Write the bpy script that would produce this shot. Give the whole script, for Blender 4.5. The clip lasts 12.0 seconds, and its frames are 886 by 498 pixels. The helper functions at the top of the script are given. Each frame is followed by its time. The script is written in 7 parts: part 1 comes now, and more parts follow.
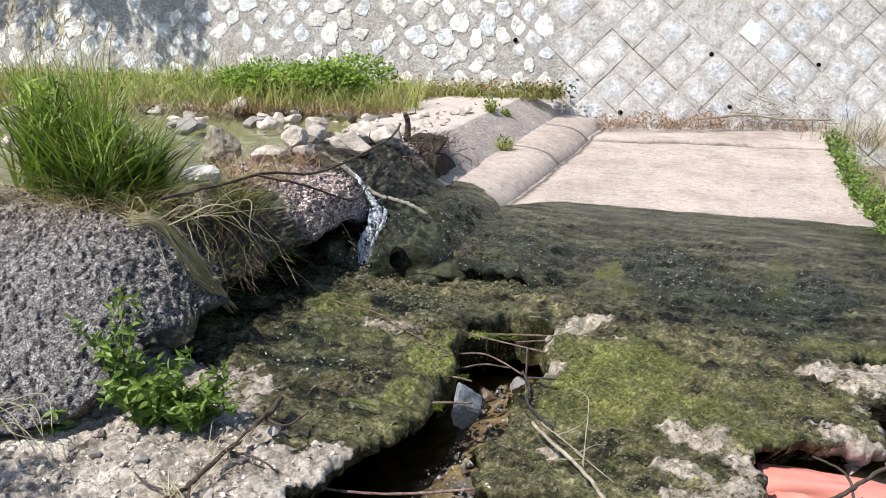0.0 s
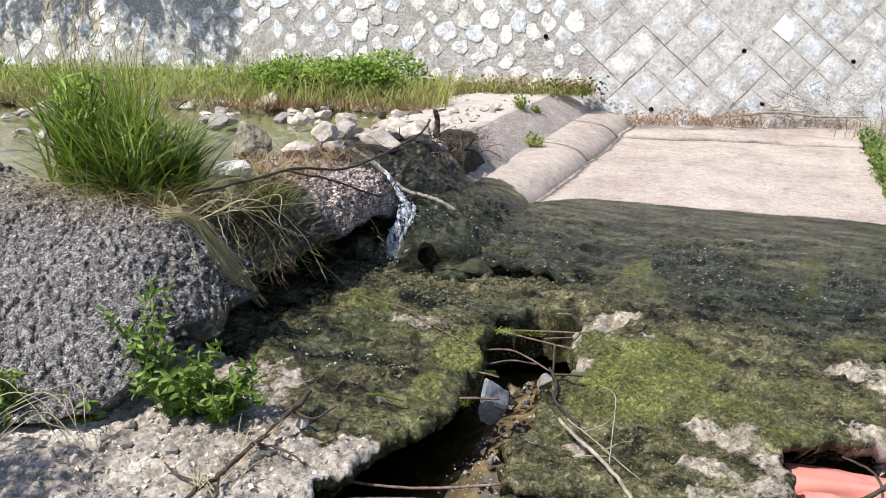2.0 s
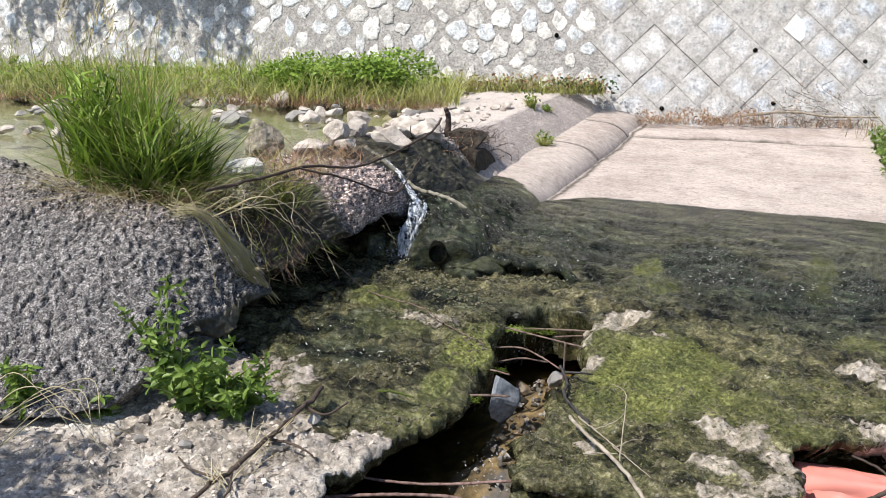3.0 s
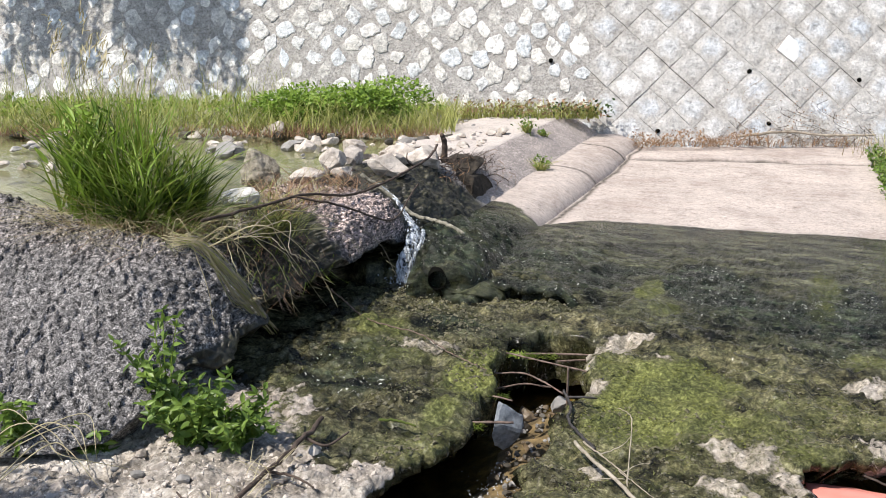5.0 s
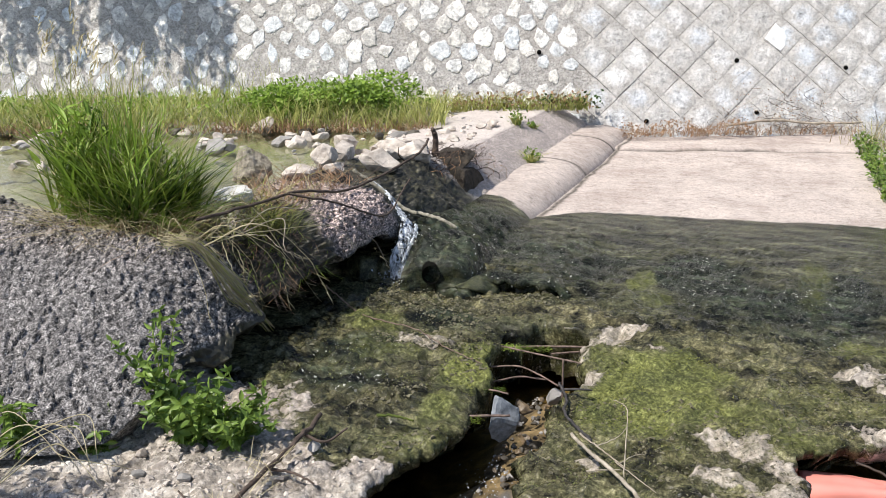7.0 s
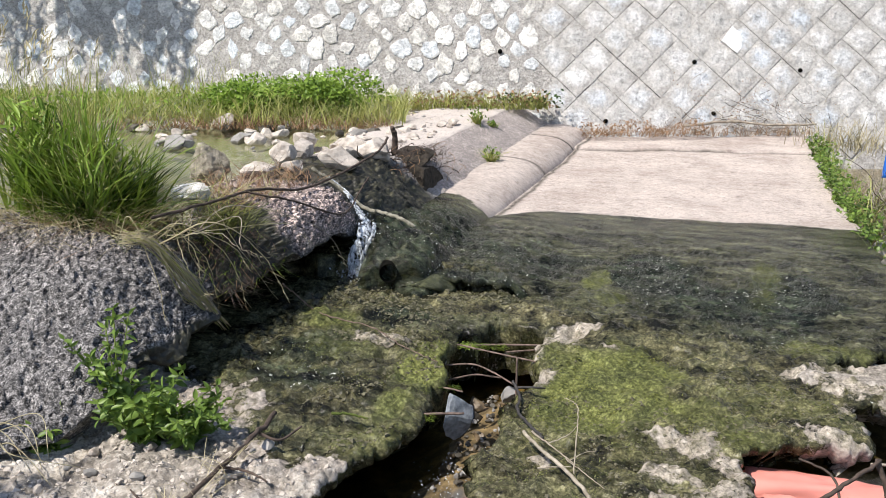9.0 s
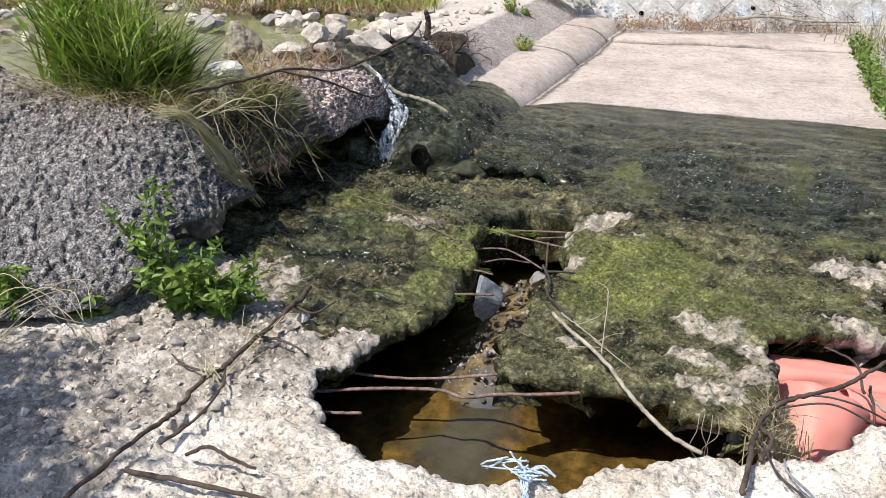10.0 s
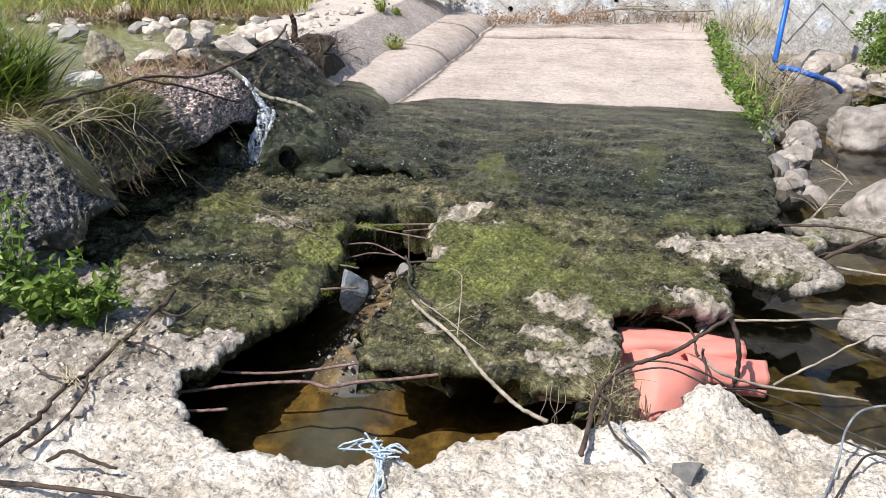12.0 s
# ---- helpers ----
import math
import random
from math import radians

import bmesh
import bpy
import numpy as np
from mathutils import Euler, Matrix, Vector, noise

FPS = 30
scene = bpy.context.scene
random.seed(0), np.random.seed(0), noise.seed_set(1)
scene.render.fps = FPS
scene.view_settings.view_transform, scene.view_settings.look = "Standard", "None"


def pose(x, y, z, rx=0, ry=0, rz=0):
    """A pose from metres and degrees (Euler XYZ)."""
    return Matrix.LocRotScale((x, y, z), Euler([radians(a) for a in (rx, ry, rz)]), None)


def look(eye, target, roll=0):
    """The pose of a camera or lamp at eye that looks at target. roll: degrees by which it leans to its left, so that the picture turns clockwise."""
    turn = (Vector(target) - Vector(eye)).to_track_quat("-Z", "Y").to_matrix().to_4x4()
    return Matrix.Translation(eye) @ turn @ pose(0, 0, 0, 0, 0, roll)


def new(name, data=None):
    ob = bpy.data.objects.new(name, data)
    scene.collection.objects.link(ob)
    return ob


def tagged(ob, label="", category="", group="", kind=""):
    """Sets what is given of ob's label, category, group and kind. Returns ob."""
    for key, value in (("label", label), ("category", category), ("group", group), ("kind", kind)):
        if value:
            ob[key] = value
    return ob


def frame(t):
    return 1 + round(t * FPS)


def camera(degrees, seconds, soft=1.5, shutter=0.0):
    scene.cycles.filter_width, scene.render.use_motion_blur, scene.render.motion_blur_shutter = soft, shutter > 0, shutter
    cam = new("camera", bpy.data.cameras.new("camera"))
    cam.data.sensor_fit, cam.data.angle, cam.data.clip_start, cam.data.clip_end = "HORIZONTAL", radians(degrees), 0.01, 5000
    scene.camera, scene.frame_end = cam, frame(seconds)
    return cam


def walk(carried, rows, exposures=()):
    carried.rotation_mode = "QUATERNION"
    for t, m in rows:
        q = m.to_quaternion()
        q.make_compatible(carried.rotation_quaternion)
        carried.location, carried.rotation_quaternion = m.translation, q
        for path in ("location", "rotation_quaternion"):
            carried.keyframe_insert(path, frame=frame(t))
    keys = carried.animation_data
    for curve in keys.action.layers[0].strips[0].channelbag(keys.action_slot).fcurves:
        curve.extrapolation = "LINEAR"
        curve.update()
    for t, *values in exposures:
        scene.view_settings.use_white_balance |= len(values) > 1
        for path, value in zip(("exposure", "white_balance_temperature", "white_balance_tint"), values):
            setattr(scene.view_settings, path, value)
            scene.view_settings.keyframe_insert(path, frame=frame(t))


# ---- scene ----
cam = camera(50.0, 12.0, soft=0.55)

PATH = [
    (0, (-0.107, 0.074, 1.296), (-0.741, 1.883, 0.723), 1.1),
    (0.5, (-0.113, 0.074, 1.284), (-0.786, 1.866, 0.704), 2.0),
    (1, (-0.102, 0.066, 1.301), (-0.799, 1.846, 0.711), 0.7),
    (1.5, (-0.113, 0.064, 1.282), (-0.787, 1.868, 0.742), 1.0),
    (2, (-0.101, 0.066, 1.297), (-0.791, 1.851, 0.716), 1.0),
    (2.5, (-0.11, 0.056, 1.295), (-0.773, 1.858, 0.736), 1.1),
    (3, (-0.103, 0.048, 1.299), (-0.81, 1.825, 0.715), 1.1),
    (3.2, (-0.097, 0.061, 1.311), (-0.815, 1.834, 0.727), 1.1),
    (4.8, (-0.113, 0.077, 1.281), (-0.842, 1.855, 0.727), -0.5),
    (5, (-0.115, 0.076, 1.28), (-0.826, 1.87, 0.753), -0.1),
    (5.5, (-0.122, 0.072, 1.29), (-0.805, 1.87, 0.744), -0.4),
    (6, (-0.122, 0.063, 1.275), (-0.803, 1.864, 0.734), -0.6),
    (6.5, (-0.108, 0.069, 1.299), (-0.793, 1.866, 0.75), -0.4),
    (7, (-0.123, 0.054, 1.3), (-0.812, 1.851, 0.755), -0.8),
    (7.2, (-0.114, 0.046, 1.295), (-0.794, 1.853, 0.775), -0.5),
    (8.8, (-0.087, 0.042, 1.324), (-0.746, 1.849, 0.777), -0.8),
    (9, (-0.091, 0.042, 1.315), (-0.707, 1.863, 0.763), 0.1),
    (9.5, (-0.095, 0.033, 1.305), (-0.694, 1.842, 0.698), -0.0),
    (10, (-0.117, -0.002, 1.279), (-0.749, 1.737, 0.52), 1.4),
    (10.5, (-0.133, -0.02, 1.274), (-0.718, 1.751, 0.552), 0.8),
    (11, (-0.018, -0.054, 1.276), (-0.612, 1.752, 0.655), 1.5),
    (11.5, (0.016, -0.107, 1.295), (-0.518, 1.687, 0.592), 1.5),
    (12, (0.044, -0.068, 1.308), (-0.392, 1.73, 0.549), 0.5),
]
walk(cam, [(t, look(eye, aim, roll)) for t, eye, aim, roll in PATH])

# ---- light ----
SUN_AZ, SUN_EL = radians(143), radians(56)   # high, from upstream and behind the camera
SUN_DIR = Vector((-math.sin(SUN_AZ) * math.cos(SUN_EL), math.cos(SUN_AZ) * math.cos(SUN_EL), math.sin(SUN_EL)))
world = bpy.data.worlds.new("world")
scene.world = world
world.use_nodes = True
wn = world.node_tree
sky = wn.nodes.new("ShaderNodeTexSky")
sky.sky_type, sky.sun_disc = "NISHITA", False
sky.sun_elevation, sky.sun_rotation = SUN_EL, -SUN_AZ
wn.links.new(sky.outputs[0], wn.nodes["Background"].inputs[0])
wn.nodes["Background"].inputs[1].default_value = 0.13
sun = new("sun", bpy.data.lights.new("sun", "SUN"))
sun.data.energy, sun.data.angle, sun.data.color = 5.0, radians(0.5), (1.0, 0.95, 0.87)
sun.matrix_world = look(SUN_DIR * 30, (0, 0, 0))
scene.view_settings.exposure = 0.25


# ---- small tools ----
def lattice(ix, iy, iz, seed):
    h = (ix.astype(np.int64) * 374761393 + iy.astype(np.int64) * 668265263 + iz.astype(np.int64) * 2147483647 + seed * 1274126177) & 0xFFFFFFFF
    h = ((h ^ (h >> 13)) * 1274126177) & 0xFFFFFFFF
    return ((h ^ (h >> 16)) & 0xFFFF) / 32767.5 - 1.0


def vnoise(p, scale, seed=0):
    q = np.asarray(p, float) * scale
    i = np.floor(q)
    f = q - i
    f = f * f * (3 - 2 * f)
    i = i.astype(np.int64)
    out = 0
    for dx in (0, 1):
        for dy in (0, 1):
            for dz in (0, 1):
                w = (f[:, 0] if dx else 1 - f[:, 0]) * (f[:, 1] if dy else 1 - f[:, 1]) * (f[:, 2] if dz else 1 - f[:, 2])
                out = out + w * lattice(i[:, 0] + dx, i[:, 1] + dy, i[:, 2] + dz, seed)
    return out


def fbm(p, scale, octaves=4, seed=0, gain=0.5):
    return sum(gain ** k * vnoise(p, scale * 2.03 ** k, seed + 7 * k) for k in range(octaves))


def cells(p, scale, seed=0):
    """Distance to the nearest of scattered points: round lumps."""
    q = np.asarray(p, float) * scale
    i = np.floor(q).astype(np.int64)
    best = np.full(len(q), 9.0)
    for dx in (-1, 0, 1):
        for dy in (-1, 0, 1):
            for dz in (-1, 0, 1):
                c = i + np.array([dx, dy, dz])
                f = np.stack([lattice(c[:, 0], c[:, 1], c[:, 2], seed + k) for k in (1, 2, 3)], -1) * 0.5 + 0.5
                best = np.minimum(best, ((c + f - q) ** 2).sum(1))
    return np.sqrt(best)


def sstep(a, b, v):
    t = np.clip((np.asarray(v, float) - a) / (b - a), 0, 1)
    return t * t * (3 - 2 * t)


def poly_sdf(p, poly):
    """Signed distance in plan, positive inside."""
    poly = np.asarray(poly, float)
    a, b = poly, np.roll(poly, -1, 0)
    best, inside = np.full(len(p), 1e9), np.zeros(len(p), bool)
    for (ax, ay), (bx, by) in zip(a, b):
        ex, ey = bx - ax, by - ay
        wx, wy = p[:, 0] - ax, p[:, 1] - ay
        t = np.clip((wx * ex + wy * ey) / (ex * ex + ey * ey), 0, 1)
        best = np.minimum(best, (wx - t * ex) ** 2 + (wy - t * ey) ** 2)
        cross = (ay > p[:, 1]) != (by > p[:, 1])
        if ey:
            inside ^= cross & (p[:, 0] < ax + ex * (p[:, 1] - ay) / ey)
    return np.where(inside, 1, -1) * np.sqrt(best)


def np3(x, y, z=0.0):
    x = np.asarray(x, float)
    return np.stack([x, np.zeros_like(x) + y, np.zeros_like(x) + z], -1)


def make(name, verts, faces, material, parent=None, label="", smooth=True):
    me = bpy.data.meshes.new(name)
    me.from_pydata([tuple(v) for v in verts], [], [tuple(f) for f in faces])
    if smooth:
        me.shade_smooth()
    me.materials.append(material)
    ob = new(name, me)
    if parent:
        ob.parent = parent
    if label:
        ob["label"] = label
    return ob


def part(name, bm, material, parent=None, label="", smooth=True):
    me = bpy.data.meshes.new(name)
    bm.to_mesh(me)
    bm.free()
    if smooth:
        me.shade_smooth()
    me.materials.append(material)
    ob = new(name, me)
    if parent:
        ob.parent = parent
    if label:
        ob["label"] = label
    return ob


def attribute(ob, name, values):
    at = ob.data.attributes.new(name, "FLOAT", "POINT")
    at.data.foreach_set("value", np.asarray(values, np.float32))


def grid_faces(n, m):
    i, j = np.meshgrid(np.arange(n - 1), np.arange(m - 1), indexing="ij")
    a = (i * m + j).ravel()
    return np.stack([a, a + m, a + m + 1, a + 1], -1)


def tube_data(points, radii, sides=7, cap=True):
    """A bent round bar along points."""
    pts = [Vector(p) for p in points]
    verts, faces = [], []
    up = Vector((0.3, 0.2, 0.93))
    for k, p in enumerate(pts):
        d = (pts[min(k + 1, len(pts) - 1)] - pts[max(k - 1, 0)]).normalized()
        u = d.cross(up)
        if u.length < 0.05:
            u = d.cross(Vector((1, 0, 0)))
        u.normalize()
        v = d.cross(u)
        r = radii[k] if hasattr(radii, "__len__") else radii
        for s in range(sides):
            a = 2 * math.pi * s / sides
            verts.append(p + u * (r * math.cos(a)) + v * (r * math.sin(a)))
    for k in range(len(pts) - 1):
        for s in range(sides):
            t = (s + 1) % sides
            faces.append((k * sides + s, k * sides + t, (k + 1) * sides + t, (k + 1) * sides + s))
    if cap:
        faces.append(tuple(reversed(range(sides))))
        faces.append(tuple(range((len(pts) - 1) * sides, len(pts) * sides)))
    return verts, faces


def smooth_line(points, n=8):
    """Catmull-Rom through points."""
    p = [Vector(q) for q in points]
    p = [2 * p[0] - p[1]] + p + [2 * p[-1] - p[-2]]
    out = []
    for k in range(1, len(p) - 2):
        for j in range(n):
            t = j / n
            a, b, c, d = p[k - 1], p[k], p[k + 1], p[k + 2]
            out.append(0.5 * ((2 * b) + (c - a) * t + (2 * a - 5 * b + 4 * c - d) * t * t + (3 * b - a - 3 * c + d) * t ** 3))
    out.append(p[-2])
    return out


# ---- materials ----
def mat(name):
    m = bpy.data.materials.new(name)
    m.use_nodes = True
    nt = m.node_tree
    return m, nt, nt.nodes["Principled BSDF"]


def node(nt, kind, **inputs):
    n = nt.nodes.new(kind)
    for k, v in inputs.items():
        key = int(k[1:]) if k[0] == "i" and k[1:].isdigit() else k.replace("_", " ")
        if hasattr(v, "is_linked") or isinstance(v, bpy.types.NodeSocket):
            nt.links.new(v, n.inputs[key])
        else:
            n.inputs[key].default_value = v
    return n


def tex(nt, scale, detail=5.0, rough=0.6, vec=None, kind="noise", distort=0.0):
    if kind == "noise":
        n = node(nt, "ShaderNodeTexNoise", Scale=scale, Detail=detail, Roughness=rough, Distortion=distort)
    else:
        n = node(nt, "ShaderNodeTexVoronoi", Scale=scale)
    if vec is None:
        vec = nt.nodes.new("ShaderNodeNewGeometry").outputs["Position"]
    nt.links.new(vec, n.inputs["Vector"])
    return n


def ramp(nt, fac, *stops):
    r = nt.nodes.new("ShaderNodeValToRGB")
    e = r.color_ramp.elements
    while len(e) < len(stops):
        e.new(0.5)
    for k, (pos, col) in enumerate(stops):
        e[k].position = pos
        e[k].color = (col, col, col, 1) if isinstance(col, (int, float)) else (*col, 1)
    nt.links.new(fac, r.inputs[0])
    return r.outputs[0]


def mix(nt, fac, a, b, mode="MIX"):
    n = nt.nodes.new("ShaderNodeMix")
    n.data_type, n.blend_type = "RGBA", mode
    for idx, v in ((0, fac), (6, a), (7, b)):
        if isinstance(v, bpy.types.NodeSocket):
            nt.links.new(v, n.inputs[idx])
        elif isinstance(v, (int, float)):
            n.inputs[idx].default_value = v if idx == 0 else (v, v, v, 1)
        else:
            n.inputs[idx].default_value = (*v, 1)
    return n.outputs[2]


def math_n(nt, op, a, b=0.0, clamp=False):
    n = nt.nodes.new("ShaderNodeMath")
    n.operation, n.use_clamp = op, clamp
    for k, v in enumerate((a, b)):
        if isinstance(v, bpy.types.NodeSocket):
            nt.links.new(v, n.inputs[k])
        else:
            n.inputs[k].default_value = v
    return n.outputs[0]


def bump(nt, height, strength, distance, below=None):
    b = node(nt, "ShaderNodeBump", Strength=strength, Distance=distance, Height=height)
    if below is not None:
        nt.links.new(below, b.inputs["Normal"])
    return b.outputs[0]


def attr(nt, name):
    a = nt.nodes.new("ShaderNodeAttribute")
    a.attribute_name = name
    return a.outputs["Fac"]


def position(nt, sx=1.0, sy=1.0, sz=1.0):
    m = node(nt, "ShaderNodeMapping", Scale=(sx, sy, sz))
    nt.links.new(nt.nodes.new("ShaderNodeNewGeometry").outputs["Position"], m.inputs["Vector"])
    return m.outputs[0]


def simple(name, dark, light, scale=12.0, rough=0.8, bump_scale=60.0, bump_amount=0.3, bump_dist=0.004, spec=0.4, rand=0.0):
    """A plain mottled surface: two colours by noise, with a fine grain."""
    m, nt, b = mat(name)
    n = tex(nt, scale, 6, 0.65)
    col = ramp(nt, n.outputs[0], (0.32, dark), (0.68, light))
    if rand:
        r = nt.nodes.new("ShaderNodeObjectInfo").outputs["Random"]
        col = mix(nt, 1.0, col, ramp(nt, r, (0, 1 - rand), (1, 1 + rand)), "MULTIPLY")
    nt.links.new(col, b.inputs["Base Color"])
    b.inputs["Roughness"].default_value = rough
    b.inputs["Specular IOR Level"].default_value = spec
    g = tex(nt, bump_scale, 4, 0.7)
    nt.links.new(bump(nt, g.outputs[0], bump_amount, bump_dist), b.inputs["Normal"])
    return m


def apron_material():
    """Bare pale concrete; where water runs, dark and slick with moss and silt."""
    m, nt, b = mat("apron_concrete")
    wet, moss, pale = attr(nt, "wet"), attr(nt, "moss"), attr(nt, "rough_broken")
    fine = tex(nt, 90, 4, 0.7).outputs[0]
    mid = tex(nt, 9, 6, 0.6).outputs[0]
    big = tex(nt, 1.7, 5, 0.55).outputs[0]
    dry = mix(nt, 0.5, ramp(nt, mid, (0.3, (0.385, 0.34, 0.305)), (0.7, (0.50, 0.45, 0.415))), ramp(nt, fine, (0.3, (0.32, 0.285, 0.26)), (0.7, (0.545, 0.50, 0.465))))
    dstreak = tex(nt, 8, 7, 0.7, position(nt, 0.55, 1.3, 1)).outputs[0]
    dry = mix(nt, 1.0, dry, ramp(nt, dstreak, (0.36, (0.93, 0.90, 0.90)), (0.46, (1.03, 1.0, 1.0)), (0.66, (1.08, 1.05, 1.05))), "MULTIPLY")
    dry = mix(nt, 1.0, dry, ramp(nt, tex(nt, 2.2, 6, 0.65).outputs[0], (0.36, (0.86, 0.82, 0.80)), (0.5, (1.05, 1.04, 1.03)), (0.64, (1.20, 1.18, 1.16))), "MULTIPLY")
    dry = mix(nt, 1.0, dry, ramp(nt, tex(nt, 48, 4, 0.75).outputs[0], (0.34, 0.78), (0.50, 1.0), (0.66, 1.14)), "MULTIPLY")
    dry = mix(nt, 1.0, dry, ramp(nt, tex(nt, 85, 5, 0.8).outputs[0], (0.32, 0.5), (0.40, 1.0)), "MULTIPLY")
    dry = mix(nt, 1.0, dry, ramp(nt, tex(nt, 20, 7, 0.82, position(nt, 0.85, 1.0, 1)).outputs[0], (0.36, (0.60, 0.59, 0.58)), (0.45, (0.93, 0.92, 0.91)), (0.54, (1.0, 0.99, 0.98)), (0.64, (1.14, 1.13, 1.12))), "MULTIPLY")
    dry = mix(nt, math_n(nt, "MULTIPLY", attr(nt, "joint"), ramp(nt, tex(nt, 22, 4, 0.7).outputs[0], (0.38, 0.7), (0.50, 1.0))), dry, (0.03, 0.025, 0.018))
    agg = tex(nt, 70, kind="voronoi")
    chips = ramp(nt, agg.outputs["Distance"], (0.05, (0.80, 0.775, 0.73)), (0.5, (0.69, 0.66, 0.61)), (0.75, (0.45, 0.42, 0.38)))
    cem = ramp(nt, tex(nt, 11, 6, 0.7).outputs[0], (0.36, (0.46, 0.43, 0.395)), (0.48, (0.57, 0.54, 0.50)), (0.62, (0.68, 0.65, 0.61)))
    shake = node(nt, "ShaderNodeVectorMath", i0=tex(nt, 40, 4, 0.7).outputs[1])
    shake.operation = "SCALE"
    shake.inputs["Scale"].default_value = 0.03
    wob = node(nt, "ShaderNodeVectorMath", i0=position(nt), i1=shake.outputs[0])
    grain = tex(nt, 70, kind="voronoi", vec=wob.outputs[0])
    gcol = ramp(nt, grain.outputs["Color"], (0.28, (0.30, 0.29, 0.28)), (0.38, (0.47, 0.41, 0.345)), (0.48, (0.66, 0.62, 0.57)), (0.66, (0.80, 0.775, 0.735)))
    broken = mix(nt, ramp(nt, grain.outputs["Distance"], (0.34, 0.75), (0.50, 0.0)), cem, gcol)
    broken = mix(nt, 1.0, broken, ramp(nt, tex(nt, 42, 5, 0.7).outputs[0], (0.33, 0.45), (0.41, 0.92), (0.6, 1.05)), "MULTIPLY")
    broken = mix(nt, 1.0, broken, ramp(nt, tex(nt, 130, 3, 0.6).outputs[0], (0.36, 0.62), (0.45, 0.97), (0.62, 1.08)), "MULTIPLY")
    broken = mix(nt, 1.0, broken, ramp(nt, tex(nt, 4, 5, 0.65).outputs[0], (0.35, (0.78, 0.75, 0.71)), (0.55, (1.0, 0.99, 0.98))), "MULTIPLY")
    soil = ramp(nt, math_n(nt, "ADD", attr(nt, "soiled"), math_n(nt, "MULTIPLY", math_n(nt, "SUBTRACT", tex(nt, 9, 7, 0.75).outputs[0], 0.5), 1.6)), (0.35, 0.0), (0.75, 0.85))
    broken = mix(nt, soil, broken, ramp(nt, tex(nt, 40, 6, 0.75).outputs[0], (0.36, (0.07, 0.06, 0.05)), (0.52, (0.25, 0.225, 0.20)), (0.66, (0.50, 0.46, 0.42))))
    broken = mix(nt, 1.0, broken, ramp(nt, tex(nt, 5, 5, 0.6).outputs[0], (0.35, (0.80, 0.76, 0.70)), (0.6, (1.08, 1.06, 1.04))), "MULTIPLY")
    dry = mix(nt, pale, dry, broken)
    scour, slime = attr(nt, "scoured"), attr(nt, "slime")
    worn = mix(nt, 1.0, mix(nt, 0.5, dry, chips), ramp(nt, tex(nt, 24, 6, 0.75).outputs[0], (0.36, (0.20, 0.20, 0.13)), (0.50, (0.50, 0.48, 0.42)), (0.64, (0.84, 0.81, 0.75))), "MULTIPLY")
    worn = mix(nt, 1.0, worn, ramp(nt, tex(nt, 70, 6, 0.8).outputs[0], (0.38, 0.30), (0.47, 0.95), (0.6, 1.25)), "MULTIPLY")
    dry = mix(nt, scour, dry, worn)
    streak = tex(nt, 10, 8, 0.72, position(nt, 0.42, 1.6, 1)).outputs[0]
    thread = tex(nt, 26, 6, 0.72, position(nt, 0.26, 1.7, 1), distort=0.1).outputs[0]
    brown = ramp(nt, streak, (0.36, (0.010, 0.010, 0.006)), (0.47, (0.046, 0.044, 0.026)), (0.57, (0.082, 0.076, 0.048)), (0.68, (0.125, 0.115, 0.078)))
    slick_c = ramp(nt, streak, (0.38, (0.002, 0.004, 0.0035)), (0.50, (0.013, 0.0185, 0.0135)), (0.60, (0.042, 0.050, 0.032)), (0.70, (0.11, 0.115, 0.075)))
    sl = math_n(nt, "ADD", slime, math_n(nt, "MULTIPLY", math_n(nt, "SUBTRACT", mix(nt, 0.5, big, streak), 0.5), 1.7))
    wetcol = mix(nt, ramp(nt, sl, (0.30, 0.0), (0.70, 1.0)), brown, slick_c)
    leafy = tex(nt, 46, 7, 0.80).outputs[0]
    flow = attr(nt, "flow")
    lift = mix(nt, flow, leafy, thread)
    wetcol = mix(nt, 1.0, wetcol, ramp(nt, lift, (0.38, 0.15), (0.47, 0.72), (0.54, 1.25), (0.62, 1.75)), "MULTIPLY")
    clod = tex(nt, 15, 8, 0.78, distort=0.5).outputs[0]
    green = ramp(nt, leafy, (0.36, (0.010, 0.015, 0.005)), (0.45, (0.044, 0.050, 0.023)), (0.54, (0.108, 0.106, 0.058)), (0.64, (0.235, 0.225, 0.155)))
    crust = ramp(nt, clod, (0.37, (0.006, 0.006, 0.005)), (0.45, (0.030, 0.028, 0.017)), (0.52, (0.085, 0.074, 0.040)), (0.59, (0.15, 0.135, 0.078)), (0.67, (0.31, 0.28, 0.20)))
    green = mix(nt, ramp(nt, tex(nt, 3.2, 5, 0.65).outputs[0], (0.40, 0.50), (0.60, 0.95)), green, crust)
    wetcol = mix(nt, ramp(nt, flow, (0.0, 0.85), (1.0, 0.16)), wetcol, green)
    wetcol = mix(nt, 1.0, wetcol, ramp(nt, tex(nt, 7, 6, 0.72, position(nt, 0.55, 1.35, 1)).outputs[0], (0.40, 0.18), (0.48, 0.76), (0.57, 1.2), (0.65, 1.75)), "MULTIPLY")
    wetcol = mix(nt, 1.0, wetcol, ramp(nt, flow, (0.1, (1.14, 1.14, 1.06)), (0.7, (0.90, 0.96, 0.95))), "MULTIPLY")
    clump = tex(nt, 85, 6, 0.75).outputs[0]
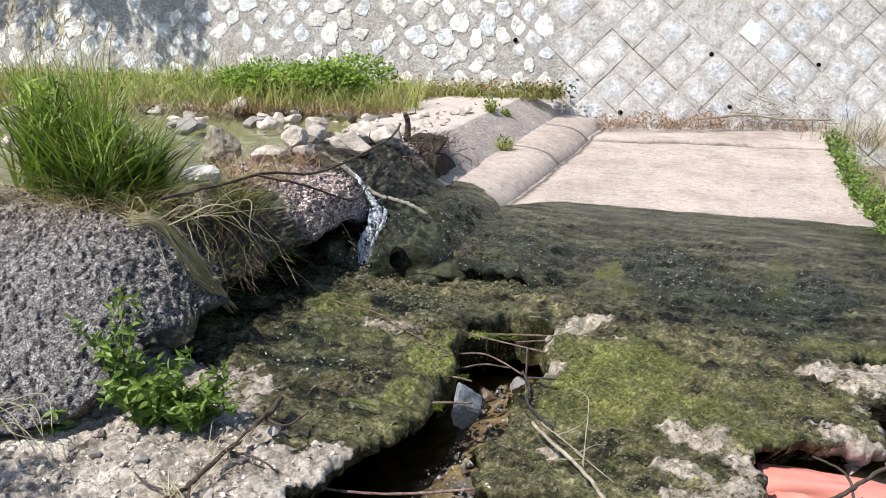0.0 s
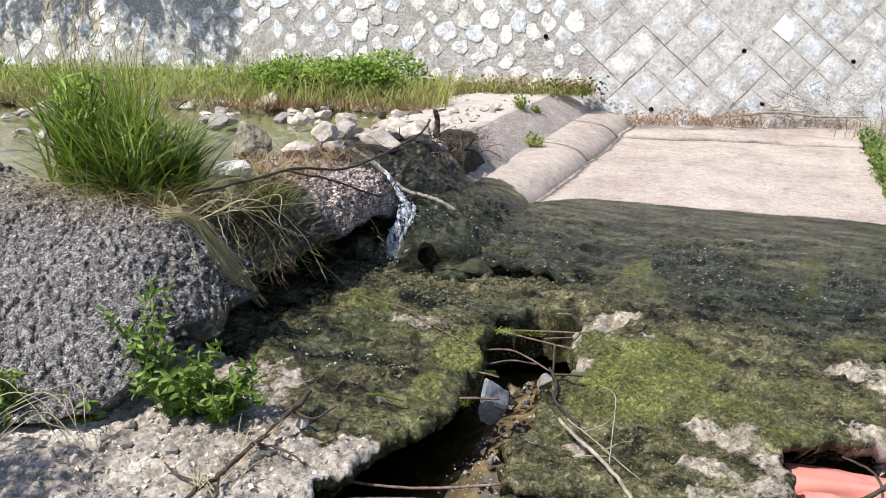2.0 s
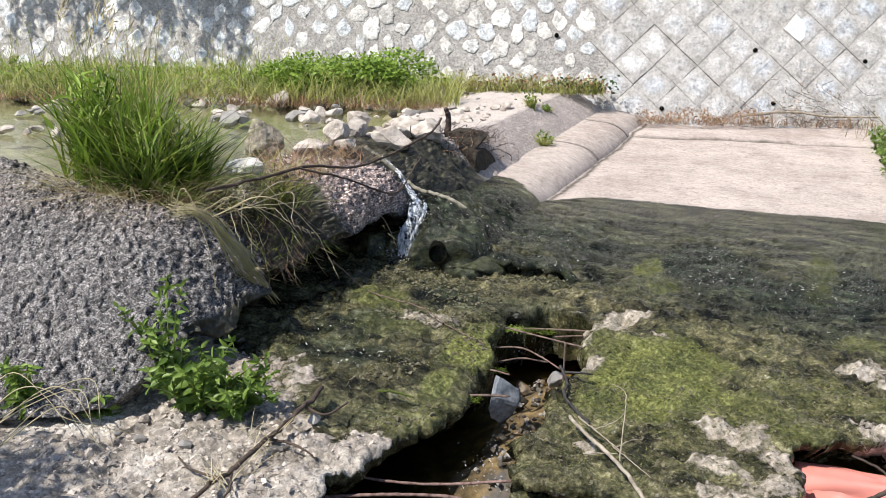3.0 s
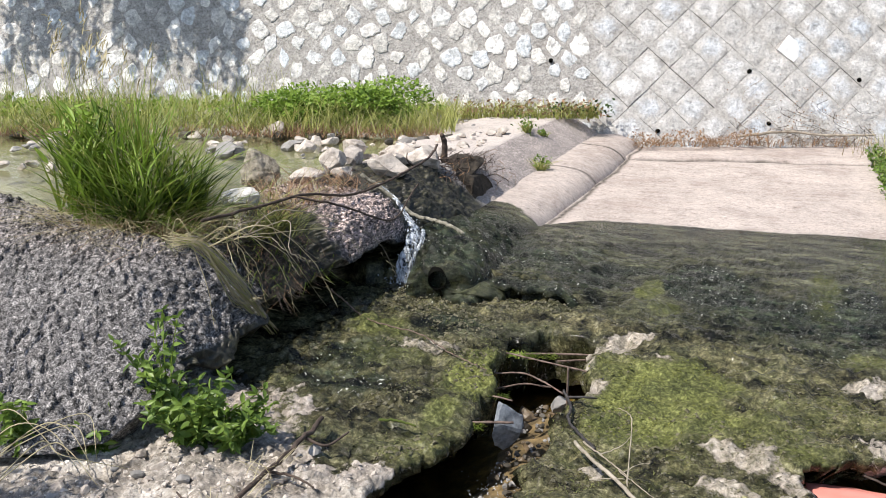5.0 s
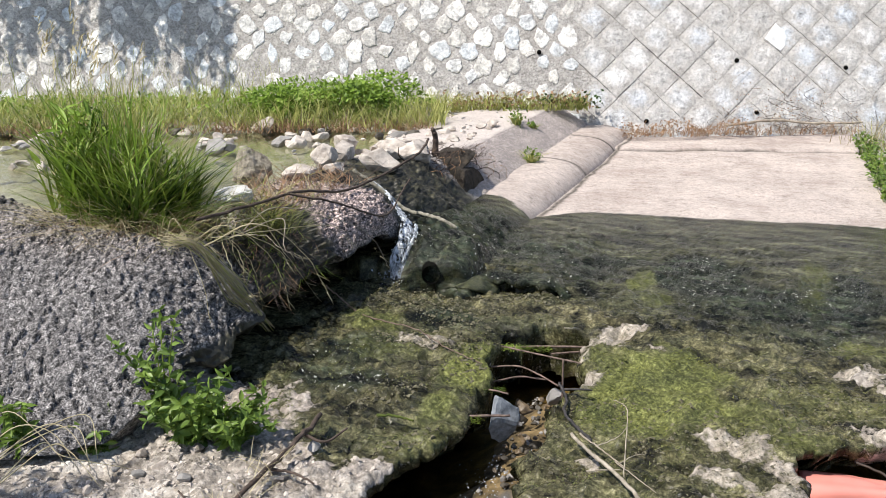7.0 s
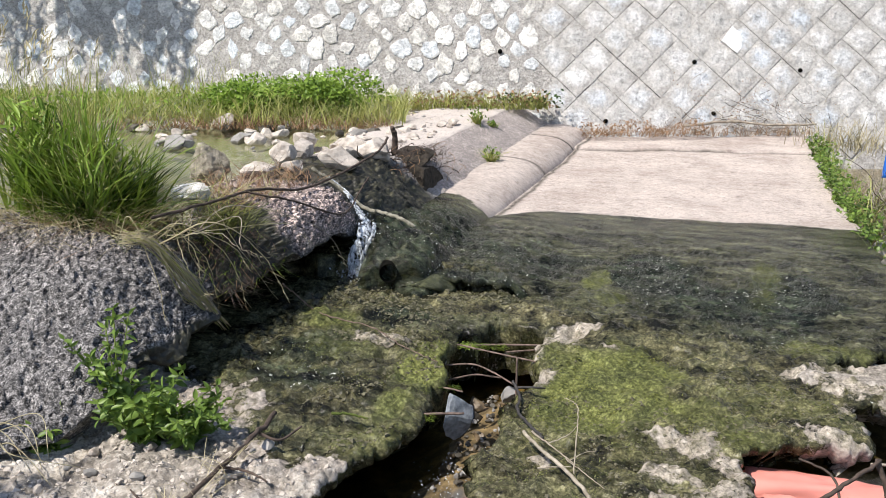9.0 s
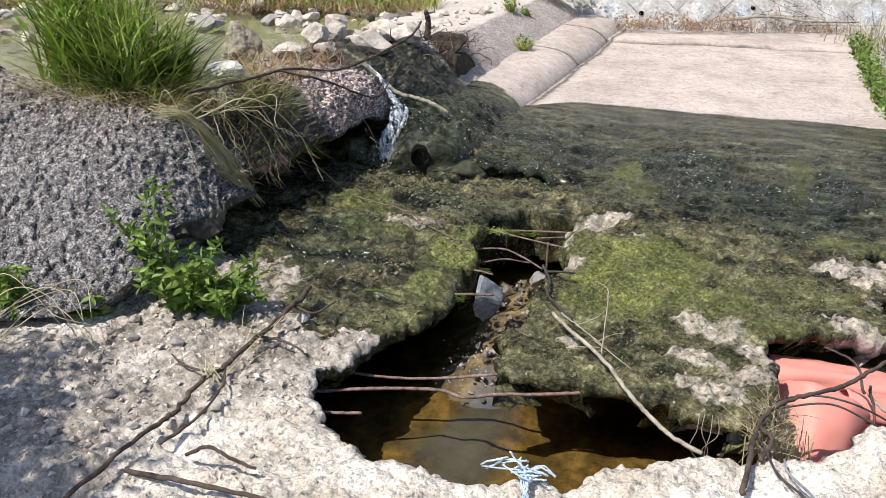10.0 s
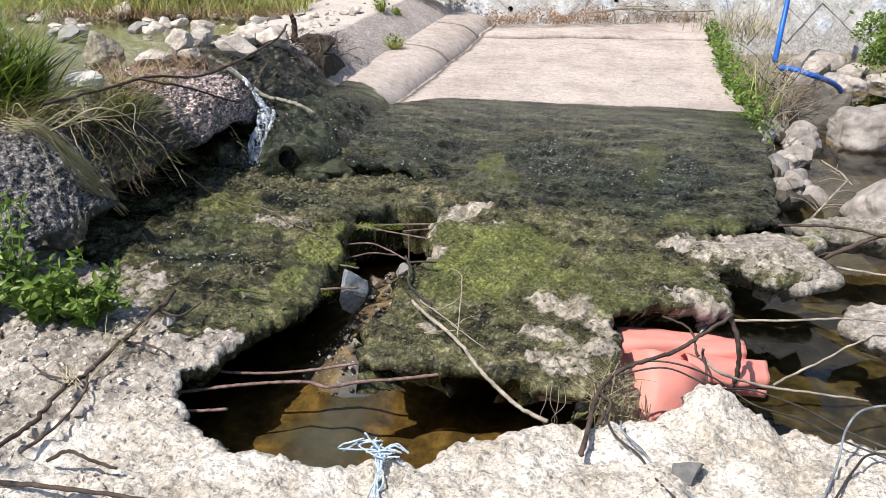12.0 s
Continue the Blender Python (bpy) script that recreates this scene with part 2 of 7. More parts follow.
    mosscol = mix(nt, 0.5, ramp(nt, clump, (0.36, (0.028, 0.034, 0.009)), (0.48, (0.082, 0.092, 0.022)), (0.64, (0.20, 0.21, 0.08))), ramp(nt, tex(nt, 6, 5, 0.6).outputs[0], (0.35, (0.044, 0.050, 0.022)), (0.65, (0.19, 0.20, 0.06))))
    wm = math_n(nt, "ADD", wet, math_n(nt, "MULTIPLY", math_n(nt, "SUBTRACT", tex(nt, 30, 7, 0.8).outputs[0], 0.5), 1.7))
    wetf = ramp(nt, wm, (0.36, 0.0), (0.64, 1.0))
    mm = math_n(nt, "ADD", moss, math_n(nt, "MULTIPLY", math_n(nt, "SUBTRACT", tex(nt, 14, 6, 0.7).outputs[0], 0.5), 1.1))
    mossf = ramp(nt, mm, (0.15, 0.0), (0.95, 1.0))
    grit = ramp(nt, tex(nt, 85, 5, 0.75).outputs[0], (0.37, 0.28), (0.50, 0.85), (0.65, 2.1))
    # sun sparkles on the running water, painted as small pale dots
    glint = ramp(nt, math_n(nt, "ADD", tex(nt, 75, 2, 0.5).outputs[0], math_n(nt, "MULTIPLY", math_n(nt, "SUBTRACT", tex(nt, 3, 4, 0.6).outputs[0], 0.5), 0.25)), (0.685, 0.0), (0.715, 1.0))
    wetcol = mix(nt, 1.0, wetcol, mix(nt, ramp(nt, flow, (0.0, 0.75), (1.0, 0.22)), 1.0, grit), "MULTIPLY")
    mosscol = mix(nt, 1.0, mosscol, mix(nt, 0.6, 1.0, grit), "MULTIPLY")
    col = mix(nt, wetf, dry, wetcol)
    col = mix(nt, mossf, col, mosscol)
    col = mix(nt, math_n(nt, "MULTIPLY", glint, math_n(nt, "MULTIPLY", math_n(nt, "MULTIPLY", wetf, ramp(nt, flow, (0.2, 0.10), (0.8, 1.0))), ramp(nt, sl, (0.45, 0.05), (0.75, 0.95)))), col, (0.50, 0.50, 0.45))
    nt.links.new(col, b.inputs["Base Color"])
    slick = ramp(nt, streak, (0.35, 0.04), (0.65, 0.22))
    r = mix(nt, wetf, 0.92, slick)
    r = mix(nt, math_n(nt, "MULTIPLY", mossf, 0.8), r, 0.75)
    nt.links.new(r, b.inputs["Roughness"])
    nt.links.new(mix(nt, wetf, 0.35, 0.20), b.inputs["Specular IOR Level"])
    rip = tex(nt, 36, 5, 0.68, position(nt, 0.30, 1.7, 1), distort=0.15).outputs[0]
    h = mix(nt, wetf, mix(nt, pale, mix(nt, 0.6, fine, 0.5), mix(nt, 0.40, mix(nt, 0.4, 0.5, tex(nt, 95, 4, 0.7).outputs[0]), math_n(nt, "SUBTRACT", 1.0, grain.outputs["Distance"]))), rip)
    h2 = mix(nt, math_n(nt, "MULTIPLY", mossf, 1.0), mix(nt, math_n(nt, "MULTIPLY", wetf, math_n(nt, "SUBTRACT", 0.55, math_n(nt, "MULTIPLY", flow, 0.4))), h, 0.5), mix(nt, 0.6, clump, 0.5))
    nt.links.new(bump(nt, h2, 0.8, 0.014), b.inputs["Normal"])
    return m


def dam_material():
    """Weathered, washed-out concrete: grey aggregate standing proud, pinker and smoother where it is whole, black-green
    where it is wet or where shade is painted in.
    """
    m, nt, b = mat("dam_concrete")
    worn, wet = attr(nt, "worn"), attr(nt, "wet")
    agg2 = tex(nt, 68, kind="voronoi")
    mid = tex(nt, 8, 6, 0.65).outputs[0]
    fine = tex(nt, 110, 4, 0.7).outputs[0]
    whole = mix(nt, 0.5, ramp(nt, mid, (0.3, (0.46, 0.40, 0.36)), (0.7, (0.64, 0.57, 0.52))), ramp(nt, fine, (0.3, (0.33, 0.285, 0.255)), (0.7, (0.68, 0.61, 0.565))))
    whole = mix(nt, 1.0, whole, ramp(nt, tex(nt, 60, 5, 0.8).outputs[0], (0.34, 0.35), (0.46, 1.0)), "MULTIPLY")
    pit = tex(nt, 75, 5, 0.75, position(nt, 1, 1, 1.5)).outputs[0]
    g = ramp(nt, agg2.outputs["Color"], (0.2, (0.07, 0.066, 0.068)), (0.5, (0.18, 0.17, 0.17)), (0.8, (0.35, 0.33, 0.325)))
    g = mix(nt, 0.35, g, ramp(nt, mid, (0.35, (0.06, 0.056, 0.056)), (0.55, (0.155, 0.146, 0.143)), (0.75, (0.30, 0.275, 0.265))))
    # shade in the pits between stones goes into the colour, matching the bump
    g = mix(nt, 1.0, g, ramp(nt, pit, (0.40, 0.12), (0.47, 0.75), (0.55, 1.15), (0.66, 1.55)), "MULTIPLY")
    # lighter, pinker aggregate; also carries the sunlight painted on the block's top
    g = mix(nt, attr(nt, "gravel_sunlit"), g, mix(nt, 1.0, g, (2.5, 2.1, 1.95), "MULTIPLY"))
    grit = ramp(nt, tex(nt, 170, 3, 0.7).outputs[0], (0.37, 0.25), (0.50, 0.9), (0.63, 1.75))
    g = mix(nt, 1.0, g, grit, "MULTIPLY")
    # dark tone for damp concrete and for the painted shade of the hollow
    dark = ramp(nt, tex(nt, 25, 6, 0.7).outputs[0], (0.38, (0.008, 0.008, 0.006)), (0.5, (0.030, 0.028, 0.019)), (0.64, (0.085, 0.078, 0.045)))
    damp_shade = ramp(nt, math_n(nt, "ADD", wet, math_n(nt, "MULTIPLY", math_n(nt, "SUBTRACT", mid, 0.5), 0.5)), (0.42, 0.0), (0.62, 1.0))
    col = mix(nt, damp_shade, mix(nt, worn, whole, g), dark)
    nt.links.new(col, b.inputs["Base Color"])
    nt.links.new(mix(nt, damp_shade, 0.93, 0.42), b.inputs["Roughness"])
    hh = mix(nt, 0.5, math_n(nt, "SUBTRACT", 1.0, agg2.outputs["Distance"]), pit)
    h = mix(nt, worn, mix(nt, 0.75, fine, 0.5), hh)
    h = mix(nt, math_n(nt, "MULTIPLY", damp_shade, 0.75), h, mix(nt, 0.5, tex(nt, 34, 6, 0.75).outputs[0], 0.5))
    nt.links.new(bump(nt, h, 0.7, 0.014), b.inputs["Normal"])
    return m


def water_material(name, tint, ripple, scale, rough=0.02, ior=1.42):
    """Clear shallow water: it lets the bed through, tinted, and mirrors by angle."""
    m, nt, b = mat(name)
    out = nt.nodes["Material Output"]
    tr = node(nt, "ShaderNodeBsdfTransparent", Color=(*tint, 1))
    gl = node(nt, "ShaderNodeBsdfGlossy", Color=(1, 1, 1, 1), Roughness=rough)
    fr = node(nt, "ShaderNodeFresnel", IOR=ior)
    n = tex(nt, scale, 3, 0.5)
    nb = bump(nt, n.outputs[0], ripple, 0.01)
    nt.links.new(nb, gl.inputs["Normal"])
    nt.links.new(nb, fr.inputs["Normal"])
    mx = node(nt, "ShaderNodeMixShader", Fac=fr.outputs[0], i1=tr.outputs[0], i2=gl.outputs[0])
    nt.links.new(mx.outputs[0], out.inputs[0])
    return m


def leaf_material(name, dark, light, rough=0.5, through_light=0.25):
    m, nt, b = mat(name)
    isl = nt.nodes.new("ShaderNodeNewGeometry").outputs["Random Per Island"]
    n = tex(nt, 8, 3, 0.5).outputs[0]
    col = mix(nt, 0.5, ramp(nt, isl, (0, dark), (1, light)), ramp(nt, n, (0.3, dark), (0.7, light)))
    nt.links.new(col, b.inputs["Base Color"])
    b.inputs["Roughness"].default_value = rough
    b.inputs["Specular IOR Level"].default_value = 0.35
    t = node(nt, "ShaderNodeBsdfTranslucent", Color=col)
    mx = node(nt, "ShaderNodeMixShader", Fac=through_light, i1=b.outputs[0], i2=t.outputs[0])
    nt.links.new(mx.outputs[0], nt.nodes["Material Output"].inputs[0])
    return m


M_APRON = apron_material()
M_DAM = dam_material()
M_POOL = water_material("pool_water", (0.80, 0.74, 0.54), 0.05, 9, ior=1.34)
M_STREAM = water_material("stream_water", (0.86, 0.88, 0.76), 0.35, 16)


def bed_material():
    """Brown silt, darker and greener where algae cover the deeper bed; a bluish sky reflection is painted on in
    patches.
    """
    m, nt, b = mat("stream_bed")
    n = tex(nt, 12, 6, 0.7).outputs[0]
    silt = ramp(nt, n, (0.34, (0.03, 0.021, 0.009)), (0.5, (0.115, 0.080, 0.034)), (0.66, (0.26, 0.18, 0.08)))
    alga = ramp(nt, n, (0.34, (0.012, 0.010, 0.005)), (0.5, (0.050, 0.042, 0.022)), (0.66, (0.12, 0.10, 0.06)))
    # grey-blue of the sky's reflection, painted into the bed colour
    sky_sheen = ramp(nt, tex(nt, 7, 5, 0.6).outputs[0], (0.35, (0.06, 0.068, 0.085)), (0.65, (0.105, 0.12, 0.145)))
    c = mix(nt, attr(nt, "algae"), silt, alga)
    nt.links.new(mix(nt, attr(nt, "sky_sheen"), c, sky_sheen), b.inputs["Base Color"])
    b.inputs["Roughness"].default_value = 0.9
    nt.links.new(bump(nt, tex(nt, 40, 5, 0.7).outputs[0], 0.6, 0.01), b.inputs["Normal"])
    return m


M_BED = bed_material()
M_SILT = simple("upstream_gravel", (0.15, 0.145, 0.105), (0.40, 0.385, 0.30), 6, 0.95, 50, 0.7, 0.01)
M_BANK = simple("bank_earth", (0.10, 0.09, 0.06), (0.22, 0.2, 0.14), 2, 0.95, 20, 0.5, 0.02)


def mortar_material():
    """Hand-smeared grey mortar, blotched and stained."""
    m, nt, b = mat("wall_mortar")
    blot = tex(nt, 16, 7, 0.78).outputs[0]
    c = mix(nt, 0.6, ramp(nt, tex(nt, 2.5, 5, 0.6).outputs[0], (0.32, (0.40, 0.37, 0.335)), (0.68, (0.50, 0.475, 0.45))), ramp(nt, blot, (0.34, (0.19, 0.175, 0.16)), (0.48, (0.38, 0.355, 0.33)), (0.58, (0.54, 0.51, 0.48)), (0.66, (0.80, 0.77, 0.74))))
    c = mix(nt, 1.0, c, ramp(nt, tex(nt, 55, 4, 0.75).outputs[0], (0.36, 0.6), (0.5, 1.0), (0.64, 1.2)), "MULTIPLY")
    nt.links.new(c, b.inputs["Base Color"])
    b.inputs["Roughness"].default_value = 0.95
    nt.links.new(bump(nt, blot, 0.9, 0.03), b.inputs["Normal"])
    return m


M_MORTAR = mortar_material()


# ---- apron: one broken concrete sheet ----
RIM = [(2.6, 1.75), (1.2, 2.0), (0.63, 2.06), (0.41, 2.08), (0.265, 2.12), (0.20, 2.17), (0.14, 2.08), (-0.08, 1.975), (-0.19, 1.975),
       (-0.27, 1.93), (-0.36, 1.89), (-0.40, 1.84), (-0.45, 1.755), (-0.535, 1.745), (-0.60, 1.69), (-0.68, 1.65), (-0.80, 1.695),
       (-0.91, 1.675), (-1.0, 1.70), (-1.07, 1.76), (-1.15, 1.865), (-1.21, 1.99), (-1.13, 2.13)]
CRACK = [(-1.09, 2.28), (-1.045, 2.44), (-1.03, 2.57), (-1.07, 2.78), (-1.05, 2.94), (-1.13, 3.10), (-1.14, 3.32), (-1.0, 3.42),
         (-0.80, 3.40), (-0.80, 3.19), (-0.735, 3.03), (-0.78, 2.80), (-0.77, 2.64), (-0.755, 2.51), (-0.81, 2.40), (-0.77, 2.29)]
MIDDLE = [(-0.73, 2.18), (-0.57, 2.19), (-0.415, 2.21), (-0.315, 2.19), (-0.19, 2.175), (-0.04, 2.18), (-0.03, 2.32), (-0.05, 2.48),
          (-0.075, 2.63), (0.01, 2.67), (0.13, 2.745), (0.28, 2.85), (0.26, 3.04), (0.36, 3.06), (0.50, 3.03), (0.60, 3.09), (0.66, 3.18)]
SIDE = [(0.64, 3.30), (0.40, 3.36), (0.22, 3.42), (0.25, 3.50), (0.50, 3.67), (0.515, 4.10), (0.51, 4.70), (0.48, 5.25), (0.37, 6.20),
        (0.29, 7.85), (0.25, 8.75), (-1.7, 8.1), (-2.4, 7.9)]
OUTLINE = [(-2.4, -1.5), (2.6, -1.5)] + RIM + CRACK + MIDDLE + SIDE
PALE = [(-0.79, 3.27, 0.035, 0.10), (-0.74, 3.38, 0.06, 0.08), (-0.68, 3.47, 0.065, 0.07), (-0.56, 3.31, 0.04, 0.035), (-0.26, 2.66, 0.07, 0.05), (-0.19, 2.62, 0.07, 0.07), (-0.11, 2.54, 0.06, 0.09),
        (-0.23, 2.42, 0.08, 0.045), (-0.13, 2.38, 0.09, 0.09), (-0.16, 2.28, 0.11, 0.06), (0.14, 3.27, 0.14, 0.05), (0.30, 3.25, 0.20, 0.11), (0.50, 3.20, 0.24, 0.22), (0.20, 2.81, 0.11, 0.06),
        (-0.74, 2.98, 0.04, 0.08), (-1.40, 3.14, 0.10, 0.05), (-0.62, 2.42, 0.04, 0.04)]
SLIME = [(-0.50, 4.2, 0.28, 0.32, 0.95), (-0.24, 3.95, 0.22, 0.25, 0.95), (0.12, 4.16, 0.22, 0.28, 0.95), (-0.95, 4.25, 0.30, 0.28, 0.7), (-1.3, 4.2, 0.4, 0.5, 0.85), (-0.28, 3.03, 0.22, 0.05, 0.8), (0.1, 2.98, 0.2, 0.05, 0.8),
         (-0.24, 3.6, 0.45, 0.2, 0.6), (-1.5, 2.86, 0.28, 0.22, 1.0), (-1.22, 2.65, 0.24, 0.16, 1.0), (-1.4, 3.35, 0.3, 0.15, 0.8), (-1.4, 2.75, 0.5, 0.45, 0.75), (-1.0, 3.7, 0.3, 0.15, 0.7), (-1.7, 3.6, 0.3, 0.3, 0.9), (-0.45, 2.62, 0.12, 0.06, 0.9), (-0.6, 3.7, 0.3, 0.2, 0.6)]
DRY = [(-2.4, 2.75), (-1.95, 2.66), (-1.76, 2.50), (-1.60, 2.38), (-1.46, 2.27), (-1.30, 2.21), (-1.06, 2.17), (-1.0, 1.95), (-0.3, 2.0), (0.6, 2.3), (2.6, 2.2), (2.6, -1.5), (-2.4, -1.5)]
MOSSY = [(-0.50, 2.95, 0.28, 0.35, 0.9), (-0.62, 3.1, 0.16, 0.2, 0.8), (-0.25, 2.75, 0.35, 0.22, 0.55), (-0.45, 2.45, 0.4, 0.25, 0.22), (-1.13, 2.95, 0.12, 0.18, 1.15), (-1.14, 2.62, 0.07, 0.12, 0.9),
         (-1.62, 3.25, 0.16, 0.12, 0.8), (-1.12, 2.5, 0.10, 0.3, 0.4), (-0.02, 4.3, 0.10, 0.5, 0.4), (0.05, 3.0, 0.3, 0.15, 0.4),
         (-1.3, 2.75, 0.42, 0.40, 0.12), (-1.2, 3.3, 0.40, 0.25, 0.15), (-1.5, 3.1, 0.25, 0.2, 0.4), (-0.35, 3.2, 0.5, 0.3, 0.22), (0.3, 3.5, 0.25, 0.12, 0.55), (-0.74, 4.1, 0.06, 0.22, 0.6), (-0.62, 3.85, 0.10, 0.10, 0.5), (-0.62, 3.0, 0.16, 0.28, 1.0), (-0.3, 2.8, 0.25, 0.14, 0.55), (-0.5, 2.6, 0.4, 0.3, 0.25)]


def spots(p, items, wob, lo=0.55, hi=1.25):
    """Soft uneven patches: 1 in the middle, 0 outside."""
    out = np.zeros(len(p))
    for it in items:
        d = np.sqrt(((p[:, 0] - it[0]) / it[2]) ** 2 + ((p[:, 1] - it[1]) / it[3]) ** 2) + wob
        out = np.maximum(out, (it[4] if len(it) > 4 else 1.0) * (1 - sstep(lo, hi, d)))
    return out


def apron_edge(p):
    q = np3(p[:, 0], p[:, 1])
    far = sstep(2.6, 3.4, p[:, 0]) + sstep(3.7, 4.2, p[:, 1]) * 0.4
    return poly_sdf(p, OUTLINE) + (0.022 * fbm(q, 7, 4, 3) + 0.008 * fbm(q, 40, 2, 5)) * (1 - 0.6 * np.clip(far, 0, 1))


def apron_height(p, s):
    q = np3(p[:, 0], p[:, 1])
    x, y = p[:, 0], p[:, 1]
    near = 1 - sstep(4.2, 5.6, y)
    dry = sstep(-0.05, 0.05, poly_sdf(p, DRY) + 0.05 * fbm(q, 6, 3, 9))
    z = 0.010 * fbm(q, 1.3, 3, 1) + near * (0.012 * fbm(q, 7, 4, 2) + 0.012 * np.abs(fbm(q, 26, 3, 4)) + 0.006 * fbm(q, 60, 2, 14)) + (1 - sstep(3.5, 4.3, y)) * (1 - 0.6 * dry) * (0.022 * (np.abs(fbm(q, 5.5, 4, 24)) - 0.2) + 0.014 * (0.5 - cells(q, 13, 25)))
    z += dry * (0.010 * np.abs(fbm(q, 9, 4, 6)) + 0.004 * (0.5 - cells(q, 40, 7)) + 0.003 * fbm(q, 28, 3, 27) + 0.004 * fbm(q, 60, 2, 8))
    z += (1 - sstep(-1.05, -0.95, x)) * (1 - sstep(3.3, 3.7, y)) * (1 - dry) * (0.016 * (0.5 - cells(q, 24, 28)) * np.clip(0.7 + fbm(q, 4, 3, 29), 0, 1) + 0.006 * fbm(q, 50, 2, 30))
    pale = spots(p, PALE, 0.55 * fbm(q, 14, 5, 12, 0.65), 0.3, 1.5)
    z += pale * (0.006 + 0.010 * fbm(q, 28, 3, 13))
    # the upper layer ends in a broken ledge below the pipe
    ledge = 3.82 + 0.03 * np.sin(x * 9) + 0.05 * fbm(q, 9, 3, 21)
    z += (0.065 * sstep(0, 0.016, y - ledge) - 0.05 * np.exp(-((y - ledge + 0.03) / 0.035) ** 2)) * (1 - sstep(-1.25, -0.85, x)) * (1 - sstep(4.2, 5.4, y))
    # far joint, and the lip next to the wall
    z -= 0.02 * np.exp(-((y - 7.42 - 0.22 * (x + 1.4) - 0.02 * fbm(q, 6, 2, 31)) / 0.013) ** 2) * sstep(6.6, 7.0, y)
    z += 0.016 * sstep(0, 0.05, y - 7.42 - 0.22 * (x + 1.4))
    # lifted corner beside the plastic pipe, sunk rubble step
    z += 0.07 * np.exp(-((x - 0.21) / 0.09) ** 2 - ((y - 2.10) / 0.09) ** 2)
    z -= 0.014 * np.exp(-np.clip(s, 0, 1) / 0.014) * (near * 0.8 + 0.2)
    return z


def build_apron():
    xs = np.concatenate([np.arange(-2.4, -2.0, 0.05), np.arange(-2.0, 0.72, 0.0095), np.arange(0.72, 0.8, 0.02), np.arange(0.8, 2.65, 0.05)])
    ys = np.concatenate([np.arange(-1.5, 1.2, 0.08), np.arange(1.2, 3.6, 0.0095), np.arange(3.6, 4.0, 0.0135), np.arange(4.0, 7.2, 0.03), np.arange(7.2, 7.95, 0.012), np.arange(7.95, 9.0, 0.04)])
    X, Y = np.meshgrid(xs, ys, indexing="ij")
    p = np.stack([X.ravel(), Y.ravel()], -1)
    s = apron_edge(p)
    fc = grid_faces(len(xs), len(ys))
    keep = s[fc].mean(1) > 0
    fc = fc[keep]
    e = np.concatenate([fc[:, [0, 1]], fc[:, [1, 2]], fc[:, [2, 3]], fc[:, [3, 0]]])
    key = np.sort(e, 1)
    _, first, count = np.unique(key[:, 0] * 10 ** 7 + key[:, 1], return_index=True, return_counts=True)
    rim = e[first[count == 1]]
    ids = np.unique(rim)
    for _ in range(2):
        b = p[ids]
        s0, h = apron_edge(b), 0.004
        g = np.stack([apron_edge(b + [h, 0]) - s0, apron_edge(b + [0, h]) - s0], -1) / h
        g /= np.maximum(np.linalg.norm(g, axis=1, keepdims=True), 0.3)
        p[ids] = b - np.clip(s0, -0.02, 0.02)[:, None] * g
    s = apron_edge(p)
    z = apron_height(p, s)
    used = np.unique(fc)
    back = np.full(len(p), -1)
    back[used] = np.arange(len(used))
    fc, rim, p, z, s = back[fc], back[rim], p[used], z[used], np.maximum(s[used], 0)
    # broken side faces, undercut
    ids = np.unique(rim)
    b = p[ids]
    s0, h = apron_edge(b), 0.02
    g = np.stack([apron_edge(b + [h, 0]) - s0, apron_edge(b + [0, h]) - s0], -1) / h
    g /= np.maximum(np.linalg.norm(g, axis=1, keepdims=True), 0.85)
    verts, fcs, last = [np3(p[:, 0], p[:, 1], z)], [fc], dict(zip(ids, ids))
    base = len(p)
    idx = np.full(len(p), -1)
    idx[ids] = ids
    wet_all, pos = None, None
    for k, (dz, inset) in enumerate(((-0.016, -0.004), (-0.036, 0.004), (-0.054, 0.030), (-0.074, 0.060), (-0.094, 0.085), (-0.11, 0.105))):
        q = np3(b[:, 0], b[:, 1], dz * 1.0)
        deep = sstep(2.65, 2.9, b[:, 1]) * (1 - sstep(-0.72, -0.6, b[:, 0])) * (1 - sstep(3.45, 3.6, b[:, 1]))
        r = b + g * (inset * (1 - 0.7 * deep) + 0.020 * fbm(q, 16, 4, 40))[:, None]
        row = np3(r[:, 0], r[:, 1], z[ids] + dz * (1 + 0.9 * deep) + 0.012 * fbm(q, 11, 3, 41) * (k > 0))
        nxt = np.full(len(p), -1)
        nxt[ids] = base + np.arange(len(ids))
        fcs.append(np.stack([idx[rim[:, 1]], idx[rim[:, 0]], nxt[rim[:, 0]], nxt[rim[:, 1]]], -1))
        verts.append(row)
        base, idx = base + len(ids), nxt
    V, F = np.concatenate(verts), np.concatenate(fcs)
    ob = make("apron", V, F, M_APRON)
    q = V[:, :2]
    q3 = np3(q[:, 0], q[:, 1])
    wob = 0.55 * fbm(q3, 14, 5, 12, 0.65)
    side = np.arange(len(V)) >= len(p)
    pale = spots(q, PALE, wob, 0.25, 1.6)
    dry = sstep(-0.13, 0.09, poly_sdf(q, DRY) + 0.10 * fbm(q3, 6, 5, 9, 0.6))
    line = 5.40 + 0.06 * np.sin(q[:, 0] * 2.4 + 1) + 0.02 * fbm(q3, 5, 3, 15)
    line = line - 0.35 * sstep(-1.2, -1.6, q[:, 0])
